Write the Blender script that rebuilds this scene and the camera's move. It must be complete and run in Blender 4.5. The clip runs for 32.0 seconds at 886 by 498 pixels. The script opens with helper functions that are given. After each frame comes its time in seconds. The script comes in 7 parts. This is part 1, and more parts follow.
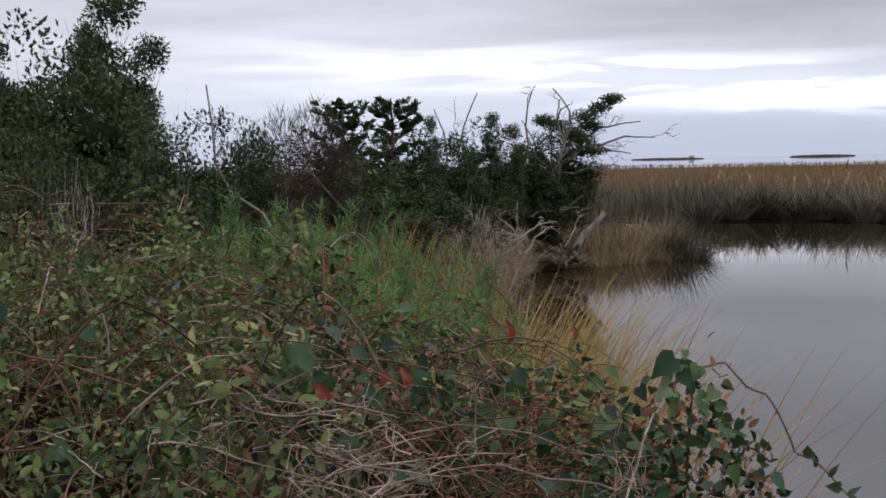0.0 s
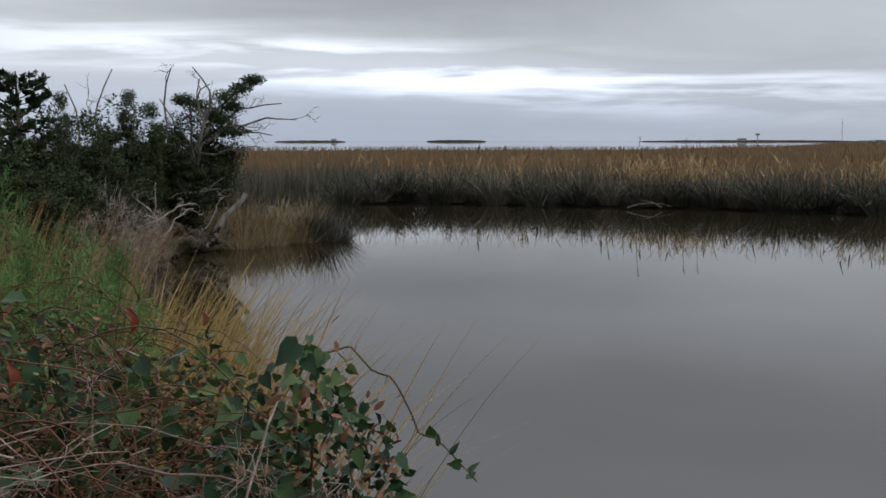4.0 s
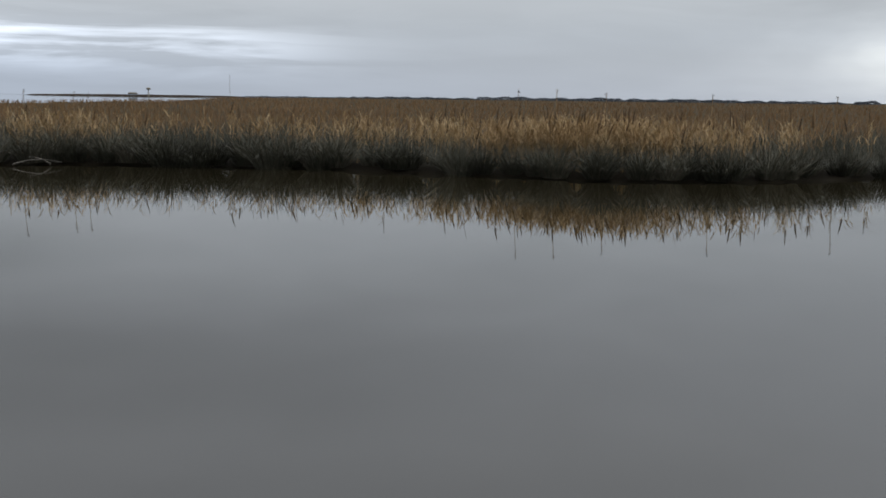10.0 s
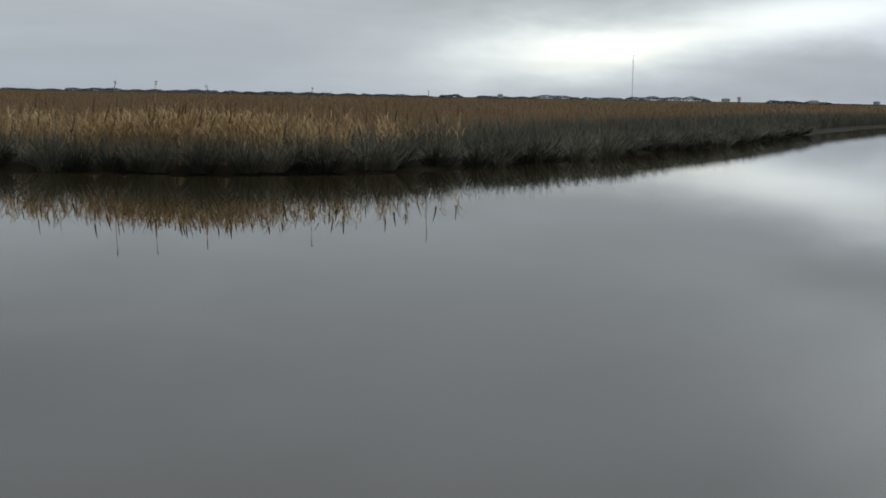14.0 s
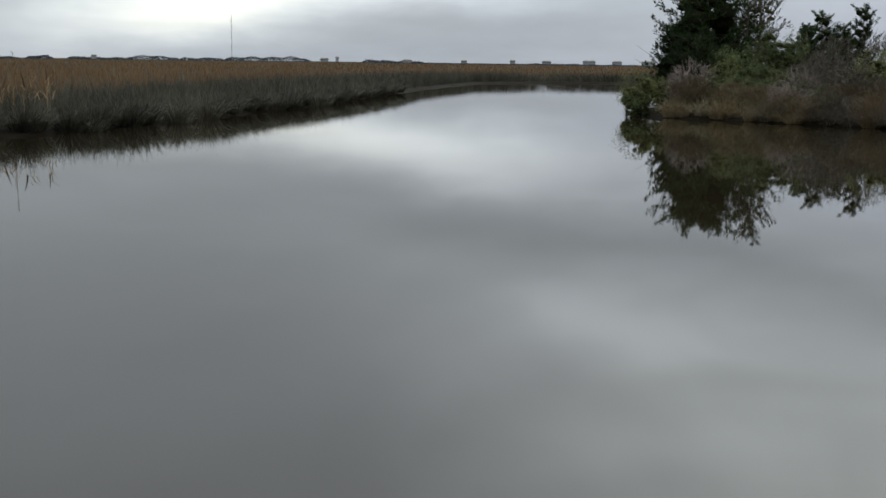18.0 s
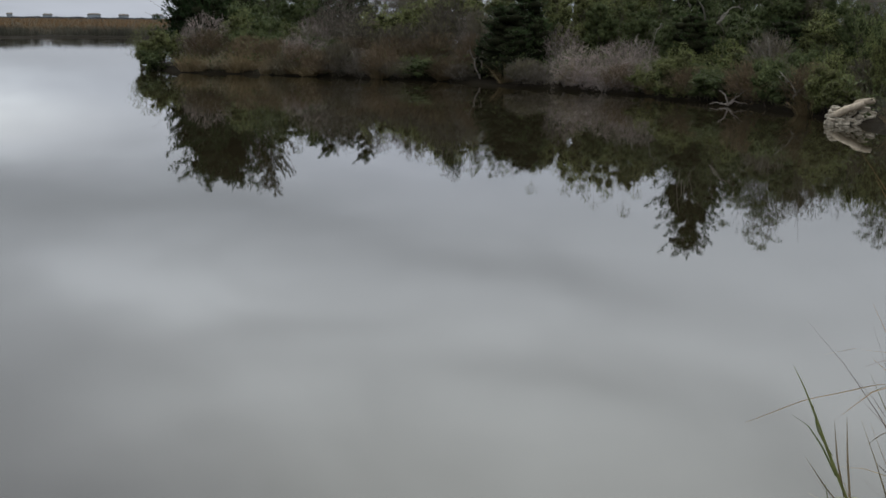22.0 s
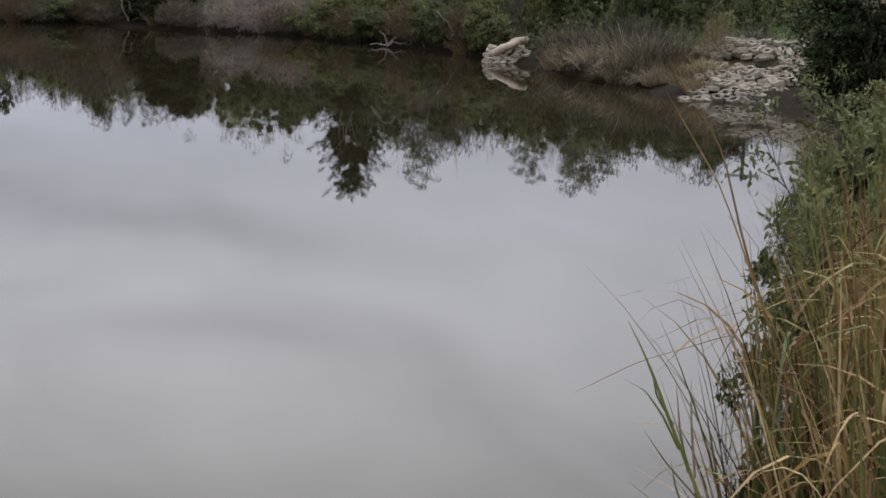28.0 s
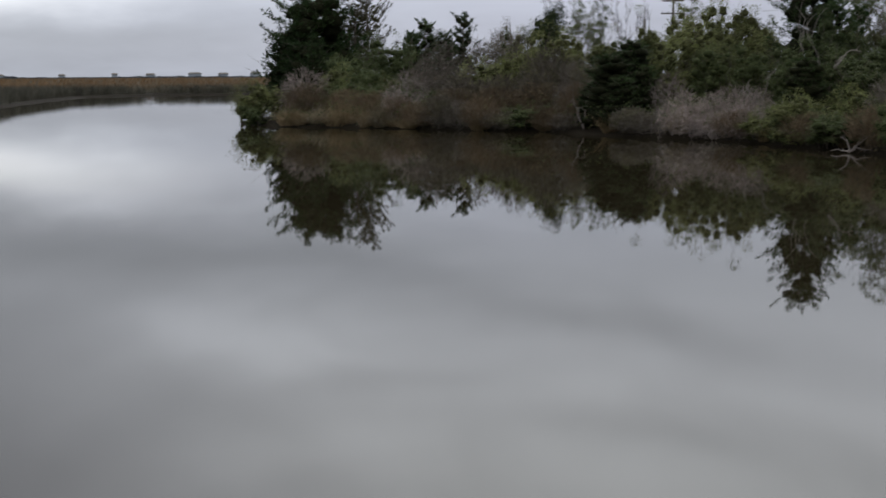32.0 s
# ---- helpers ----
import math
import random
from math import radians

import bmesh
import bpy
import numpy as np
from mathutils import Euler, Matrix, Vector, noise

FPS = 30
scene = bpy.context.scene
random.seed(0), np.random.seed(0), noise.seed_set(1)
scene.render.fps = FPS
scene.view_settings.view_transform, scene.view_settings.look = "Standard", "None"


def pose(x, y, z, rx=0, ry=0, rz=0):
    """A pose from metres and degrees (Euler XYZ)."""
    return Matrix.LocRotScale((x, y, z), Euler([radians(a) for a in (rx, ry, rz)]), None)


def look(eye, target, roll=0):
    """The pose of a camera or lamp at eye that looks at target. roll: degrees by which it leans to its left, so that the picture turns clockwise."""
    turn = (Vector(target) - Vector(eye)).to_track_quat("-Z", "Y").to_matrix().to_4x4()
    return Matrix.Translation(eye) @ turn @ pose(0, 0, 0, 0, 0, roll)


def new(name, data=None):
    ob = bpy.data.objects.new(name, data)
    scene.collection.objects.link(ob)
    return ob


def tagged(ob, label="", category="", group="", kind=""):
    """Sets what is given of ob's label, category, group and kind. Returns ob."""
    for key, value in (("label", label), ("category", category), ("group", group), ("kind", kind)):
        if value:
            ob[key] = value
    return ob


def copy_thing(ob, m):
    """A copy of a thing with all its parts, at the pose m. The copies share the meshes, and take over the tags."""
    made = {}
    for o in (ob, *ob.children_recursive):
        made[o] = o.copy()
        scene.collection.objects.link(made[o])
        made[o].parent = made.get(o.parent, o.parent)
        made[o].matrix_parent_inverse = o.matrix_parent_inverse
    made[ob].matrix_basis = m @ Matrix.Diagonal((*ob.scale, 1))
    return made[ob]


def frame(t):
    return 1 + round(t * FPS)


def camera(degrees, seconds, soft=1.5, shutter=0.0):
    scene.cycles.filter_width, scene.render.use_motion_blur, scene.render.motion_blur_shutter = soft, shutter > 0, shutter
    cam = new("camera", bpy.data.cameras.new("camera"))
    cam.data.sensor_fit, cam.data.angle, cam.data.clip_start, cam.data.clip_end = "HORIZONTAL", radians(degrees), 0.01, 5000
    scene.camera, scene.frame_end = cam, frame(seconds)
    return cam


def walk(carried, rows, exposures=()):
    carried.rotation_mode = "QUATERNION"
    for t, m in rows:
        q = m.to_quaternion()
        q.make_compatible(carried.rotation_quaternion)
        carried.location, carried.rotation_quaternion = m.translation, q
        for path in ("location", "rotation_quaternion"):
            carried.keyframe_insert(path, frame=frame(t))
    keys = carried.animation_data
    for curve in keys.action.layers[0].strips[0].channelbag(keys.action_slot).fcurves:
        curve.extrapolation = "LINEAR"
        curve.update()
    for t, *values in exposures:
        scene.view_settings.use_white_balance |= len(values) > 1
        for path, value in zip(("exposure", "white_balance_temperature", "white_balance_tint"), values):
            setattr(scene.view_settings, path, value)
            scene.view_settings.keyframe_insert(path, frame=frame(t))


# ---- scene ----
# ---------------------------------------------------------------- camera
FOV = 40.70
VIEWS = [  # seconds, eye x, y, z, heading, tilt, roll
    (0.0, -0.183, -0.095, 2.201, 0.01, -4.17, -1.08),
    (0.5, -0.184, -0.095, 2.201, 2.45, -3.98, -0.45),
    (1.0, -0.167, -0.090, 2.200, 6.75, -4.26, -0.19),
    (1.5, -0.158, -0.086, 2.199, 9.45, -4.84, -0.03),
    (2.0, -0.150, -0.074, 2.199, 11.19, -5.04, 0.06),
    (2.5, -0.141, -0.071, 2.199, 12.58, -4.88, 0.02),
    (4.5, -0.126, -0.020, 2.203, 18.85, -5.17, -0.18),
    (5.0, -0.112, -0.004, 2.205, 21.03, -4.71, -0.28),
    (5.5, -0.106, 0.007, 2.202, 23.01, -4.63, 0.15),
    (6.0, -0.096, -0.002, 2.205, 23.55, -4.89, -0.17),
    (6.5, -0.076, -0.009, 2.205, 24.68, -5.30, -0.12),
    (7.0, -0.048, -0.016, 2.204, 28.16, -5.72, -0.05),
    (7.5, -0.023, -0.004, 2.203, 31.76, -6.09, -0.09),
    (8.0, -0.012, 0.016, 2.202, 33.97, -6.14, 0.01),
    (8.5, -0.004, 0.015, 2.201, 34.92, -5.92, 0.21),
    (9.0, -0.000, -0.000, 2.200, 37.18, -6.62, 0.37),
    (9.5, 0.011, 0.024, 2.196, 42.11, -7.09, 0.53),
    (10.0, -0.012, 0.072, 2.197, 45.53, -7.20, 0.69),
    (10.5, -0.036, 0.099, 2.198, 47.59, -7.21, 0.79),
    (11.0, -0.063, 0.116, 2.198, 48.96, -7.02, 0.68),
    (11.5, -0.090, 0.121, 2.199, 51.53, -7.10, 0.78),
    (12.0, -0.115, 0.134, 2.199, 54.54, -7.03, 0.76),
    (12.5, -0.140, 0.146, 2.200, 57.89, -7.12, 0.84),
    (13.0, -0.127, 0.152, 2.200, 61.19, -7.24, 0.85),
    (13.5, -0.106, 0.167, 2.204, 63.13, -7.11, 0.81),
    (14.0, -0.101, 0.182, 2.208, 64.62, -7.29, 1.03),
    (14.5, -0.066, 0.158, 2.213, 67.44, -7.53, 1.02),
    (15.0, -0.079, 0.168, 2.218, 69.65, -8.11, 1.09),
    (15.5, -0.084, 0.132, 2.220, 74.12, -7.84, 1.03),
    (17.5, -0.162, 0.114, 2.229, 81.90, -8.59, 0.66),
    (18.0, -0.201, 0.068, 2.233, 83.42, -8.88, 0.73),
    (18.5, -0.212, 0.101, 2.235, 84.71, -8.76, 0.65),
    (19.0, -0.226, 0.125, 2.239, 87.50, -8.88, 0.90),
    (19.5, -0.229, 0.169, 2.239, 90.70, -9.08, 0.93),
    (20.0, -0.224, 0.182, 2.243, 93.05, -9.06, 1.47),
    (20.5, -0.233, 0.225, 2.247, 95.99, -9.63, 1.35),
    (21.0, -0.254, 0.225, 2.248, 98.70, -10.61, 0.41),
    (21.5, -0.278, 0.211, 2.253, 102.10, -10.91, 0.19),
    (22.0, -0.230, 0.263, 2.263, 106.35, -10.79, 0.72),
    (22.5, -0.223, 0.250, 2.264, 106.90, -11.16, 1.17),
    (23.0, -0.158, 0.220, 2.252, 109.18, -10.74, 1.1),
    (23.5, -0.068, 0.192, 2.235, 110.20, -11.28, 1.05),
    (24.0, -0.001, 0.178, 2.217, 113.17, -13.22, 2.3),
    (24.5, 0.064, 0.209, 2.203, 114.81, -15.76, 1.44),
    (25.0, 0.200, 0.223, 2.216, 122.39, -16.29, 0.98),
    (25.5, 0.172, 0.295, 2.193, 123.72, -16.30, 0.99),
    (27.5, 0.433, 0.176, 2.136, 123.36, -14.75, 1.49),
    (28.0, 0.495, 0.197, 2.119, 122.94, -13.09, 1.19),
    (28.5, 0.519, 0.238, 2.112, 121.33, -13.06, 0.83),
    (29.0, 0.523, 0.254, 2.119, 119.94, -10.34, 0.63),
    (29.5, 0.591, 0.345, 2.135, 115.21, -7.17, 0.90),
    (30.0, 0.609, 0.362, 2.135, 109.60, -8.25, 0.31),
    (30.5, 0.832, 0.286, 2.138, 107.38, -7.12, 0.10),
    (31.0, 0.883, 0.250, 2.138, 106.83, -7.08, 0.28),
    (31.5, 0.915, 0.265, 2.140, 105.79, -7.49, 0.25),
    (32.0, 0.906, 0.299, 2.143, 101.79, -8.30, -0.30),
]

def view(x, y, z, heading, tilt, roll):
    a, e = radians(heading), radians(tilt)
    eye = Vector((x, y, z))
    ahead = Vector((math.sin(a) * math.cos(e), math.cos(a) * math.cos(e), math.sin(e)))
    return look(eye, eye + ahead, roll)


EXPOSURES = [(0, 0.4, 6500, 14), (2.5, 0.25, 6500, 12), (5, 0.0, 6500, 5), (11, 0.04, 6500, 5), (14, -0.06, 6500, 2), (20, 0.0, 6500, 3), (22, 0.1, 6500, 5), (24, 0.24, 6500, 8), (27.5, 0.42, 6500, 12), (30, 0.3, 6500, 11), (32, 0.0, 6500, 8)]
cam = camera(FOV, 32.0, soft=1.6, shutter=0.25)
walk(cam, [(v[0], view(*v[1:])) for v in VIEWS], EXPOSURES)

# ---------------------------------------------------------------- world, sun
SUN_AZ, SUN_EL = 70.0, 58.0
world = bpy.data.worlds.new("overcast_sky")
scene.world = world
world.use_nodes = True


class Graph:
    """Short hand for node trees."""

    def __init__(self, tree):
        self.tree = tree
        tree.nodes.clear()

    def node(self, kind, **inputs):
        n = self.tree.nodes.new(kind)
        for k, v in inputs.items():
            self.put(n, k.replace("_", " "), v)
        return n

    def put(self, n, key, v):
        s = n.inputs[key]
        if isinstance(v, bpy.types.NodeSocket):
            self.tree.links.new(v, s)
        else:
            s.default_value = v

    def math(self, op, a, b=0.0, c=0.0, clamp=False):
        n = self.tree.nodes.new("ShaderNodeMath")
        n.operation, n.use_clamp = op, clamp
        for i, v in enumerate((a, b, c)):
            self.put(n, i, v)
        return n.outputs[0]

    def ramp(self, fac, stops, mode="EASE"):
        n = self.tree.nodes.new("ShaderNodeValToRGB")
        n.color_ramp.interpolation = mode
        el = n.color_ramp.elements
        while len(el) < len(stops):
            el.new(0.5)
        for e, (p, c) in zip(el, stops):
            e.position = p
            e.color = (*c, 1) if isinstance(c, tuple) else (c, c, c, 1)
        self.put(n, 0, fac)
        return n.outputs[0]

    def mix(self, fac, a, b, mode="MIX"):
        n = self.tree.nodes.new("ShaderNodeMix")
        n.data_type, n.blend_type = "RGBA", mode
        for key, v in ((0, fac), (6, a), (7, b)):
            s = n.inputs[key]
            if isinstance(v, bpy.types.NodeSocket):
                self.tree.links.new(v, s)
            elif key == 0:
                s.default_value = v
            else:
                s.default_value = (*v, 1)
        return n.outputs[2]

    def noise(self, vec, scale, detail=4.0, rough=0.5, dist=0.0):
        n = self.node("ShaderNodeTexNoise", Scale=scale, Detail=detail, Roughness=rough, Distortion=dist)
        if vec is not None:
            self.put(n, "Vector", vec)
        return n.outputs[0]

    def xyz(self, x, y, z):
        return self.node("ShaderNodeCombineXYZ", X=x, Y=y, Z=z).outputs[0]

    def bell(self, v, centre, width):
        d = self.math("DIVIDE", self.math("SUBTRACT", v, centre), width)
        return self.math("POWER", 2.718, self.math("MULTIPLY", self.math("MULTIPLY", d, d), -1.0))


def build_sky():
    g = Graph(world.node_tree)
    way = g.node("ShaderNodeTexCoord").outputs["Generated"]
    sep = g.node("ShaderNodeSeparateXYZ", Vector=way)
    x, y, z = sep.outputs
    az = g.math("MULTIPLY", g.math("ARCTAN2", x, y), 57.2958)
    el = g.math("MULTIPLY", g.math("ARCSINE", g.math("ABSOLUTE", z)), 57.2958)
    # one sheet of cloud seen in perspective
    up = g.math("ADD", g.math("ABSOLUTE", z), 0.12)
    sheet = g.xyz(g.math("DIVIDE", x, up), g.math("DIVIDE", y, up), 0.0)
    lumps = g.noise(g.node("ShaderNodeMapping", Vector=sheet, Rotation=(0, 0, 0.5), Scale=(0.8, 1.4, 1)).outputs[0], 1.7, 4, 0.45, 0.5)
    soft = g.noise(sheet, 0.26, 2, 0.45, 0.1)
    # long streaks low over the horizon
    low = g.xyz(g.math("MULTIPLY", az, 0.085), g.math("MULTIPLY", el, 0.95), 3.0)
    streak = g.noise(low, 1.0, 6, 0.52, 0.35)
    high = g.ramp(g.math("DIVIDE", el, 90.0), [(0.05, 0.0), (0.3, 1.0)])
    zenith = g.ramp(g.math("DIVIDE", el, 90.0), [(0.26, 0.0), (0.75, 1.0)])
    # edges of the cloud banks wander
    drift = g.math("SUBTRACT", g.noise(g.xyz(g.math("MULTIPLY", az, 0.11), g.math("MULTIPLY", el, 0.2), 1.0), 1.0, 4, 0.5), 0.5)
    drift2 = g.math("SUBTRACT", g.noise(g.xyz(g.math("MULTIPLY", az, 0.09), g.math("MULTIPLY", el, 0.26), 9.0), 1.0, 5, 0.55), 0.5)
    azw = g.math("MULTIPLY_ADD", drift, 9.0, az)
    elw = g.math("MULTIPLY_ADD", drift2, 3.4, el)

    def cloud_at(a, e, wa, we, slope=0.0):
        mid = g.math("MULTIPLY_ADD", g.math("SUBTRACT", azw, a), slope, e)
        return g.math("MULTIPLY", g.bell(azw, a, wa), g.bell(elw, mid, we))

    # thinner, brighter cloud in the east, with a slanting edge
    east = g.ramp(g.math("DIVIDE", g.math("SUBTRACT", azw, g.math("MULTIPLY_ADD", el, 0.8, 60.0)), 26.0), [(0.0, 0.0), (1.0, 1.0)])
    side = g.math("MULTIPLY", g.math("MULTIPLY_ADD", east, 0.82, 0.18), g.bell(az, 112, 58))
    body = g.math("MULTIPLY_ADD", high, 0.40, 0.43)
    body = g.math("ADD", body, g.math("MULTIPLY", side, g.math("MULTIPLY_ADD", g.math("MULTIPLY", high, g.ramp(g.math("DIVIDE", el, 90.0), [(0.13, 1.0), (0.31, 0.6)])), 1.72, 0.02)))
    body = g.math("MULTIPLY_ADD", zenith, SKY_ZENITH, body)
    amount = g.math("MULTIPLY", g.math("MULTIPLY_ADD", high, 0.55, 0.2), g.math("MULTIPLY_ADD", east, 0.7, 0.3))
    grain = g.math("MULTIPLY_ADD", g.math("SUBTRACT", lumps, 0.5), amount, g.math("MULTIPLY_ADD", g.math("SUBTRACT", soft, 0.5), 0.3, 1.0))
    body = g.math("MULTIPLY", body, grain)
    # broken cloud low in the sky
    torn = g.noise(g.xyz(g.math("MULTIPLY", az, 0.09), g.math("MULTIPLY", el, 0.42), 7.0), 1.0, 7, 0.55, 1.2)
    near_horizon = g.ramp(g.math("DIVIDE", el, 30.0), [(0.0, 0.3), (0.2, 0.7), (0.5, 0.15)])
    body = g.math("MULTIPLY", body, g.math("MULTIPLY_ADD", g.math("MULTIPLY", g.math("SUBTRACT", torn, 0.5), near_horizon), 0.42, 1.0))
    # darker cloud banks: bearing, height, half widths, slope, depth
    for a, e, wa, we, slope, depth in ((19, 6.7, 13, 1.6, 0.02, -0.26), (98, 9.4, 17, 1.35, 0.17, -0.2), (86, 8.2, 5, 1.7, 0.1, -0.13), (98, 14.4, 4.5, 0.9, 0.05, -0.15), (109, 16.6, 9, 1.1, 0.1, -0.16), (114, 12.6, 9, 1.2, 0.12, -0.1),
                                       (85, 1.4, 9, 1.1, 0.05, -0.16), (67, 4.6, 6, 0.9, 0.03, -0.12), (24, 12.0, 24, 3.6, 0.03, -0.28), (12, 6.6, 8, 2.2, 0.0, -0.06)):
        body = g.math("MULTIPLY", body, g.math("MULTIPLY_ADD", cloud_at(a, e, wa, we, slope), depth, 1.0))
    # thin places where the light comes through
    # last entry is an added unseen patch that brightens the near water
    for a, e, wa, we, slope, gain in ((92.5, 12.3, 6, 1.7, 0.15, 0.3), (84, 4.6, 6, 1.8, 0.2, 0.26), (33, 7.4, 11, 2.8, 0.0, 0.06), (103, 15.5, 6, 0.8, 0.1, 0.12), (96, 18.0, 7, 1.4, 0.1, 0.16), (104, 5.5, 16, 2.0, 0.1, 0.1), (108, 23.0, 26, 3.6, 0.0, 0.3)):
        body = g.math("ADD", body, g.math("MULTIPLY", cloud_at(a, e, wa, we, slope), gain))
    # bright slot between two decks
    mid = g.math("MULTIPLY_ADD", az, -0.072, 4.35)
    gap = g.math("MULTIPLY", g.bell(az, 15, 15), g.bell(el, mid, 1.1))
    cut = g.math("MULTIPLY", g.math("SUBTRACT", streak, 0.44), 6.0, clamp=True)
    body = g.math("ADD", body, g.math("MULTIPLY", g.math("MULTIPLY", gap, g.math("MULTIPLY_ADD", cut, 0.8, 0.17)), 0.95))
    wisp = g.math("MULTIPLY", g.bell(az, 33, 7), g.bell(el, 2.5, 0.8))
    body = g.math("ADD", body, g.math("MULTIPLY", g.math("MULTIPLY", wisp, cut), 0.3))
    body = g.math("MULTIPLY_ADD", g.math("MULTIPLY", g.bell(az, -7, 16), g.bell(el, 4.0, 3.0)), g.math("MULTIPLY_ADD", streak, 0.32, -0.01), body)
    # sun behind thin cloud
    glow = g.math("ADD", g.math("MULTIPLY", cloud_at(70.3, 2.3, 5.5, 1.6, 0.05), 0.62), g.math("MULTIPLY", cloud_at(76.0, 2.9, 11.0, 1.5, 0.13), 0.6))
    body = g.math("ADD", body, g.math("MULTIPLY", glow, g.math("MULTIPLY_ADD", streak, 0.5, 0.36)))
    tint = g.ramp(g.math("DIVIDE", el, 10.0), [(0.0, (0.9, 0.96, 1.13)), (0.24, (0.92, 0.97, 1.12)), (0.5, (0.96, 0.99, 1.1)), (1.0, (0.975, 1.0, 1.11))])
    blue = g.math("MULTIPLY", g.bell(az, 14, 30), g.bell(el, 0.6, 1.9))
    tint = g.mix(blue, tint, (0.84, 0.94, 1.18))
    tint = g.mix(g.math("MULTIPLY", g.bell(az, 112, 22), g.bell(el, 3.0, 5.0)), tint, (0.925, 0.955, 1.16))
    tint = g.mix(g.math("MULTIPLY", side, high, clamp=True), tint, (0.985, 1.0, 1.015))
    tint = g.mix(g.math("MULTIPLY", glow, 0.8, clamp=True), tint, (1.03, 1.0, 0.93))
    cloud = g.mix(1.0, g.xyz(body, body, body), tint, "MULTIPLY")
    sky = g.node("ShaderNodeTexSky")
    sky.sky_type, sky.sun_disc = "NISHITA", False
    sky.sun_elevation, sky.sun_rotation = radians(SUN_EL), radians(SUN_AZ)
    blue = g.mix(1.0, sky.outputs[0], (0.1, 0.1, 0.1), "MULTIPLY")
    bg = g.node("ShaderNodeBackground", Color=g.mix(0.94, blue, cloud), Strength=SKY_LEVEL)
    out = g.node("ShaderNodeOutputWorld")
    g.tree.links.new(bg.outputs[0], out.inputs[0])


SKY_LEVEL, SKY_ZENITH = 1.12, 0.35
build_sky()
sun_data = bpy.data.lights.new("sun", "SUN")
sun_data.energy, sun_data.angle, sun_data.color = 0.55, radians(30), (1.0, 0.96, 0.9)
sun = new("sun", sun_data)
sun.matrix_world = look((0, 0, 50), (-50 * math.sin(radians(SUN_AZ)), -50 * math.cos(radians(SUN_AZ)), 50 - 50 * math.tan(radians(SUN_EL))))


# ---------------------------------------------------------------- materials
def material(name):
    m = bpy.data.materials.new(name)
    m.use_nodes = True
    return m, Graph(m.node_tree)


def finish(g, shader):
    out = g.node("ShaderNodeOutputMaterial")
    g.tree.links.new(shader, out.inputs[0])


def bump(g, height, strength, distance=0.02):
    return g.node("ShaderNodeBump", Height=height, Strength=strength, Distance=distance).outputs[0]


def foliage(name, colours, rough=0.5, through_light=0.25, patch=1.2, spec=0.12):
    """Leaves and blades: colour by piece, with larger drifts of tone."""
    m, g = material(name)
    geo = g.node("ShaderNodeNewGeometry")
    co = g.node("ShaderNodeTexCoord").outputs["Object"]
    drift = g.noise(co, patch, 2)
    own = g.math("MULTIPLY_ADD", g.node("ShaderNodeObjectInfo").outputs["Random"], 0.4, -0.2)
    fac = g.math("ADD", g.math("MULTIPLY_ADD", geo.outputs["Random Per Island"], 0.55, own), g.math("MULTIPLY", g.math("SUBTRACT", drift, 0.3), 1.3), clamp=True)
    n = len(colours)
    col = g.ramp(fac, [(i / (n - 1), c) for i, c in enumerate(colours)], "LINEAR")
    info = g.node("ShaderNodeObjectInfo").outputs["Random"]
    grain = g.math("MULTIPLY_ADD", g.noise(co, 60, 2), 0.5, 0.62)
    grain = g.math("MULTIPLY", grain, g.math("MULTIPLY_ADD", info, 0.3, 0.86))
    col = g.mix(1.0, col, g.xyz(grain, grain, grain), "MULTIPLY")
    p = g.node("ShaderNodeBsdfPrincipled", Base_Color=col, Roughness=rough, Specular_IOR_Level=spec)
    t = g.node("ShaderNodeBsdfTranslucent", Color=col)
    mx = g.node("ShaderNodeMixShader", Fac=through_light)
    g.tree.links.new(p.outputs[0], mx.inputs[1])
    g.tree.links.new(t.outputs[0], mx.inputs[2])
    finish(g, mx.outputs[0])
    return m


def solid(name, dark, light, scale=8.0, rough=0.85, relief=0.3, stretch=(1, 1, 1), metal=0.0, spec=0.25):
    """Bark, mud, stone, paint: two tones of noise, fine grain and relief."""
    m, g = material(name)
    co = g.node("ShaderNodeTexCoord").outputs["Object"]
    mp = g.node("ShaderNodeMapping", Vector=co, Scale=stretch).outputs[0]
    big, fine = g.noise(mp, scale, 4), g.noise(mp, scale * 9, 3)
    info = g.node("ShaderNodeObjectInfo").outputs["Random"]
    fac = g.math("ADD", g.math("MULTIPLY_ADD", fine, 0.5, -0.25), g.math("MULTIPLY_ADD", info, 0.2, g.math("SUBTRACT", big, 0.1)), clamp=True)
    col = g.mix(g.ramp(fac, [(0.25, 0.0), (0.75, 1.0)]), dark, light)
    p = g.node("ShaderNodeBsdfPrincipled", Base_Color=col, Roughness=rough, Metallic=metal, Specular_IOR_Level=spec, Normal=bump(g, g.math("ADD", big, g.math("MULTIPLY", fine, 0.4)), relief))
    finish(g, p.outputs[0])
    return m


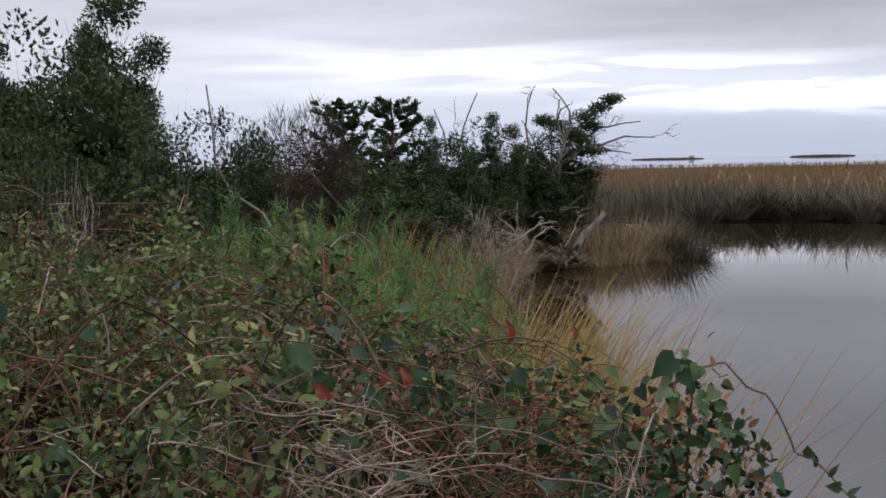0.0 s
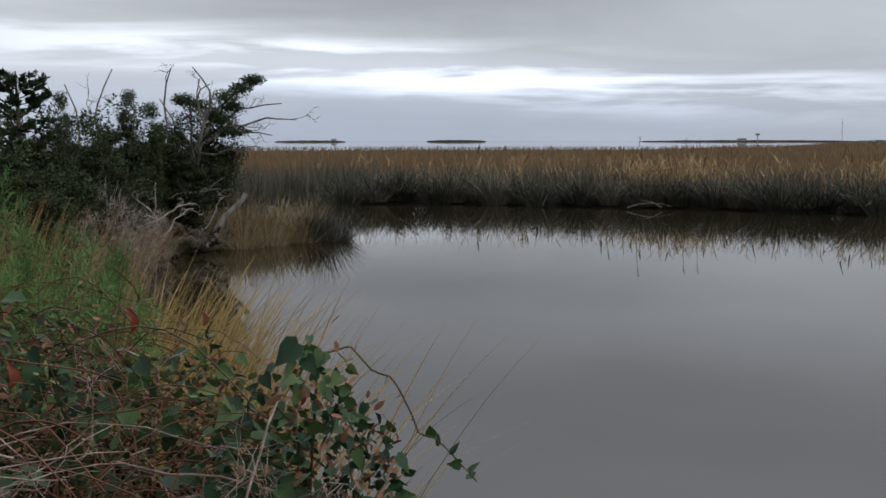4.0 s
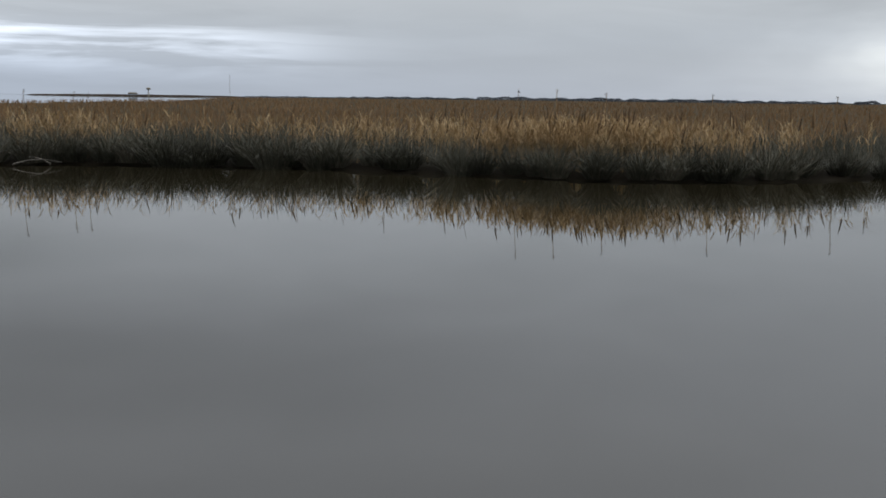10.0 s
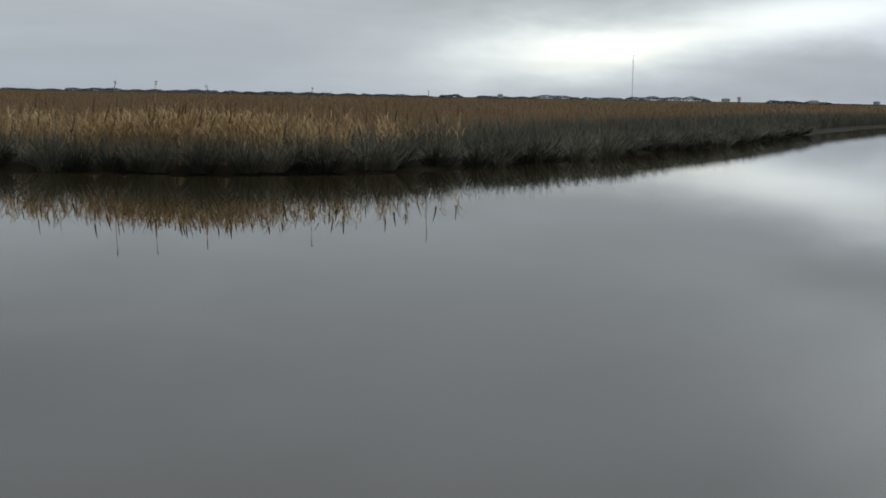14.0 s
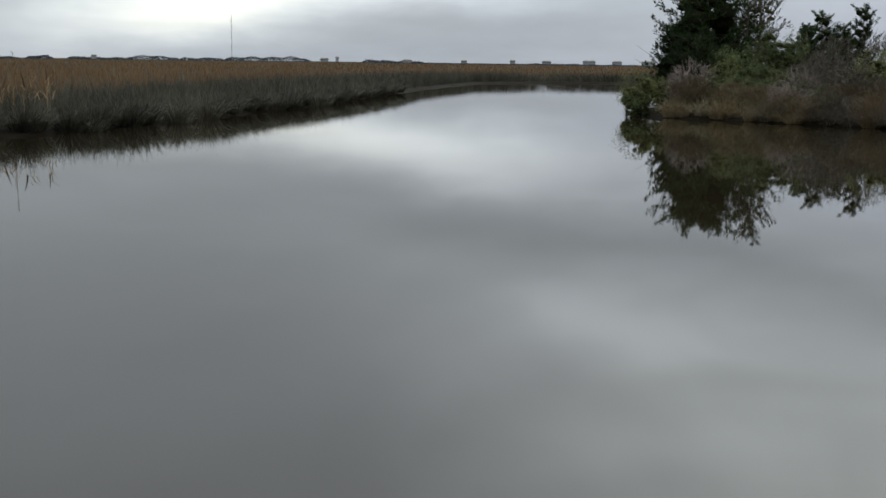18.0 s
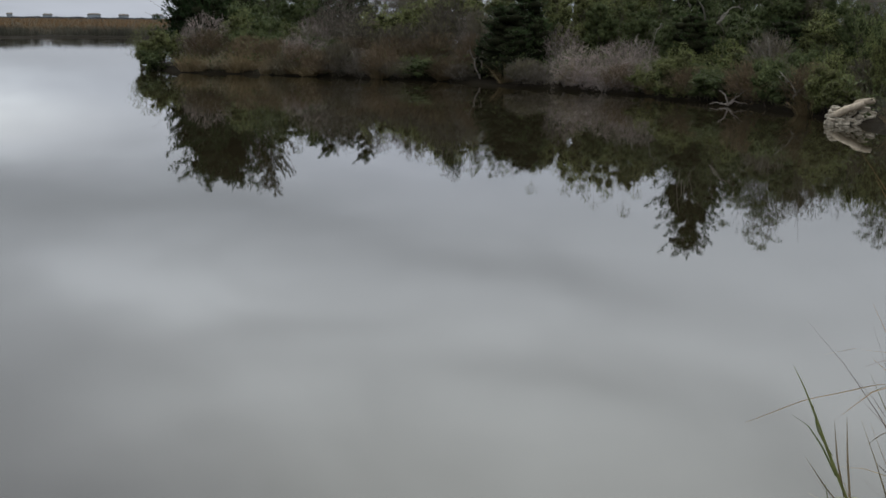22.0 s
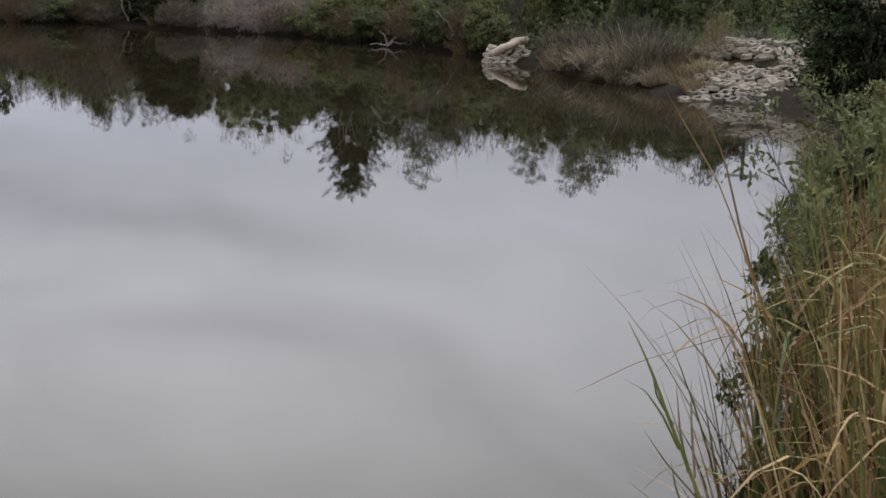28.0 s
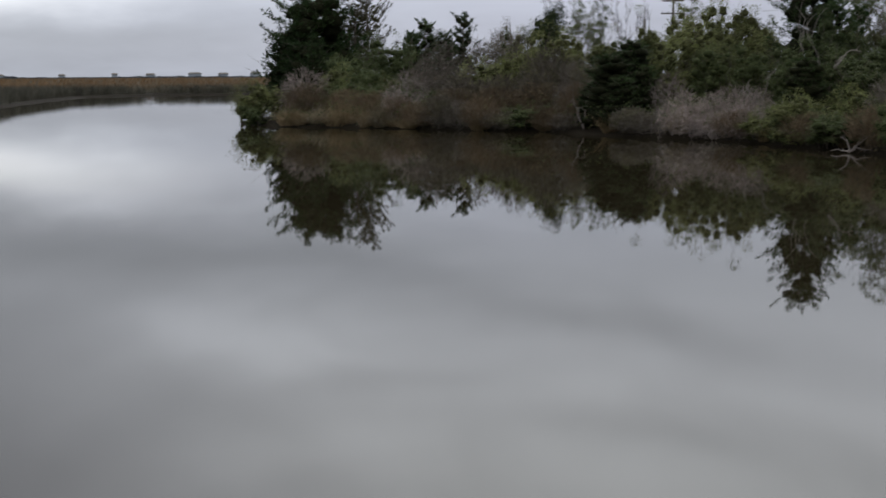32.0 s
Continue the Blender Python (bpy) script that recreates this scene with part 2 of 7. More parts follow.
def ground_material():
    m, g = material("marsh_soil")
    co = g.node("ShaderNodeTexCoord").outputs["Object"]
    big, mid, fine = g.noise(co, 0.12, 4), g.noise(co, 1.3, 4), g.noise(co, 22, 4)
    straw = g.mix(g.ramp(mid, [(0.35, 0.0), (0.65, 1.0)]), (0.045, 0.034, 0.022), (0.1, 0.075, 0.042))
    col = g.mix(g.ramp(big, [(0.4, 0.0), (0.62, 1.0)]), straw, (0.075, 0.07, 0.032))
    height = g.node("ShaderNodeSeparateXYZ", Vector=co).outputs[2]
    # wet mud by height, made darker for the shade at the bank's foot
    wet = g.ramp(g.math("MULTIPLY_ADD", fine, 0.12, height), [(0.3, 1.0), (0.5, 0.0)])
    col = g.mix(wet, col, (0.014, 0.011, 0.007))
    p = g.node("ShaderNodeBsdfPrincipled", Base_Color=col, Specular_IOR_Level=0.05, Roughness=g.math("MULTIPLY_ADD", wet, -0.15, 0.95), Normal=bump(g, g.math("ADD", mid, fine), 0.6, 0.05))
    finish(g, p.outputs[0])
    return m


def water_material():
    m, g = material("creek_water")
    co = g.node("ShaderNodeTexCoord").outputs["Object"]
    ripple = g.noise(co, 2.2, 3, 0.5)
    slow = g.noise(co, 0.35, 2, 0.5)
    silt = g.mix(slow, (0.013, 0.0105, 0.0055), (0.018, 0.0148, 0.008))
    h = g.math("ADD", ripple, g.math("MULTIPLY", slow, 2.0))
    p = g.node("ShaderNodeBsdfPrincipled", Base_Color=silt, Roughness=0.02, IOR=1.333, Normal=bump(g, h, 0.016, 0.02))
    p.inputs["Specular IOR Level"].default_value = 0.5
    finish(g, p.outputs[0])
    return m


SOIL, WATER = ground_material(), water_material()
RUSH = foliage("rush_grey_green", [(0.027, 0.0257, 0.018), (0.0455, 0.0437, 0.0315), (0.0684, 0.0662, 0.0486), (0.106, 0.099, 0.0729), (0.184, 0.164, 0.122)], 0.6, 0.1, 0.8)
MARSH = foliage("marsh_brown", [(0.133, 0.0813, 0.0413), (0.175, 0.107, 0.0533), (0.223, 0.138, 0.0688), (0.27, 0.174, 0.0903)], 0.8, 0.15, 0.04)
REED = foliage("reed_straw", [(0.141, 0.0846, 0.037), (0.235, 0.147, 0.0672), (0.329, 0.221, 0.108), (0.442, 0.329, 0.185)], 0.65, 0.2, 0.9)
CORD = foliage("cordgrass_gold", [(0.085, 0.1, 0.026), (0.17, 0.14, 0.044), (0.28, 0.19, 0.066), (0.38, 0.27, 0.105)], 0.6, 0.25, 1.0)
FENNEL = foliage("feathery_green", [(0.036, 0.08, 0.024), (0.064, 0.134, 0.038), (0.105, 0.192, 0.056), (0.18, 0.24, 0.082)], 0.6, 0.25, 2.5)
BRIER = foliage("brier_leaf", [(0.006, 0.016, 0.008), (0.011, 0.028, 0.013), (0.02, 0.046, 0.02), (0.045, 0.078, 0.026), (0.12, 0.14, 0.04)], 0.45, 0.16, 4.0, 0.16)
SMALL_LEAF = foliage("pale_small_leaf", [(0.00694, 0.0139, 0.00595), (0.0198, 0.0337, 0.0129), (0.0516, 0.0773, 0.0268), (0.111, 0.139, 0.0466), (0.203, 0.214, 0.0813)], 0.5, 0.2, 5.0, 0.16)
ELDER = foliage("elder_leaf", [(0.06, 0.074, 0.026), (0.105, 0.122, 0.042), (0.16, 0.175, 0.064), (0.245, 0.24, 0.1)], 0.5, 0.25, 2.0, 0.2)
GREEN_BLADE = foliage("green_blade", [(0.05, 0.078, 0.022), (0.095, 0.125, 0.036), (0.16, 0.17, 0.055), (0.24, 0.215, 0.08)], 0.5, 0.25, 2.0, 0.2)
RED_LEAF = foliage("red_leaf", [(0.09, 0.014, 0.01), (0.15, 0.024, 0.014), (0.13, 0.045, 0.024)], 0.5, 0.25)
MYRTLE = foliage("dark_evergreen_leaf", [(0.0403, 0.0551, 0.0212), (0.0668, 0.0869, 0.0329), (0.0986, 0.12, 0.0456), (0.14, 0.158, 0.0636)], 0.5, 0.2, 1.0)
# same evergreen leaf made darker: shade is put into its colour
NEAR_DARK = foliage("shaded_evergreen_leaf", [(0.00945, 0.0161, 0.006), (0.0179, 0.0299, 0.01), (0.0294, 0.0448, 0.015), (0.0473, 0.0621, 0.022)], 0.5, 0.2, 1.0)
OLIVE = foliage("olive_leaf", [(0.087, 0.0971, 0.0337), (0.13, 0.144, 0.0505), (0.172, 0.188, 0.0682), (0.228, 0.238, 0.0954)], 0.55, 0.25, 0.9)
CEDAR = foliage("cedar_needles", [(0.013, 0.026, 0.009), (0.023, 0.043, 0.014), (0.037, 0.061, 0.02), (0.053, 0.078, 0.026)], 0.7, 0.12, 1.0)
HAZE = foliage("dull_olive_leaf", [(0.0754, 0.0696, 0.0352), (0.115, 0.106, 0.0537), (0.156, 0.144, 0.0748), (0.207, 0.188, 0.106)], 0.6, 0.2, 1.4)
HAZE_DARK = foliage("brown_oak_leaf", [(0.0312, 0.0312, 0.018), (0.0504, 0.0492, 0.0288), (0.072, 0.0684, 0.042), (0.106, 0.0948, 0.0624)], 0.6, 0.2, 1.2)
SEDGE = foliage("straw_sedge", [(0.07, 0.062, 0.036), (0.165, 0.14, 0.089), (0.285, 0.24, 0.16), (0.46, 0.385, 0.27)], 0.7, 0.2, 0.9)
# distance haze is put into this blue-grey leaf colour
FAR_LEAF = foliage("haze_tinted_woods", [(0.05, 0.058, 0.07), (0.062, 0.071, 0.085), (0.075, 0.085, 0.1)], 0.9, 0.0, 0.01)
RUSSET = foliage("russet_grass", [(0.09, 0.0703, 0.0399), (0.161, 0.12, 0.0651), (0.231, 0.174, 0.0964), (0.301, 0.237, 0.142)], 0.7, 0.2, 0.9)
DEADLEAF = foliage("dead_leaf", [(0.03, 0.02, 0.012), (0.055, 0.036, 0.02), (0.095, 0.058, 0.03)], 0.8, 0.15, 1.0)
TWIGS = foliage("fine_grey_twigs", [(0.063, 0.0531, 0.0405), (0.101, 0.0855, 0.0675), (0.14, 0.12, 0.0963), (0.189, 0.165, 0.135)], 0.8, 0.05, 1.2)
BRUSH = foliage("brown_brush", [(0.058, 0.042, 0.026), (0.096, 0.069, 0.043), (0.14, 0.1, 0.062), (0.19, 0.138, 0.088)], 0.8, 0.1, 1.2)
PINK_TWIGS = foliage("fine_ashen_twigs", [(0.125, 0.0984, 0.084), (0.213, 0.17, 0.15), (0.3, 0.246, 0.222), (0.375, 0.312, 0.282)], 0.8, 0.05, 1.2)
BROWN_TWIGS = foliage("fine_brown_twigs", [(0.0213, 0.0161, 0.0119), (0.0382, 0.0289, 0.0213), (0.0595, 0.045, 0.034), (0.085, 0.0663, 0.051)], 0.8, 0.05, 1.2)
WITHERED = foliage("withered_stem", [(0.0238, 0.011, 0.0068), (0.0595, 0.0281, 0.0161), (0.119, 0.0561, 0.0323), (0.204, 0.106, 0.0663)], 0.8, 0.1, 3.0)
# near-black brown that paints the shade between the vines
MAT_SHADE = solid("vine_mat_shade", (0.005, 0.0035, 0.0025), (0.024, 0.016, 0.01), 40, 0.95, 1.0, spec=0.03)
BARK = solid("brown_bark", (0.045, 0.035, 0.026), (0.12, 0.1, 0.08), 14, 0.9, 0.5, (1, 1, 0.3))
PALE_BARK = solid("weathered_wood", (0.09, 0.08, 0.068), (0.24, 0.215, 0.185), 12, 0.9, 0.4, (1, 1, 0.25))
SNAG = solid("grey_dead_wood", (0.05, 0.043, 0.035), (0.15, 0.132, 0.112), 12, 0.9, 0.4, (1, 1, 0.25))
# darker than the leaves: the crowns' inner shade put into colour
INNER = solid("crown_shade", (0.006, 0.008, 0.004), (0.022, 0.023, 0.011), 30, 0.95, 0.8, spec=0.03)
INNER_GREEN = solid("green_crown_shade", (0.018, 0.024, 0.01), (0.052, 0.062, 0.026), 30, 0.95, 0.8, spec=0.03)
INNER_OLIVE = solid("olive_crown_shade", (0.0234, 0.026, 0.0117), (0.0715, 0.0715, 0.0312), 30, 0.95, 0.8, spec=0.03)
VINE = solid("vine_stem", (0.035, 0.03, 0.014), (0.1, 0.075, 0.04), 20, 0.7, 0.2)
GREY_TWIG = solid("grey_twig", (0.07, 0.06, 0.05), (0.16, 0.14, 0.12), 12, 0.9, 0.2)
PINK_TWIG = solid("ashen_twig", (0.16, 0.135, 0.12), (0.32, 0.275, 0.245), 12, 0.9, 0.2)
DRY_TWIG = solid("dry_twig", (0.12, 0.083, 0.067), (0.37, 0.28, 0.24), 20, 0.85, 0.2)
STONE = solid("pale_stone", (0.115, 0.101, 0.0768), (0.326, 0.288, 0.226), 7, 0.9, 0.5)
CHALK = solid("chalky_block", (0.2, 0.175, 0.135), (0.46, 0.405, 0.32), 7, 0.9, 0.5)
WET_STONE = solid("dark_stone", (0.06, 0.055, 0.045), (0.18, 0.16, 0.13), 7, 0.7, 0.5)
LOG = solid("bleached_log", (0.246, 0.202, 0.146), (0.493, 0.414, 0.314), 9, 0.85, 0.4, (1, 1, 0.2))
ROT = solid("rotten_wood", (0.02, 0.016, 0.012), (0.09, 0.07, 0.055), 9, 0.9, 0.8)


# ---------------------------------------------------------------- mesh tools
class Geo:
    """Collects pieces of one mesh."""

    def __init__(self):
        self.v, self.f, self.n = [], [], 0

    def add(self, verts, faces):
        verts, faces = np.asarray(verts, float).reshape(-1, 3), np.asarray(faces, int)
        self.v.append(verts)
        self.f.append(faces + self.n)
        self.n += len(verts)

    def mesh(self, name, mat, smooth=True):
        me = bpy.data.meshes.new(name)
        v = np.concatenate(self.v)
        loops = np.concatenate([f.ravel() for f in self.f])
        sizes = np.concatenate([np.full(len(f), f.shape[1]) for f in self.f])
        me.vertices.add(len(v))
        me.vertices.foreach_set("co", v.ravel())
        me.loops.add(len(loops))
        me.loops.foreach_set("vertex_index", loops)
        me.polygons.add(len(sizes))
        me.polygons.foreach_set("loop_start", np.concatenate([[0], np.cumsum(sizes)[:-1]]))
        me.polygons.foreach_set("use_smooth", np.full(len(sizes), smooth))
        me.update(calc_edges=True)
        me.materials.append(mat)
        return me


def part(name, geo, mat, parent=None, label="", smooth=True):
    """One mesh object under a thing or under a part."""
    me = geo.mesh(name, mat, smooth) if isinstance(geo, Geo) else geo
    ob = new(name, me)
    ob.parent = parent
    return tagged(ob, label)


def thing(name, label, category, group="", kind="", at=(0, 0, 0)):
    ob = new(name)
    ob.location = at
    ob.empty_display_size = 0.2
    return tagged(ob, label, category, group, kind)


def unit(a):
    return a / np.maximum(np.linalg.norm(a, axis=-1, keepdims=True), 1e-9)


def blades(geo, base, h, w, az, lean, bend, segs=3, droop=0.0, rng=None):
    """Grass blades: tapered strips that lean and bend towards az (radians)."""
    n = len(base)
    h, w, az, lean, bend, droop = (np.broadcast_to(np.asarray(q, float), n) for q in (h, w, az, lean, bend, droop))
    s = np.linspace(0, 1, segs + 1)[None]
    out = h[:, None] * (lean[:, None] * s + bend[:, None] * s**2)
    up = h[:, None] * (s - droop[:, None] * s**3)
    d = np.stack([np.sin(az), np.cos(az)], -1)
    c = np.zeros((n, segs + 1, 3))
    c[..., :2] = base[:, None, :2] + out[..., None] * d[:, None]
    c[..., 2] = base[:, None, 2] + up
    turn = az + math.pi / 2 + (rng.uniform(-1.2, 1.2, n) if rng is not None else 0)
    side = np.stack([np.sin(turn), np.cos(turn), np.zeros(n)], -1)
    half = 0.5 * w[:, None] * np.clip(1.02 - s**2.2, 0.04, 1)
    v = np.stack([c - side[:, None] * half[..., None], c + side[:, None] * half[..., None]], 2)
    i = np.arange(n)[:, None] * (segs + 1) * 2 + np.arange(segs)[None] * 2
    geo.add(v, np.stack([i, i + 1, i + 3, i + 2], -1).reshape(-1, 4))


LEAF_SHAPES = {
    "diamond": (np.array([(0, 0, 0), (0.45, 0.5, 0.12), (1, 0, 0), (0.45, -0.5, 0.12)]), np.array([(0, 1, 2), (0, 2, 3)])),
    "oval": (np.array([(0, 0, 0), (0.25, 0.42, 0.1), (0.68, 0.4, 0.08), (1, 0, -0.05), (0.68, -0.4, 0.08), (0.25, -0.42, 0.1)]), np.array([(0, 1, 2, 3), (0, 3, 4, 5)])),
    "heart": (np.array([(0, 0, 0), (-0.1, 0.24, 0.06), (0.12, 0.5, 0.13), (0.42, 0.44, 0.1), (0.72, 0.2, 0.02), (1, 0, -0.1),
                        (0.72, -0.2, 0.02), (0.42, -0.44, 0.1), (0.12, -0.5, 0.13), (-0.1, -0.24, 0.06), (0.45, 0, -0.02)]),
              np.array([(0, 10, 1), (1, 10, 2), (2, 10, 3), (3, 10, 4), (4, 10, 5), (5, 10, 6), (6, 10, 7), (7, 10, 8), (8, 10, 9), (9, 10, 0)])),
}


def leaves(geo, pos, way, length, width, rng, shape="diamond", face_up=0.0, normal=None):
    n = len(pos)
    tmpl, faces = LEAF_SHAPES[shape]
    way = unit(way)
    ref = unit(rng.normal(size=(n, 3)) + np.array([0, 0, face_up])) if normal is None else unit(normal)
    side = unit(np.cross(ref, way))
    nrm = np.cross(way, side)
    length, width = np.broadcast_to(length, n)[:, None, None], np.broadcast_to(width, n)[:, None, None]
    v = pos[:, None] + way[:, None] * tmpl[None, :, :1] * length + side[:, None] * tmpl[None, :, 1:2] * width + nrm[:, None] * tmpl[None, :, 2:] * width
    geo.add(v, (np.arange(n)[:, None, None] * len(tmpl) + faces[None]).reshape(-1, faces.shape[1]))


def tube(geo, line, radii, sides=5):
    line = np.asarray(line, float)
    m = len(line)
    radii = np.broadcast_to(radii, m)
    tang = unit(np.gradient(line, axis=0))
    ref = np.array([0.31, 0.17, 0.93]) if abs(tang[0][2]) < 0.9 else np.array([1.0, 0.2, 0.1])
    a = unit(np.cross(tang, ref))
    b = np.cross(tang, a)
    ang = np.linspace(0, 2 * math.pi, sides, endpoint=False)
    v = line[:, None] + radii[:, None, None] * (a[:, None] * np.cos(ang)[None, :, None] + b[:, None] * np.sin(ang)[None, :, None])
    i = np.arange(m - 1)[:, None] * sides + np.arange(sides)[None]
    j = np.arange(m - 1)[:, None] * sides + (np.arange(sides)[None] + 1) % sides
    geo.add(v, np.stack([i, j, j + sides, i + sides], -1).reshape(-1, 4))


def grow(rng, geo, start, way, length, radius, level, tips, wig=0.25, lift=0.1, kids=(3, 5), spread=0.8, ratio=0.6, sides=5, minr=0.004):
    """One branch and all that springs from it; tips gathers points of the last level."""
    m = 6 if level > 0 else 4
    p, d, line = np.array(start, float), unit(np.asarray(way, float)), []
    for _ in range(m):
        line.append(p.copy())
        d = unit(d + rng.normal(size=3) * wig + np.array([0, 0, lift]))
        p = p + d * length / (m - 1)
    line = np.array(line)
    tube(geo, line, np.linspace(radius, max(radius * 0.35, minr * 0.6), m), sides)
    if level == 0:
        tips.append(line)
        return
    for _ in range(rng.integers(kids[0], kids[1] + 1)):
        k = rng.uniform(0.3, 1.0) * (m - 1)
        i = min(int(k), m - 2)
        q = line[i] + (line[i + 1] - line[i]) * (k - i)
        t = unit(line[i + 1] - line[i])
        w = unit(t + unit(rng.normal(size=3)) * spread)
        grow(rng, geo, q, w, length * ratio * rng.uniform(0.7, 1.2), max(radius * 0.5, minr), level - 1, tips, wig, lift, kids, spread, ratio, max(3, sides - 1), minr)


# ---------------------------------------------------------------- plan of the creek
MARSH_SHORE = [(-60, 62), (-25, 52), (-8, 46), (2, 43), (8.7, 40), (11.4, 40), (15, 37), (19.5, 33.4), (23, 28.6), (24.6, 24), (26, 19.6), (29.5, 16.4), (35, 15.4), (43, 14.2), (50, 14.0), (59, 13.5), (68, 13.3), (86, 13.2), (110, 12.8), (131, 11), (141, 4), (143, -8), (150, -34), (190, -80)]
WOODED_SHORE = [(170, -92), (118, -50), (84, -20), (70, -9), (62, -3.5), (56, -1.9), (51.5, -3.4), (50, -6.1), (47.6, -8.5), (45.4, -10.9), (44.1, -12.7), (41, -13.9), (38.5, -15.2), (35.4, -16.6), (31.5, -17), (29, -17.4), (26.6, -17.5), (24.6, -16.8), (22.9, -16.7), (20.6, -15.9), (18.5, -15.9), (16.1, -15.0), (14.6, -15.7)]
NEAR_SHORE = [(13.6, -15.4), (9.8, -10.9), (4.8, -5.4), (2.5, -2.9), (1.7, -1.2), (1.4, 0.5), (1.2, 2.5), (1.15, 5), (0.95, 8), (0.5, 12), (0.15, 16), (0.5, 20), (1.4, 22.6), (2.8, 24.5), (4.2, 25.7), (5.8, 26.7), (5.4, 28.2), (0, 31), (-12, 36), (-60, 52)]
WATER_EDGE = np.array(MARSH_SHORE + WOODED_SHORE + NEAR_SHORE, float)


def edge_distance(x, y, poly=WATER_EDGE):
    """Distance to the water's edge, positive on land."""
    x, y = np.asarray(x, float), np.asarray(y, float)
    best, inside = np.full(x.shape, 1e9), np.zeros(x.shape, bool)
    for (x0, y0), (x1, y1) in zip(poly, np.roll(poly, -1, 0)):
        dx, dy = x1 - x0, y1 - y0
        t = np.clip(((x - x0) * dx + (y - y0) * dy) / (dx * dx + dy * dy), 0, 1)
        best = np.minimum(best, np.hypot(x - x0 - t * dx, y - y0 - t * dy))
        hit = ((y0 > y) != (y1 > y)) & (x < dx * (y - y0) / (dy if dy else 1e-9) + x0)
        inside ^= hit
    return np.where(inside, -best, best)


def across(x, y):
    """True on the marsh side of the creek."""
    side = np.interp(x, [-60, -8, 3, 8, 14, 22, 26, 35, 60, 110, 128, 136, 180], [57, 41, 36.5, 34, 30, 22, 14, 8, 5, 2, -10, -40, -85])
    return (y > side) & (x < 180) | (x > 160)


def ground_z(x, y):
    x, y = np.asarray(x, float), np.asarray(y, float)
    d = edge_distance(x, y)
    r, az = np.hypot(x, y), np.degrees(np.arctan2(x, y))
    marsh = 0.1 + 0.22 * (1 - np.exp(-np.maximum(d, 0) / 4.0)) + 0.03 * np.sin(x * 0.7) * np.cos(y * 0.6)
    woods = 0.08 + 0.66 * (1 - np.exp(-np.maximum(d, 0) / 3.0)) + 0.06 * np.sin(x * 1.3 + 1) * np.sin(y * 1.1)
    land = np.where(across(x, y), marsh, woods)
    z = np.where(d > 0, np.minimum(land, -0.05 + 1.6 * d), np.maximum(-0.05 + 0.5 * d, -0.8))
    # the sound beyond the marsh
    shore = np.interp(az, [-180, -60, -10, 12, 27, 34, 44, 180], [230, 230, 230, 250, 260, 420, 5000, 5000])
    return np.where(r > shore, -0.6, z)


def lines(core0, core1, step, far):
    core = np.arange(core0, core1 + 1e-6, step)
    out, s, a = [], step, 0.0
    while a < far:
        s *= 1.16
        a += s
        out.append(a)
    out = np.array(out)
    return np.concatenate([core0 - out[::-1], core, core1 + out])


def build_ground():
    gx, gy = lines(-12, 150, 1.0, 4600), lines(-32, 48, 0.6, 4600)
    x, y = np.meshgrid(gx, gy)
    z = ground_z(x, y)
    geo = Geo()
    nx, ny = len(gx), len(gy)
    i = (np.arange(ny - 1)[:, None] * nx + np.arange(nx - 1)[None]).ravel()
    geo.add(np.stack([x, y, z], -1), np.stack([i, i + 1, i + nx + 1, i + nx], -1))
    tagged(part("ground", geo, SOIL), "brown marsh soil with muddy creek banks", "ground", "", "structure")
    a = np.linspace(0, 2 * math.pi, 97)[:-1]
    geo = Geo()
    for r0, r1 in ((0, 60), (60, 300), (300, 4700)):
        v = np.concatenate([np.stack([r0 * np.sin(a), r0 * np.cos(a), 0 * a], -1), np.stack([r1 * np.sin(a), r1 * np.cos(a), 0 * a], -1)])
        k = np.arange(96)
        geo.add(v, np.stack([k, k + 96, (k + 1) % 96 + 96, (k + 1) % 96], -1) if r0 else np.stack([k + 96, (k + 1) % 96 + 96, np.zeros(96, int)], -1))
    tagged(part("water", geo, WATER), "still brownish tidal creek water mirroring the clouds", "water", "", "structure")


build_ground()


# ---------------------------------------------------------------- plants
BALL = bmesh.new()
bmesh.ops.create_icosphere(BALL, subdivisions=1, radius=1)
BALL.verts.ensure_lookup_table()
BALL_V, BALL_F = np.array([v.co[:] for v in BALL.verts]), np.array([[v.index for v in f.verts] for f in BALL.faces])
BALL.free()


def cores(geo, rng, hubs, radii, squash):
    """Dark lumps behind the leaves: the shade inside a crown put into colour."""
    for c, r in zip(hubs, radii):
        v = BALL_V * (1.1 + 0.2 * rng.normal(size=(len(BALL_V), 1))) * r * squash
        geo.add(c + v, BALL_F)


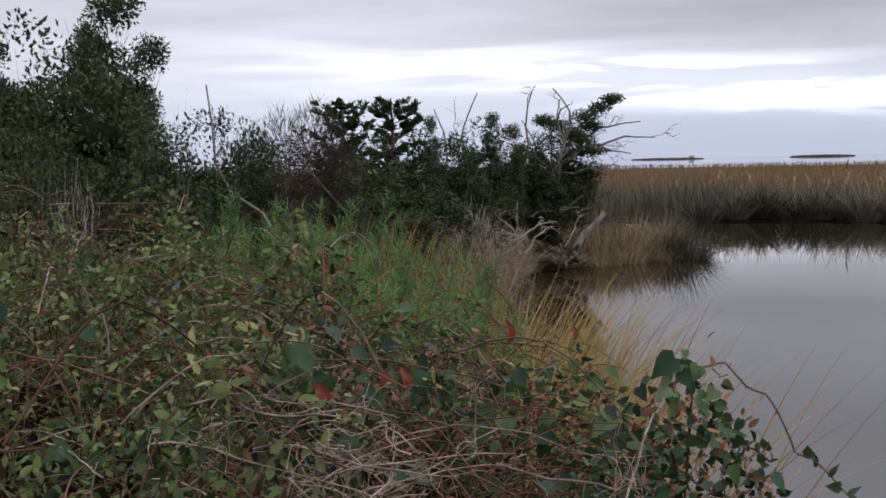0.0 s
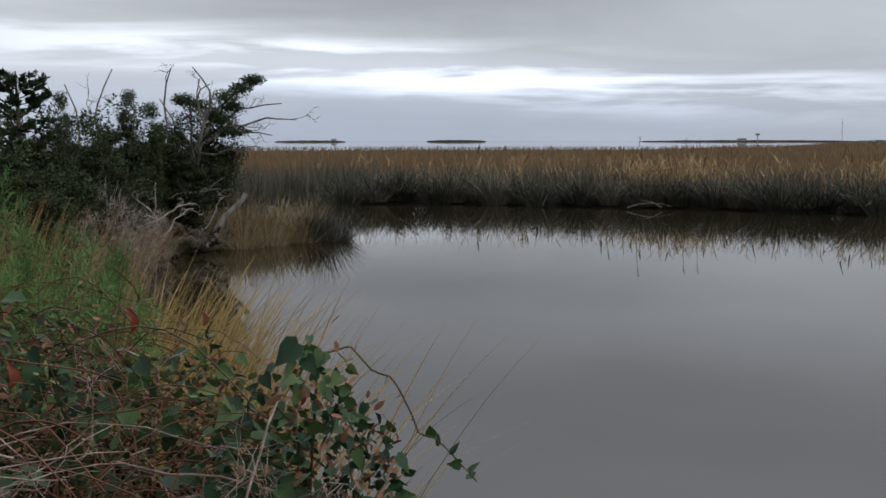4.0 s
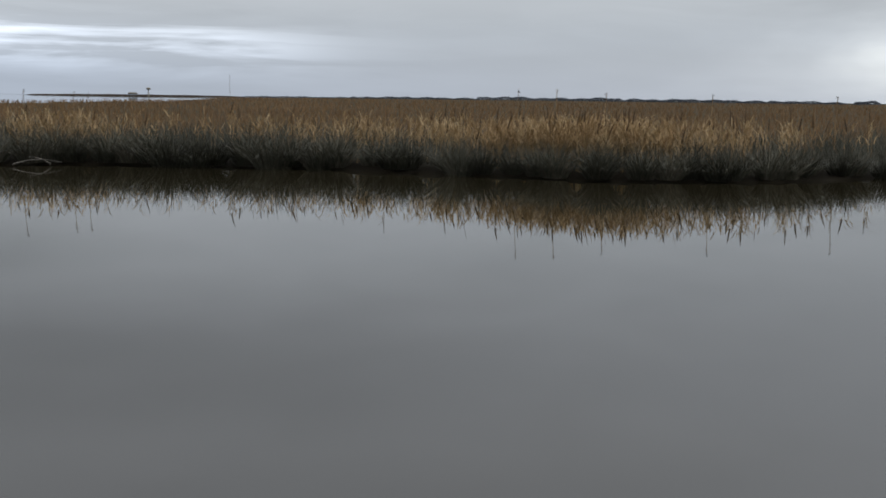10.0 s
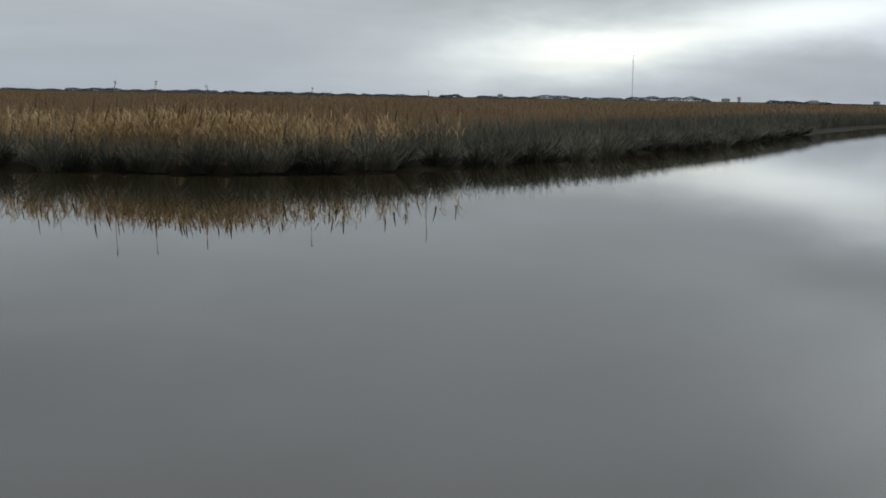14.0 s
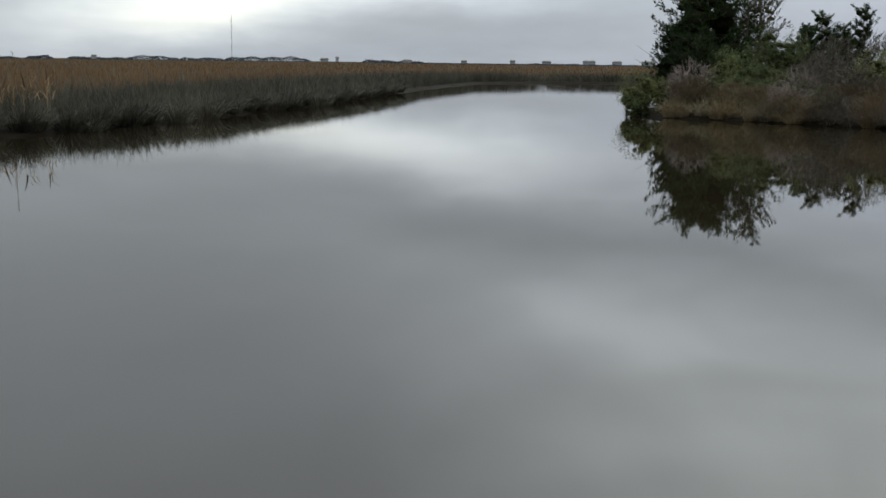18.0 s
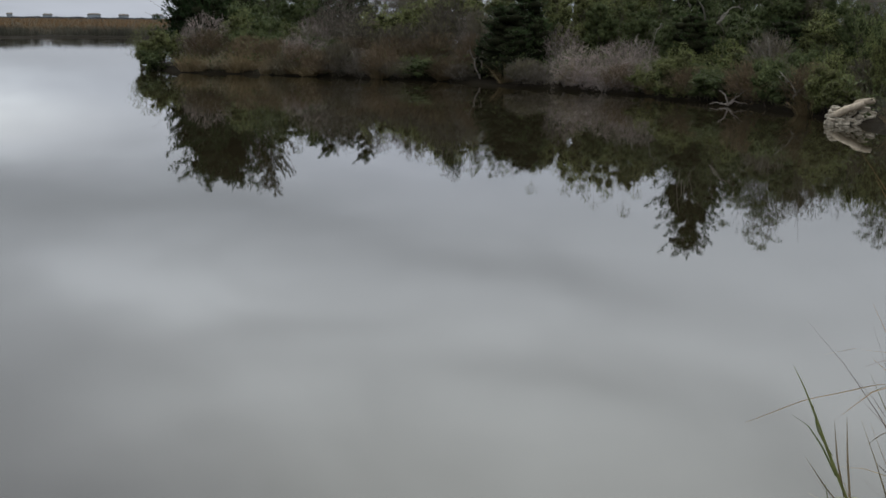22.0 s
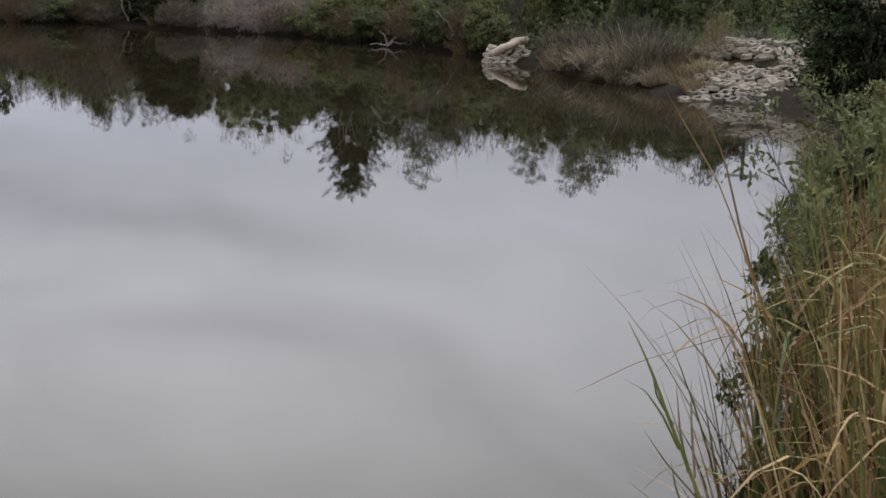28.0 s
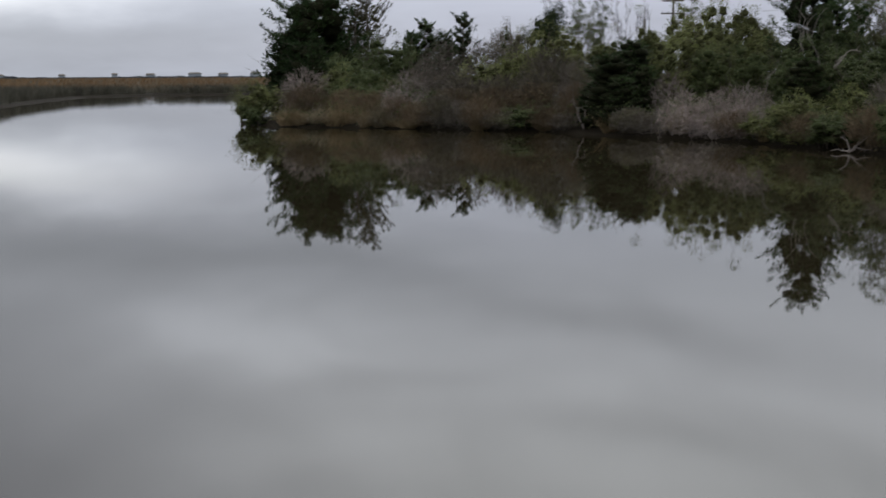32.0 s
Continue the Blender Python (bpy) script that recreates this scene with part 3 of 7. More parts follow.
def shrub_parts(seed, h, r, n, size, stems=5, levels=2, flat=0.75, hubs_n=40, lobe=0.24, shape="diamond", wig=0.25, lift=0.12, base_r=0.04, bare=0.0, aspect=0.5, kids=(4, 6), spread=0.9, fill=0, minr=0.004, core=0.55, sides=4, fuzz=0.9, spray=0, spray_l=0.3, spray_w=0.012, spray_up=0.3, shell=0.3, deep=0.5, ratio=0.6):
    """Wood, leaves and inner twigs or shade lumps of a shrub or small tree, h high and about r wide each way."""
    rng = np.random.default_rng(seed)
    wood, tips = Geo(), []
    for k in range(stems):
        a = 2 * math.pi * (k + rng.uniform(-0.3, 0.3)) / stems
        out = rng.uniform(0.15, 0.75) * r / h
        grow(rng, wood, (0.08 * math.sin(a), 0.08 * math.cos(a), -0.1), (out * math.sin(a), out * math.cos(a), 1), h * rng.uniform(0.5, 0.8), base_r, levels, tips, wig, lift, kids, spread, ratio, minr=minr, sides=sides)
    pts = np.concatenate(tips)
    rad = np.percentile(np.hypot(pts[:, 0], pts[:, 1]), 95)
    sc = np.array([r * 0.95 / rad, r * 0.95 / rad, h * 0.96 / pts[:, 2].max()])
    wood.v = [v * sc for v in wood.v]
    crown, inner = None, None
    if n:
        ends = [t[-1] * sc for t in tips if rng.random() > bare]
        hubs = [ends[i] for i in rng.permutation(len(ends))[:hubs_n]]
        if fill:
            # leafy lobes that fill the body down to the ground
            d = unit(rng.normal(size=(fill, 3)))
            d *= (0.35 + 0.65 * rng.random((fill, 1))) * np.array([r * 0.82, r * 0.82, h * 0.44])
            d[:, 2] += h * 0.46
            hubs += list(d)
        hubs = np.array(hubs)
        size_r = lobe * r * rng.uniform(0.55, 1.25, len(hubs))
        k = rng.choice(len(hubs), n, p=size_r**2 / (size_r**2).sum())
        out = unit(rng.normal(size=(n, 3)) + np.array([0, 0, 0.35]))
        squash = np.array([1, 1, flat])
        pos = hubs[k] + out * size_r[k][:, None] * (shell + fuzz * rng.random((n, 1)) ** 0.8) * squash
        pos[:, 2] = np.clip(pos[:, 2], 0.03, h)
        way = rng.normal(size=(n, 3)) + out * 0.5 + np.array([0, 0, 0.2])
        crown = Geo()
        s = size * rng.uniform(0.6, 1.25, n)
        leaves(crown, pos, way, s, s * aspect, rng, shape, normal=out + rng.normal(size=(n, 3)) * 0.4 + np.array([0, 0, 0.3]))
        # dark lumps stand in for shade deep in the crown
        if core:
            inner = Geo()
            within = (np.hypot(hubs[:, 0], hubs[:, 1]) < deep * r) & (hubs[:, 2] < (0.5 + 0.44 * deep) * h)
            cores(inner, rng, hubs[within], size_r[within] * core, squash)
    if spray:
        # fine twigs in place of inner masses
        inner = Geo()
        d = unit(rng.normal(size=(spray, 3)))
        pos = d * (rng.random((spray, 1)) ** 0.45) * np.array([r * 0.85, r * 0.85, h * 0.44]) + np.array([0, 0, h * 0.46])
        way = d * 0.7 + rng.normal(size=(spray, 3)) * 0.5 + np.array([0, 0, spray_up])
        L = spray_l * rng.uniform(0.5, 1.3, spray)
        leaves(inner, pos, way, L, spray_w, rng)
    return wood, crown, inner


PROTO = {}


def plant(key, x, y, ztop=None, r=None, rot=0.0, z=None, lean=0.0):
    """A copy of a plant kind, its top at height ztop and its half width r."""
    make, h0, r0 = PROTO[key][:3]
    z = float(ground_z(x, y)) - 0.03 if z is None else z
    s = (ztop - z) / h0 if ztop else 1.0
    sr = r / r0 if r else s
    if key.startswith(("juniper", "pine")):
        sr *= 1.18
    m = Matrix.LocRotScale((x, y, z), Euler((radians(lean), 0, radians(rot))), (sr, sr, s))
    if len(PROTO[key]) == 3:
        ob = make()
        ob.matrix_basis = m
        PROTO[key].append(ob)
        return ob
    first = PROTO[key][3]
    keep = first.scale.copy()
    first.scale = (1, 1, 1)
    ob = copy_thing(first, m)
    first.scale = keep
    return ob


def proto_shrub(key, name, label, category, mat, h, r, bark=BARK, inside=None, **kw):
    def make():
        wood, crown, inner = shrub_parts(h=h, r=r, **kw)
        ob = thing(name, label, category)
        part("trunk", wood, bark, ob)
        if crown:
            part("crown", crown, mat, ob)
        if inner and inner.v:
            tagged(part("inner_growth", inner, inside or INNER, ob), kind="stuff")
        return ob
    PROTO[key] = [make, h, r]


def juniper_parts(seed, h, r, n=8000, boughs=80, base=0.05, profile=0.7, rise=0.45, needle=0.1, sub=7, ragged=0.3, lean=0.0, cover=0.24):
    """A juniper or pine: boughs all round the trunk, each with side sprays of needles."""
    rng = np.random.default_rng(seed)
    wood, crown, inner = Geo(), Geo(), Geo()
    s = np.linspace(0, 1, 8)[:, None]
    trunk = np.concatenate([0.03 * r * np.sin(s * 7), 0.03 * r * np.cos(s * 5) - lean * r * s**1.5, h * 0.97 * s], 1)
    tube(wood, trunk, np.linspace(0.035 * h**0.8, 0.01, 8), 6)
    a0, a1, hubs, hub_r = [], [], [], []
    s = np.linspace(0, 1, 5)[:, None]
    for k in range(boughs):
        u = base + (1 - base) * (k + rng.random()) / boughs
        reach = (r * (1 - u) ** profile + 0.07 * r) * rng.uniform(1 - ragged, 1 + 0.4 * ragged)
        a = 2.4 * k + rng.normal() * 0.4
        d = np.array([math.sin(a), math.cos(a), 0.0])
        root = np.array([np.interp(u * 0.97, np.linspace(0, 1, 8), trunk[:, i]) for i in range(3)])
        up = rise * rng.uniform(0.5, 1.4)
        ln = root + d * reach * s + np.array([[0, 0, 1]]) * reach * (0.5 * up * s + 0.6 * up * s**2) + np.cumsum(rng.normal(size=(5, 3)), 0) * 0.025 * reach
        ln[:, 2] = np.minimum(ln[:, 2], h)
        tube(wood, ln, np.linspace(0.012, 0.004, 5), 3)
        for _ in range(sub):
            q = rng.uniform(0.22, 1.0)
            p = np.array([np.interp(q, s[:, 0], ln[:, i]) for i in range(3)])
            w = unit(unit(ln[-1] - ln[0]) * rng.uniform(0.4, 1.0) + np.cross(d, [0, 0, 1]) * rng.normal() * 0.7 + np.array([0, 0, rng.uniform(0.0, 0.7)]))
            a0.append(p)
            a1.append(p + w * (0.3 * reach * (1.2 - q) + 0.08 * r) * rng.uniform(0.7, 1.3))
        hubs.append(ln[0] + (ln[-1] - ln[0]) * 0.4)
        hub_r.append(reach * cover)
    # dark lumps along the boughs hold the crown's inner shade
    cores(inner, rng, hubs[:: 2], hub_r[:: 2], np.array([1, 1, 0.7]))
    a0, a1 = np.array(a0), np.array(a1)
    size = np.linalg.norm(a1 - a0, axis=1)
    k = rng.choice(len(a0), n, p=size / size.sum())
    q = rng.random((n, 1))
    pos = a0[k] + (a1[k] - a0[k]) * q + rng.normal(size=(n, 3)) * 0.02 * r * (1.2 - q)
    pos[:, 2] = np.clip(pos[:, 2], 0.03, h * 1.02)
    way = unit(a1[k] - a0[k]) + rng.normal(size=(n, 3)) * 0.55 + np.array([0, 0, 0.25])
    L = needle * rng.uniform(0.55, 1.3, n)
    leaves(crown, pos, way, L, L * 0.34, rng)
    return wood, crown, inner


def proto_cedar(key, label, h, r, mat=None, inside=None, name="cedar_tree", **kw):
    def make():
        wood, crown, inner = juniper_parts(h=h, r=r, **kw)
        ob = thing(name, label, "tree")
        part("trunk", wood, BARK, ob)
        part("crown", crown, mat or CEDAR, ob)
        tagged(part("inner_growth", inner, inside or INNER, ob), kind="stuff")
        return ob
    PROTO[key] = [make, h, r]


def tuft_geo(seed, n, h, r, w, spread=0.9, droop=0.25, segs=4):
    rng = np.random.default_rng(seed)
    geo = Geo()
    a = rng.uniform(0, 2 * math.pi, n)
    q = rng.random(n) ** 0.6
    base = np.stack([np.sin(a) * q * r * 0.35, np.cos(a) * q * r * 0.35, np.full(n, -0.05)], -1)
    hh = h * rng.uniform(0.6, 1.08, n) * (1 - 0.25 * q)
    blades(geo, base, hh, w * rng.uniform(0.6, 1.3, n), a + rng.normal(size=n) * 0.5, spread * 0.45 * q, spread * (0.1 + 0.5 * q * rng.random(n)), segs, droop * q * rng.uniform(0.2, 1.6, n), rng)
    return geo


def proto_tuft(key, name, label, mat, seed, n, h, r, w, **kw):
    def make():
        ob = new(name, tuft_geo(seed, n, h, r, w, **kw).mesh(name, mat))
        return tagged(ob, label, "grass tuft")
    PROTO[key] = [make, h, r]


for k in range(6):
    proto_tuft(f"rush{k}", "rush_tuft", "grey-green needle rush tuft on the muddy creek bank", RUSH, 20 + k, 340, 1.2, 0.8, 0.015, spread=1.35, droop=0.5, segs=3)
for k in range(3):
    proto_tuft(f"russet{k}", "grass_tuft", "russet dead grass tuft hanging over the bank", RUSSET, 40 + k, 220, 0.8, 0.7, 0.013, spread=1.3, droop=0.5, segs=3)
for k in range(2):
    proto_tuft(f"pale{k}", "grass_tuft", "pale drooping grass tuft over the water edge", SEDGE, 50 + k, 700, 1.0, 0.8, 0.012, spread=1.4, droop=0.8, segs=5)

for k in range(3):
    proto_shrub(f"myrtle{k}", "wax_myrtle", "dense dark evergreen shrub on the creek bank", "shrub", MYRTLE, 3.0, 1.0, shell=0.4, fuzz=0.85, deep=0.72, core=0.55, seed=60 + k, n=4800, size=0.07, stems=3, fill=54, hubs_n=14, lobe=0.27, inside=INNER_GREEN, kids=(3, 4))
    proto_shrub(f"olive{k}", "groundsel_shrub", "olive green leafy shrub on the creek bank", "shrub", OLIVE, 3.0, 1.0, shell=0.4, fuzz=0.85, deep=0.72, core=0.55, seed=70 + k, n=4800, size=0.066, stems=3, bare=0.1, fill=50, hubs_n=18, lobe=0.26, kids=(3, 4), inside=INNER_OLIVE)
    proto_shrub(f"bare{k}", "bare_shrub", "leafless grey shrub with tangled twigs", "shrub", None, 2.0, 0.9, bark=PINK_TWIG, seed=80 + k, n=0, size=0.1, stems=8, levels=3, base_r=0.022, kids=(2, 3), wig=0.34, lift=0.03, minr=0.007, sides=3, spray=800, spray_l=0.26, spray_w=0.016, inside=PINK_TWIGS)
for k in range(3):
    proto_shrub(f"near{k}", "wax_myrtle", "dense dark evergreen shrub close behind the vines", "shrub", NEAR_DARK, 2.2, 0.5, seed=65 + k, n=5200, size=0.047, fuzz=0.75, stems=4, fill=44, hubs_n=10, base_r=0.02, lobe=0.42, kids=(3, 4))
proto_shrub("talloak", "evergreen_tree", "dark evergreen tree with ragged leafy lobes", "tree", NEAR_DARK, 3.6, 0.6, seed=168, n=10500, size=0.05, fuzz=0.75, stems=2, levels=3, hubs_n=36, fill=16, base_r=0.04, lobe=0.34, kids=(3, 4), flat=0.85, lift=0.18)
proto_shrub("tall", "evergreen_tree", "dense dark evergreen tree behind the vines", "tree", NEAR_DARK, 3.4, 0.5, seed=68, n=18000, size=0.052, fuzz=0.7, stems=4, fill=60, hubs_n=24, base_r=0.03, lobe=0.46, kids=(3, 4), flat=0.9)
for k in range(2):
    proto_shrub(f"thin{k}", "slender_tree", "tall slender tree with sparse leaf clumps", "tree", MYRTLE, 6.0, 1.2, bark=PALE_BARK, seed=90 + k, n=4200, size=0.085, stems=2, levels=3, bare=0.05, hubs_n=90, lobe=0.12, flat=0.6, kids=(3, 4), base_r=0.085, lift=0.12, wig=0.25, core=0.0, spread=1.0, minr=0.018, ratio=0.66, inside=INNER_OLIVE)
    proto_shrub(f"haze{k}", "twiggy_shrub", "half bare olive brown shrub with fine twigs", "shrub", HAZE, 2.6, 1.0, bark=PALE_BARK, seed=95 + k, n=2600, fill=34, hubs_n=14, lobe=0.36, size=0.07, aspect=0.34, stems=5, levels=2, base_r=0.02, kids=(3, 4), bare=0.3, minr=0.006, sides=3, spray=2200, spray_l=0.3, spray_w=0.024, inside=TWIGS)
for k in range(2):
    proto_shrub(f"lowmyrtle{k}", "wax_myrtle", "low dark evergreen shrub over the water edge", "shrub", MYRTLE, 1.3, 0.9, shell=0.4, fuzz=0.85, deep=0.72, core=0.55, seed=260 + k, n=3200, size=0.062, stems=3, fill=34, hubs_n=16, lobe=0.27, inside=INNER_GREEN, kids=(3, 4), base_r=0.02)
    proto_shrub(f"lowolive{k}", "groundsel_shrub", "low olive green shrub over the water edge", "shrub", OLIVE, 1.3, 0.9, shell=0.4, fuzz=0.85, deep=0.72, core=0.55, seed=270 + k, n=3200, size=0.06, stems=3, fill=34, hubs_n=16, lobe=0.27, kids=(3, 4), base_r=0.02, inside=INNER_OLIVE)
    proto_shrub(f"lowhaze{k}", "twiggy_shrub", "low half bare brown shrub at the water edge", "shrub", HAZE, 1.3, 0.9, bark=PALE_BARK, seed=295 + k, n=1800, fill=18, hubs_n=20, lobe=0.32, size=0.06, aspect=0.34, stems=6, levels=2, base_r=0.015, kids=(2, 4), minr=0.005, sides=3, spray=1500, spray_l=0.26, spray_w=0.022, inside=TWIGS)
proto_shrub("dome", "live_oak", "live oak with dense rounded brownish dark crown", "tree", HAZE_DARK, 3.6, 1.4, inside=INNER_OLIVE, shell=0.4, fuzz=0.95, deep=0.5, core=0.5, seed=103, n=9000, size=0.075, aspect=0.35, stems=3, levels=2, base_r=0.06, fill=70, hubs_n=16, lobe=0.24, flat=0.85)
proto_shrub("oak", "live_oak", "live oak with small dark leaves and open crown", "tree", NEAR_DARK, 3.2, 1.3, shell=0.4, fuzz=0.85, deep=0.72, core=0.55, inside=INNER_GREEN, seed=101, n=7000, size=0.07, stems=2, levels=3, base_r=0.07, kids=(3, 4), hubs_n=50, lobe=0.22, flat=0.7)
proto_shrub("browntangle", "dead_vine_thicket", "brown tangled thicket of dead vines and twigs", "shrub", DEADLEAF, 2.2, 0.5, bark=DRY_TWIG, seed=102, n=3000, hubs_n=20, fill=30, lobe=0.4, size=0.04, aspect=0.35, stems=7, levels=2, base_r=0.01, kids=(3, 4), wig=0.4, lift=0.0, minr=0.002, sides=3, spray=3500, spray_l=0.16, spray_w=0.01, inside=BROWN_TWIGS, spray_up=0.0)
proto_cedar("cedar1", "dark green red cedar with ragged spiky top", 3.2, 0.5, seed=111, n=7500, boughs=56, base=0.25, profile=0.28, rise=0.62, needle=0.07, ragged=0.55, sub=7, cover=0.24)
proto_cedar("cedar2", "dense rounded dark cedar beside the creek", 3.6, 1.1, seed=112, n=7000, boughs=96, base=0.0, profile=0.32, rise=0.5, needle=0.085, cover=0.4)
proto_cedar("juniper0", "large dark red cedar with spreading tiered boughs", 4.5, 2.2, seed=114, n=17000, boughs=130, base=0.02, profile=0.36, rise=0.5, needle=0.125, ragged=0.45, lean=0.12, cover=0.26)
proto_cedar("juniper1", "low spreading dark red cedar", 2.4, 1.4, seed=115, n=6500, boughs=76, base=0.0, profile=0.35, rise=0.5, needle=0.095, cover=0.24)
proto_cedar("juniper2", "small dark red cedar among the shrubs", 3.0, 0.8, seed=116, n=5200, boughs=70, base=0.02, profile=0.34, rise=0.6, needle=0.105, cover=0.24)
proto_cedar("juniper3", "dark red cedar with open spiky top", 3.6, 0.9, seed=117, n=5600, boughs=60, base=0.1, profile=0.25, rise=0.8, needle=0.1, ragged=0.5, cover=0.24)
proto_cedar("juniper4", "tall dense dark red cedar above the shrubs", 6.0, 1.4, seed=118, n=13000, boughs=140, base=0.12, profile=0.3, rise=0.6, needle=0.095, ragged=0.25, cover=0.24)
proto_cedar("pine0", "brownish evergreen tree with ragged upswept crown", 5.0, 1.0, mat=HAZE_DARK, inside=INNER_OLIVE, name="evergreen_tree", seed=119, n=9000, boughs=90, base=0.1, profile=0.2, rise=1.0, needle=0.085, ragged=0.5, cover=0.12)
for k in range(2):
    proto_shrub(f"twig{k}", "bare_shrub", "ash brown shrub of dense leafless twigs", "shrub", None, 2.4, 1.0, bark=PALE_BARK, seed=190 + k, n=0, size=0.1, stems=7, levels=3, base_r=0.02, kids=(2, 3), wig=0.3, lift=0.05, minr=0.006, sides=3, spray=2300, spray_l=0.2, spray_w=0.016, inside=TWIGS, spray_up=0.25)
    proto_shrub(f"browny{k}", "twiggy_shrub", "brown winter brush of upright stems at the water", "shrub", RUSSET, 1.5, 0.9, bark=BARK, seed=195 + k, n=1500, fill=16, hubs_n=16, lobe=0.3, size=0.045, aspect=0.4, stems=8, levels=2, base_r=0.012, kids=(2, 3), minr=0.005, sides=3, spray=1700, spray_l=0.34, spray_w=0.014, inside=BRUSH, spray_up=1.3)
    proto_shrub(f"twigtree{k}", "bare_tree", "small bare tree with fine grey twigs", "tree", None, 4.5, 1.0, bark=GREY_TWIG, seed=200 + k, n=0, size=0.1, stems=1 + k, levels=4, base_r=0.05, kids=(3, 4), wig=0.3, lift=0.06, minr=0.019, sides=3, spread=1.1, ratio=0.68)
    proto_shrub(f"umbrella{k}", "evergreen_tree", "open crowned evergreen tree with flat leaf clumps over fine branches", "tree", MYRTLE, 6.0, 1.6, bark=GREY_TWIG, seed=305 + k, n=9000, size=0.085, aspect=0.42, stems=3, levels=3, base_r=0.075, kids=(3, 5), wig=0.28, lift=0.12, hubs_n=170, lobe=0.15, flat=0.45, core=0.0, fuzz=1.0, minr=0.015, spread=0.8, ratio=0.66, spray=900, spray_l=0.6, spray_w=0.013, spray_up=1.1, inside=TWIGS)


def plot(rows):
    """Plants: kind, x, y, height of the top, half width, turn."""
    for key, x, y, top, r, rot in rows:
        if key[:-1] in ("myrtle", "olive", "haze") and top - float(ground_z(x, y)) < 1.5 * r + 0.5:
            key = f"low{key[:-1]}{rot % 2}"
        rise = 0.1 if key.startswith(("cedar", "juniper", "pine", "thin", "umbrella", "twigtree")) else 0.25
        if x < 12:
            rise = 0.0 if key.startswith(("cedar", "bare", "tall")) else 0.14
        top += rise * (top - float(ground_z(x, y)))
        plant(key, x, y, top, r, rot)


# ---------------------------------------------------------------- marsh across the creek
def along(poly, step, offset=0.0):
    """Points every step metres along a line, moved to its left by offset."""
    poly = np.asarray(poly, float)
    seg = np.hypot(*np.diff(poly, axis=0).T)
    s = np.arange(0, seg.sum(), step)
    cum = np.concatenate([[0], np.cumsum(seg)])
    p = np.stack([np.interp(s, cum, poly[:, 0]), np.interp(s, cum, poly[:, 1])], -1)
    t = unit(np.gradient(p, axis=0))
    return p + np.stack([-t[:, 1], t[:, 0]], -1) * offset


FAR_BANK = np.array(MARSH_SHORE[3:23], float)


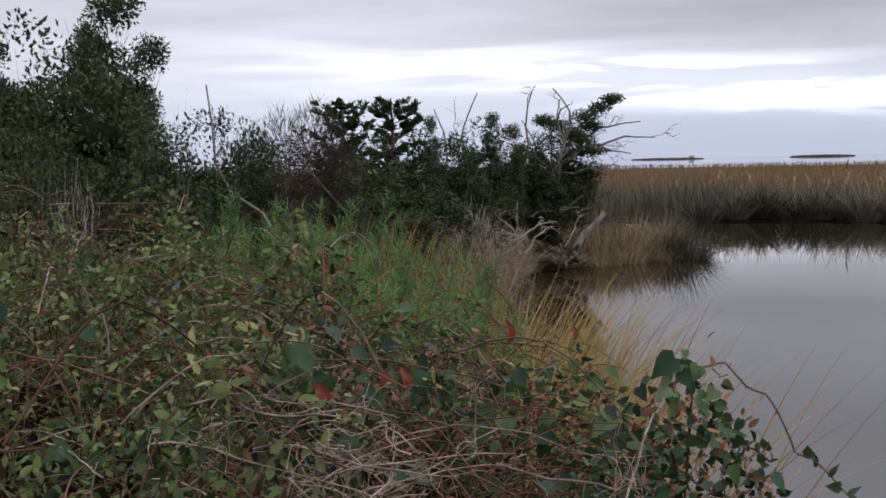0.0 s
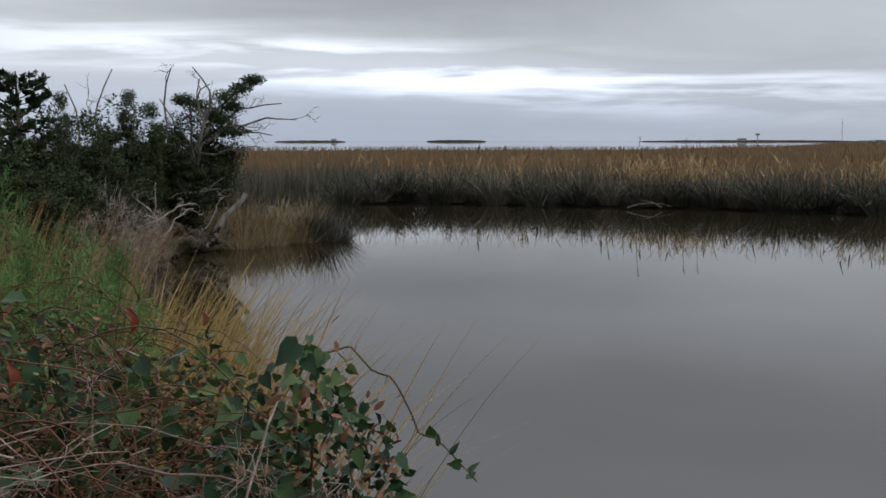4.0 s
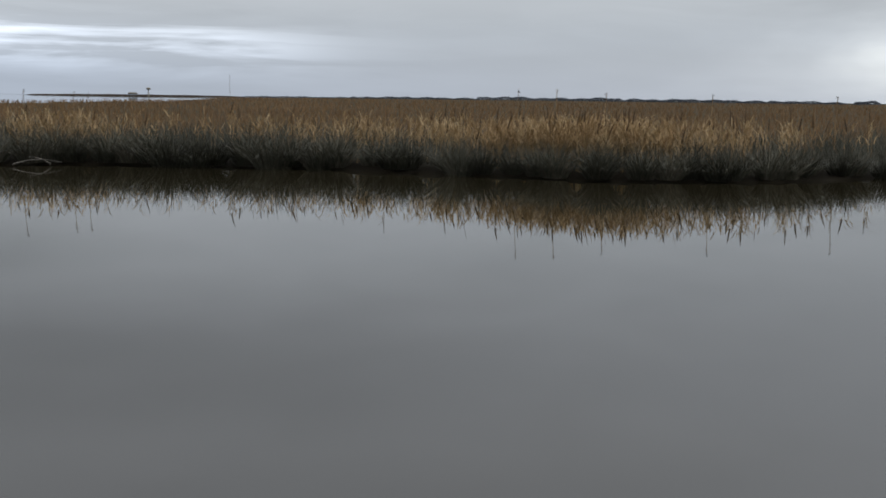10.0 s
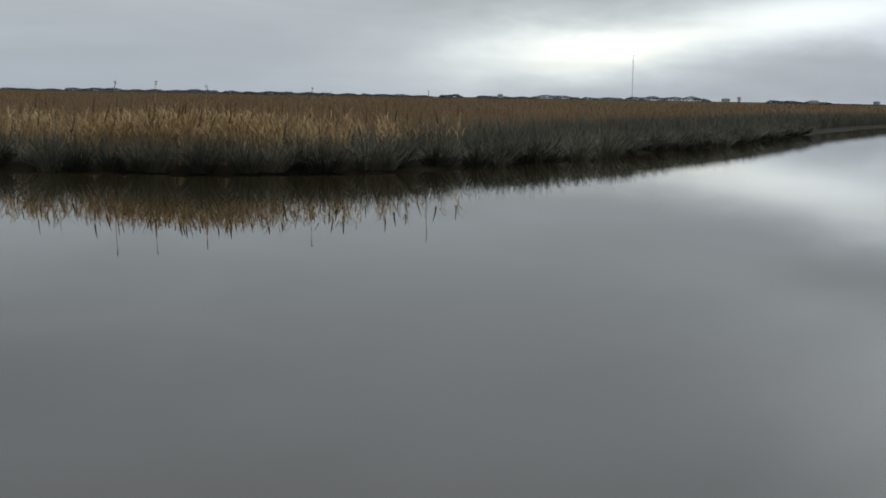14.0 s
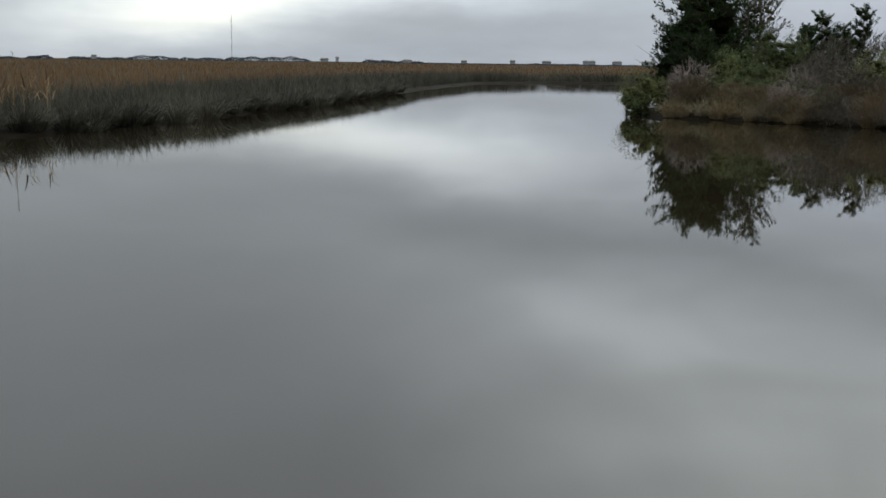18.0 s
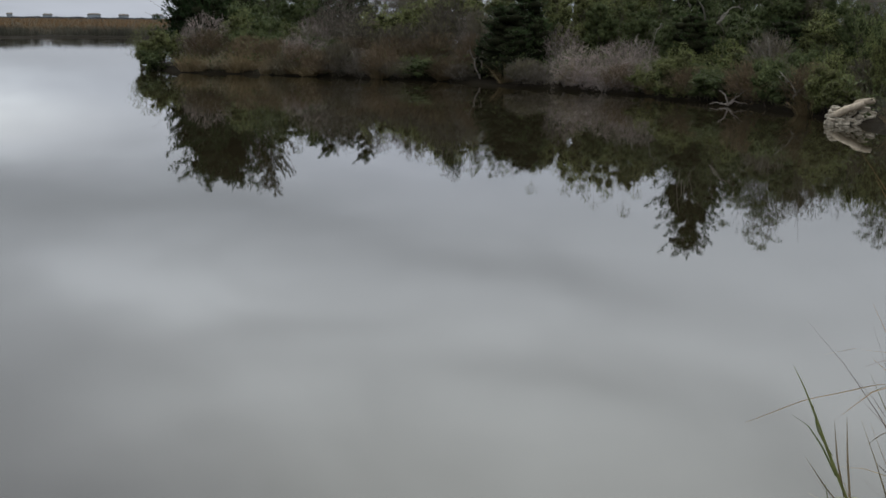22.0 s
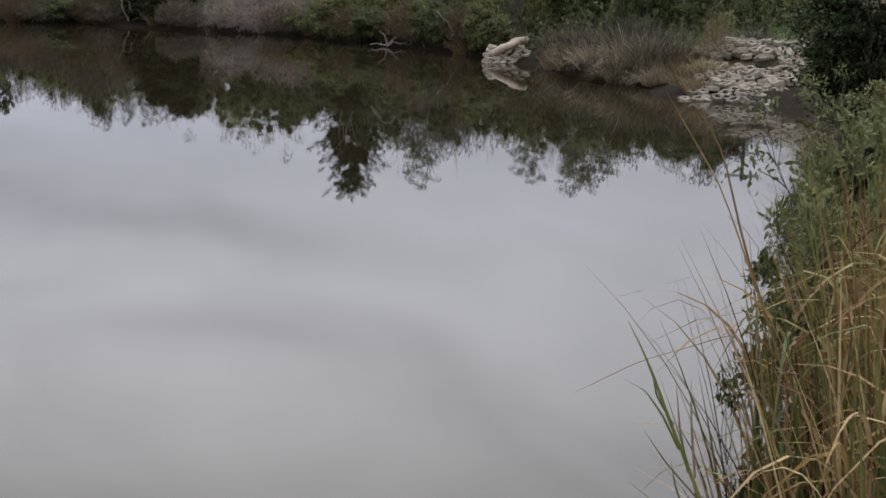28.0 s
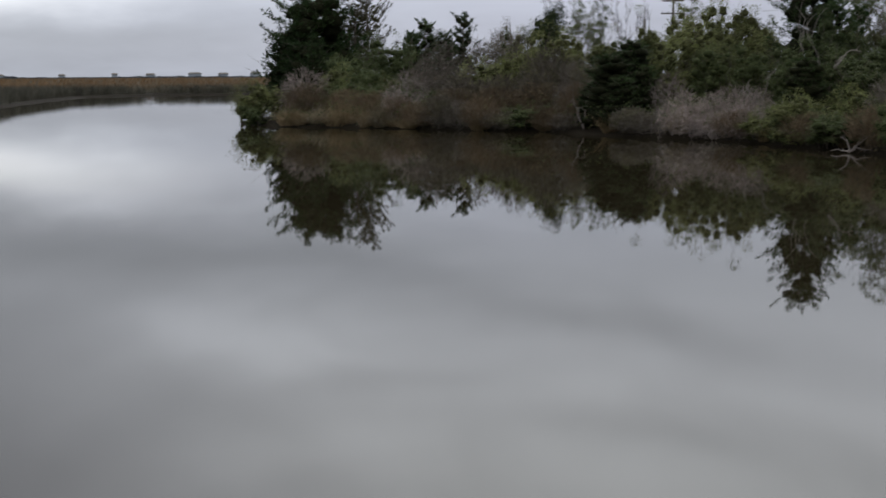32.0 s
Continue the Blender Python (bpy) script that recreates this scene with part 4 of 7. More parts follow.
def build_marsh():
    rng = np.random.default_rng(5)
    n = 0
    for p in along(FAR_BANK[1:15], 0.78, 0.25):
        q = p + rng.normal(size=2) * 0.22
        big = rng.uniform(0.85, 1.2) * (1.22 if q[1] > 27 else 1.0)
        tagged(plant(f"rush{n % 6}", q[0], q[1], 0.22 + 1.08 * big, 0.9 * big, rng.uniform(0, 360), z=float(ground_z(*q))), group="rush tufts along the far bank")
        n += 1
    # rows behind and far along the bend
    geo = Geo()
    for off, step, k in ((1.5, 0.4, 22), (2.1, 0.45, 22), (2.8, 0.5, 22), (4.0, 0.55, 22), (5.5, 0.6, 24), (7.5, 0.7, 24)):
        c = along(FAR_BANK, step, off) + rng.normal(size=(len(along(FAR_BANK, step, off)), 2)) * 0.3
        c = np.repeat(c, k, 0) + rng.normal(size=(len(c) * k, 2)) * 0.3
        z = ground_z(c[:, 0], c[:, 1])
        m = len(c)
        tall = 1.0 + 0.12 * np.sin(c[:, 0] * 1.7) * np.cos(c[:, 1] * 1.9)
        blades(geo, np.column_stack([c, z]), rng.uniform(0.7, 1.15, m) * tall * np.where((c[:, 1] > 27) | (c[:, 0] > 44), 1.18, 1.0), 0.024 * rng.uniform(0.6, 1.4, m), rng.uniform(0, 6.28, m), rng.uniform(0, 0.3, m), rng.uniform(0, 0.35, m), 2, rng.uniform(0, 0.25, m), rng)
    tagged(part("rush_bed", geo, RUSH), "grey-green needle rush bed behind the bank", "marsh grass", "", "stuff")
    # the open marsh
    geo = Geo()
    m = 105000
    r = np.exp(rng.uniform(math.log(26), math.log(1100), m))
    az = np.radians(rng.uniform(-9, 104, m))
    x, y = r * np.sin(az), r * np.cos(az)
    z = ground_z(x, y)
    ok = (z > 0.1) & across(x, y) & (edge_distance(x, y) > np.where(y > 27, 10.0, 7.0))
    x, y, z, r = x[ok], y[ok], z[ok], r[ok]
    m = len(x)
    h = rng.uniform(0.7, 1.0, m) * (1 + 0.1 * np.sin(x * 0.21) * np.sin(y * 0.17))
    blades(geo, np.column_stack([x, y, z]), h, np.maximum(0.01, 0.00042 * r) * rng.uniform(0.6, 1.5, m), rng.uniform(0, 6.28, m), rng.uniform(0, 0.25, m), rng.uniform(0, 0.3, m), 2, 0.05, rng)
    tagged(part("marsh_grass", geo, MARSH), "wide brown winter marsh grass", "marsh grass", "", "stuff")
    # straw reeds with plumes behind the rush
    geo, plumes = Geo(), Geo()
    for az0, d0, wide, k in ((27.5, 41, 4, 220), (31, 41, 2.5, 40), (37, 39, 6, 140), (42, 38.5, 3, 120), (45.5, 37, 2, 150), (48.5, 35.5, 3, 330), (51, 35, 3, 460), (53.5, 34.5, 3, 420), (56, 34.8, 3, 220), (59, 35.5, 2.5, 110), (62, 36.5, 2, 60), (21, 44, 6, 40), (15, 46, 6, 30), (64, 37.5, 2, 40)):
        a = np.radians(az0 + rng.normal(size=k) * 1.5 * wide / 4)
        d = d0 + rng.normal(size=k) * 1.3
        c = np.stack([d * np.sin(a), d * np.cos(a)], -1)
        c = c[edge_distance(c[:, 0], c[:, 1]) > 1.2]
        m = len(c)
        z = ground_z(c[:, 0], c[:, 1])
        h = rng.uniform(0.85, 1.6, m)
        lean_az = rng.normal(size=m) * 0.8 + 1.6
        blades(geo, np.column_stack([c, z]), h, 0.022, lean_az, rng.uniform(0, 0.14, m), rng.uniform(0, 0.12, m), 3, 0.02, rng)
        for f in (0.5, 0.62, 0.75, 0.85):
            b = np.column_stack([c + rng.normal(size=(m, 2)) * 0.03, z + h * f])
            blades(geo, b, rng.uniform(0.3, 0.5, m), 0.028, rng.uniform(0, 6.28, m), rng.uniform(0.2, 0.6, m), rng.uniform(0.2, 0.6, m), 2, rng.uniform(0.1, 0.7, m), rng)
        up = rng.random(m) < 0.14
        blades(plumes, np.column_stack([c, z + h * 0.9])[up], rng.uniform(0.25, 0.6, up.sum()), 0.05, lean_az[up], rng.uniform(0, 0.3, up.sum()), 0.1, 3, 0.05, rng)
    tagged(part("straw_reeds", geo, REED), "straw coloured dry reeds standing behind the rush", "reeds", "", "stuff")
    tagged(part("reed_plumes", plumes, DEADLEAF), "brown reed seed heads above the reeds", "reeds", "", "stuff")
    # single tall stems that stand clear of the rest
    for x, y, top in ((17.5, 35.8, 2.28), (19.0, 35.4, 2.25), (19.4, 35.2, 2.22), (26.3, 23, 2.5), (27.2, 22.3, 2.52), (28.5, 21.5, 2.42), (30.6, 19.2, 2.38), (33.8, 16.9, 2.35)):
        geo, seeds = Geo(), Geo()
        z = float(ground_z(x, y))
        line = np.array([(x + 0.1 * s * s, y, z + (top - z) * s) for s in np.linspace(0, 1, 6)])
        tube(geo, line, np.linspace(0.012, 0.006, 6), 4)
        ob = thing("reed", "tall single reed stem with a brown seed head", "reed", "tall reed stems")
        part("stem", geo, REED, ob)
        k = 18
        u = rng.uniform(0.84, 1.0, k)
        pos = np.stack([np.interp(u, np.linspace(0, 1, 6), line[:, i]) for i in range(3)], -1)
        leaves(seeds, pos, rng.normal(size=(k, 3)) + np.array([0.2, 0, 1.6]), 0.08, 0.014, rng)
        part("seed_head", seeds, DEADLEAF, ob)


build_marsh()


# ---------------------------------------------------------------- far distance
def polar(az, d, z=0.0):
    return np.array([d * math.sin(radians(az)), d * math.cos(radians(az)), z])


def build_distance():
    rng = np.random.default_rng(9)
    geo = Geo()
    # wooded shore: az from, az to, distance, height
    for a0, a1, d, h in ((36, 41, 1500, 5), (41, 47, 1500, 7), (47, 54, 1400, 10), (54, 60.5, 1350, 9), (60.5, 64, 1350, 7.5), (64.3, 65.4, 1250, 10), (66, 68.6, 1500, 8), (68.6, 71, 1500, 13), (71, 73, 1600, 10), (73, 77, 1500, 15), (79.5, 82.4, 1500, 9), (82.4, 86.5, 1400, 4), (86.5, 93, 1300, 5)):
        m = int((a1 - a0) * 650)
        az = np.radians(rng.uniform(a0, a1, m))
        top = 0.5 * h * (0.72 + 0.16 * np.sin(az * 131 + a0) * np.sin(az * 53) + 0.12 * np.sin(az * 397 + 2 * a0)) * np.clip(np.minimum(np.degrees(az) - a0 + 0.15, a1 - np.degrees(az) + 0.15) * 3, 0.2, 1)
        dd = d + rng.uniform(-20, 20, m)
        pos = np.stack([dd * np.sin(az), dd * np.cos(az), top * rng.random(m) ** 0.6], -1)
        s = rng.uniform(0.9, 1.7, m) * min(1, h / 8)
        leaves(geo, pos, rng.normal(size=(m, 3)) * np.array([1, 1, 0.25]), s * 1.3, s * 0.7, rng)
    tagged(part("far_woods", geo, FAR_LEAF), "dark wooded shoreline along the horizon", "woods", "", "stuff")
    for name, a0, a1, d, h, label in (("island", 9.0, 12.4, 1500, 2.2, "low dark island in the sound"), ("island", 16.2, 19.1, 1600, 2.8, "low flat island in the sound"), ("island", 26.3, 36.2, 1700, 2.4, "thin low shore across the sound")):
        geo = Geo()
        a = np.radians(np.linspace(a0, a1, 40))
        t = np.linspace(0, 1, 40)
        z = h * np.clip(np.sin(np.pi * t) ** 0.3, 0, 1) * (0.93 + 0.07 * np.sin(t * 37))
        front, back = np.stack([d * np.sin(a), d * np.cos(a), z], -1), np.stack([(d + 60) * np.sin(a), (d + 60) * np.cos(a), z], -1)
        low = front * [1, 1, 0] - [0, 0, 0.3]
        i = np.arange(39)
        geo.add(np.concatenate([low, front, back]), np.concatenate([np.stack([i, i + 1, i + 41, i + 40], -1), np.stack([i + 40, i + 41, i + 81, i + 80], -1)]))
        tagged(part(name, geo, ROT), label, "island", "", "structure")
    # masts
    for az, d, h, label in ((35.4 - 0.0, 1500, 27, "slim grey radio mast on the horizon"), (73.4, 1700, 64, "tall thin guyed radio mast on the horizon")):
        ob = thing("radio_mast", label, "mast", at=tuple(polar(az, d)))
        for k in range(3):
            geo = Geo()
            a = k * 2.094
            tube(geo, [(0.45 * math.sin(a), 0.45 * math.cos(a), h * s) for s in (0, 0.5, 1)], 0.1, 4)
            part("leg", geo, STONE, ob)
        geo = Geo()
        for s in np.linspace(0, 1, 20):
            tube(geo, [(0.45 * math.sin(a), 0.45 * math.cos(a), h * s) for a in (0, 2.094, 4.19, 6.28)], 0.06, 3)
        tagged(part("lattice", geo, STONE, ob), kind="stuff")
    ob = thing("water_tower", "small distant water tower", "tower", at=tuple(polar(31.7, 1700)))
    geo = Geo()
    tube(geo, [(0, 0, 0), (0, 0, 9)], 0.7, 6)
    part("column", geo, STONE, ob)
    geo = Geo()
    tube(geo, [(0, 0, 8.5), (0, 0, 9.2), (0, 0, 11), (0, 0, 12)], [0.5, 3, 3, 0.4], 10)
    part("tank", geo, STONE, ob)


build_distance()


# ---------------------------------------------------------------- left bank
def dead_tree(name, label, base, tips, r0, seed, twigs=0, mat=None, clumps=()):
    """A bare trunk that forks towards the given tips."""
    mat = mat or SNAG
    rng = np.random.default_rng(seed)
    ob = thing(name, label, "dead tree", at=base)
    base = np.array(base, float)
    geo = Geo()
    for k, tip in enumerate(tips):
        tip = np.array(tip, float) - base
        s = np.linspace(0, 1, 9)[:, None]
        line = tip * s + np.cumsum(rng.normal(size=(9, 3)), 0) * 0.038 * np.linalg.norm(tip) * np.sin(np.pi * s)
        line[:, 2] += 0.1 * np.linalg.norm(tip[:2]) * np.sin(np.pi * s[:, 0])
        geo = Geo()
        tube(geo, line, np.linspace(r0, r0 * 0.28, 9), 6)
        for _ in range(twigs):
            i = rng.integers(3, 8)
            out = []
            grow(rng, geo, line[i], unit(line[i] - line[i - 1]) + rng.normal(size=3) * 0.6, np.linalg.norm(tip) * rng.uniform(0.12, 0.28), r0 * 0.3, 2, out, 0.3, 0.05, (2, 3), 0.8, 0.6, 4, 0.004)
        part("trunk" if k == 0 else "limb", geo, mat, ob)
    for x, y, z, r in clumps:
        geo = Geo()
        m = 700
        out = unit(rng.normal(size=(m, 3)))
        pos = out * r * np.array([1.35, 1, 0.6]) * rng.random((m, 1)) ** 0.5 + rng.normal(size=3) * 0.03
        leaves(geo, np.array([x, y, z]) - base + pos, rng.normal(size=(m, 3)), 0.055, 0.03, rng, normal=out + [0, 0, 0.4])
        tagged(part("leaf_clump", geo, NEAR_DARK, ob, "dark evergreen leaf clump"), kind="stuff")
    return ob


def build_left_bank():
    # trees and shrubs, from the vines to the point
    plot([
        ("talloak", -3.04, 10.32, 3.93, 0.53, 170), ("talloak", -2.86, 10.78, 3.53, 0.35, 184), ("talloak", -3.47, 10.82, 3.70, 0.36, 271), ("talloak", -3.56, 8.89, 3.40, 0.40, 342),
        ("near1", -3.33, 8.66, 3.04, 0.46, 12), ("near0", -3.40, 9.37, 3.22, 0.58, 51), ("near1", -2.89, 9.12, 3.14, 0.53, 296), ("near2", -3.15, 9.25, 3.03, 0.54, 341),
        ("near0", -2.86, 9.44, 2.86, 0.49, 89), ("near2", -2.42, 9.45, 2.63, 0.48, 112), ("near1", -1.98, 10.55, 2.59, 0.46, 312), ("near0", -3.00, 8.24, 2.63, 0.43, 152),
        ("near2", -3.03, 7.91, 2.77, 0.37, 98), ("near0", -2.32, 8.24, 2.56, 0.37, 297),
    ])
    plot([
        ("near1", -2.50, 7.25, 2.42, 0.38, 92), ("near2", -2.21, 8.88, 2.49, 0.42, 147), ("near0", -2.09, 9.31, 2.48, 0.41, 231), ("near1", -1.87, 6.80, 2.35, 0.39, 197),
        ("near2", -1.95, 9.95, 2.53, 0.31, 30), ("near0", -1.95, 10.96, 2.48, 0.34, 9), ("near1", -1.72, 7.45, 2.24, 0.38, 311), ("near2", -2.58, 6.59, 2.31, 0.35, 271),
        ("near0", -1.60, 9.00, 2.33, 0.28, 301), ("near2", -3.05, 10.11, 2.86, 0.33, 193), ("browntangle", -1.88, 12.79, 2.76, 0.40, 294), ("browntangle", -1.60, 13.33, 2.87, 0.46, 118),
        ("browntangle", -2.09, 12.16, 2.53, 0.34, 162), ("browntangle", -1.45, 14.05, 2.64, 0.44, 283),
    ])
    plot([
        ("cedar1", -1.53, 16.45, 3.16, 0.62, 44), ("cedar1", -0.87, 16.79, 3.2, 0.6, 109), ("near1", -1.40, 15.06, 2.45, 0.61, 44), ("near0", -0.92, 15.49, 2.40, 0.58, 163),
        ("near2", -0.55, 16.90, 2.50, 0.58, 351), ("near1", -0.04, 20.32, 2.76, 0.69, 48), ("near0", 0.56, 22.46, 2.81, 0.70, 137), ("talloak", 0.81, 23.54, 3.31, 0.32, 145),
        ("talloak", -0.35, 21.40, 3.18, 0.27, 325), ("near2", 1.46, 24.03, 2.71, 0.82, 73), ("near1", 2.24, 24.95, 3.00, 0.77, 180), ("near0", 2.74, 25.75, 2.81, 0.58, 94),
        ("near2", 1.81, 23.47, 2.35, 0.66, 7), 
    ])
    plot([
        ("near2", 0.12, 18.82, 2.48, 0.58, 22), ("near0", -0.70, 13.49, 2.09, 0.59, 100), ("near1", -0.19, 16.30, 1.98, 0.61, 179), ("near2", 0.46, 19.89, 1.88, 0.55, 174),
        ("near0", -1.14, 12.47, 2.02, 0.46, 42), ("talloak", 1.29, 23.08, 3.06, 0.33, 353), 
        ("bare0", -0.06, 15.40, 1.44, 0.29, 33), ("bare1", 0.57, 19.24, 1.34, 0.42, 260), ("bare2", 1.02, 20.83, 1.16, 0.45, 105), ("bare1", -2.29, 6.79, 2.29, 0.22, 194),
        ("bare2", 0.29, 17.10, 1.72, 0.42, 332), 
    ])
    dead_tree("dead_snag", "bleached forked dead snag above the shrubs", (1.86, 23.88, 0.40), [(1.66, 23.82, 3.6), (2.06, 23.76, 3.62), (2.4, 23.88, 3.3), (1.44, 23.88, 3.0), (2.2, 23.8, 3.4)], 0.04, 1, 2)
    dead_tree("dead_snag", "slim bleached dead snag in the thicket", (0.60, 23.28, 0.40), [(0.54, 23.16, 3.52), (0.90, 23.16, 3.16)], 0.035, 2, 1)
    dead_tree("dead_snag", "short dead snag in the thicket", (-0.30, 21.84, 0.40), [(-0.30, 21.72, 3.16), (-0.72, 21.60, 2.68)], 0.035, 3, 1)
    dead_tree("dead_branch", "long bare grey branch reaching over the marsh", (2.0, 24.5, 1.9), [(4.2, 24.4, 2.62), (3.9, 24.4, 2.95), (3.3, 24.4, 3.3), (3.45, 24.4, 2.05), (3.7, 24.4, 2.3)], 0.035, 4, 4, SNAG,
              clumps=[(3.34, 24.35, 3.4, 0.2), (3.07, 24.4, 3.2, 0.2), (2.77, 24.4, 3.1, 0.24), (2.88, 24.4, 2.9, 0.2), (2.5, 24.45, 2.72, 0.26), (1.91, 24.5, 3.05, 0.2), (2.25, 24.5, 2.95, 0.26), (2.7, 24.4, 2.6, 0.25), (2.95, 24.4, 2.35, 0.24)])
    dead_tree("dead_pole", "leaning bare grey pole in the thicket", (-1.1, 8.7, 0.8), [(-1.9, 8.75, 2.8)], 0.022, 5, 0)
    dead_tree("dead_pole", "leaning thin dead stick in the thicket", (-0.75, 9.5, 0.9), [(-1.35, 9.6, 2.3)], 0.014, 6, 0)
    dead_tree("fallen_branch", "curved pale driftwood branch on the bank", (2.1, 23.2, 1.2), [(2.75, 23.2, 1.27), (2.6, 23.25, 1.5), (1.5, 23.0, 1.1)], 0.022, 7, 1)
    dead_tree("fallen_branch", "tangle of pale dead branches above the mud", (1.2, 21.5, 0.8), [(0.3, 21.2, 1.1), (0.6, 21.4, 1.35), (1.9, 21.5, 1.05), (0.2, 21.3, 0.75)], 0.02, 17, 3, PINK_TWIG)
    # oak clump at the end of the dead limbs
    rng = np.random.default_rng(3)
    # driftwood log and stump
    ob = thing("driftwood_log", "grey broken driftwood log leaning on the mud bank", "log", at=(2.14, 23.25, 0.2))
    geo = Geo()
    s = np.linspace(0, 1, 10)[:, None]
    tube(geo, np.array([[0.05, 0, 0]]) + np.array([[0.78, -0.1, 0.98]]) * s + 0.02 * np.sin(s * 9) * np.array([[1, 0, -1]]), np.linspace(0.09, 0.045, 10) * (1 + 0.08 * rng.normal(size=10)), 8)
    part("log", geo, PALE_BARK, ob)
    for k, (e, r) in enumerate((((-0.9, 0.1, 0.3), 0.12), ((-0.6, -0.2, 0.4), 0.1), ((0.35, 0.0, 0.0), 0.15), ((-1.3, -0.3, 0.12), 0.12), ((0.36, -0.1, 0.3), 0.09), ((-0.3, -0.15, 0.25), 0.14), ((-0.5, -0.25, 0.05), 0.16), ((-1.0, -0.1, 0.5), 0.05))):
        geo = Geo()
        tube(geo, np.array([[0, 0, 0.06]]) + np.array([e]) * s + rng.normal(size=(10, 3)) * 0.03, np.linspace(r, r * 0.4, 10), 7)
        part("root", geo, ROT, ob)
    for k, p in enumerate(np.concatenate([along([(0.15, 16), (0.5, 20), (1.4, 22.6), (2.8, 24.5)], 0.6, 0.2), along([(0.5, 20), (1.4, 22.6), (2.8, 24.5)], 0.6, 0.9)])):
        tagged(plant(("russet0", "russet1", "pale1", "russet2")[k % 4], p[0], p[1], 0.6 + 0.65 * rng.random(), 0.5 + 0.4 * rng.random(), 77 * k), group="grass tufts on the muddy point")
    for x, y, z, tips, seed in ((0.75, 20.6, 0.3, [(0.3, 20.5, 1.25), (1.3, 20.7, 0.9), (0.8, 20.4, 1.35)], 81), (1.3, 22.0, 0.4, [(0.6, 21.9, 1.1), (1.9, 22.3, 0.95), (1.2, 21.8, 1.45)], 82), (2.2, 23.7, 0.4, [(1.7, 23.5, 1.5), (2.7, 24.0, 1.1)], 83), (0.4, 18.6, 0.3, [(0.0, 18.4, 1.2), (0.7, 18.8, 0.8)], 84)):
        dead_tree("dead_branch", "pale dead branches sticking out of brown grass", (x, y, z), tips, 0.02, seed, 3, PINK_TWIG)
    # tufts on the point
    for key, x, y, top, r in (("rush0", 5.05, 25.7, 1.3, 0.85), ("rush3", 5.4, 26.2, 1.0, 0.6), ("russet0", 4.4, 25.5, 1.15, 0.8), ("russet1", 3.7, 25.0, 1.15, 0.8), ("russet2", 3.1, 24.5, 1.1, 0.8), ("russet1", 4.1, 26.2, 1.4, 0.9), ("russet2", 3.3, 25.8, 1.45, 0.9),
                              ("russet0", 2.3, 24.6, 1.3, 0.8), ("russet1", 2.9, 25.2, 1.4, 0.8), ("russet2", 1.3, 23.6, 1.2, 0.7), ("russet0", 4.9, 26.9, 1.3, 0.8), ("russet1", 3.6, 25.5, 1.3, 0.7), ("rush2", 4.7, 26.0, 1.2, 0.7)):
        plant(key, x, y, top, r, x * 97)


build_left_bank()


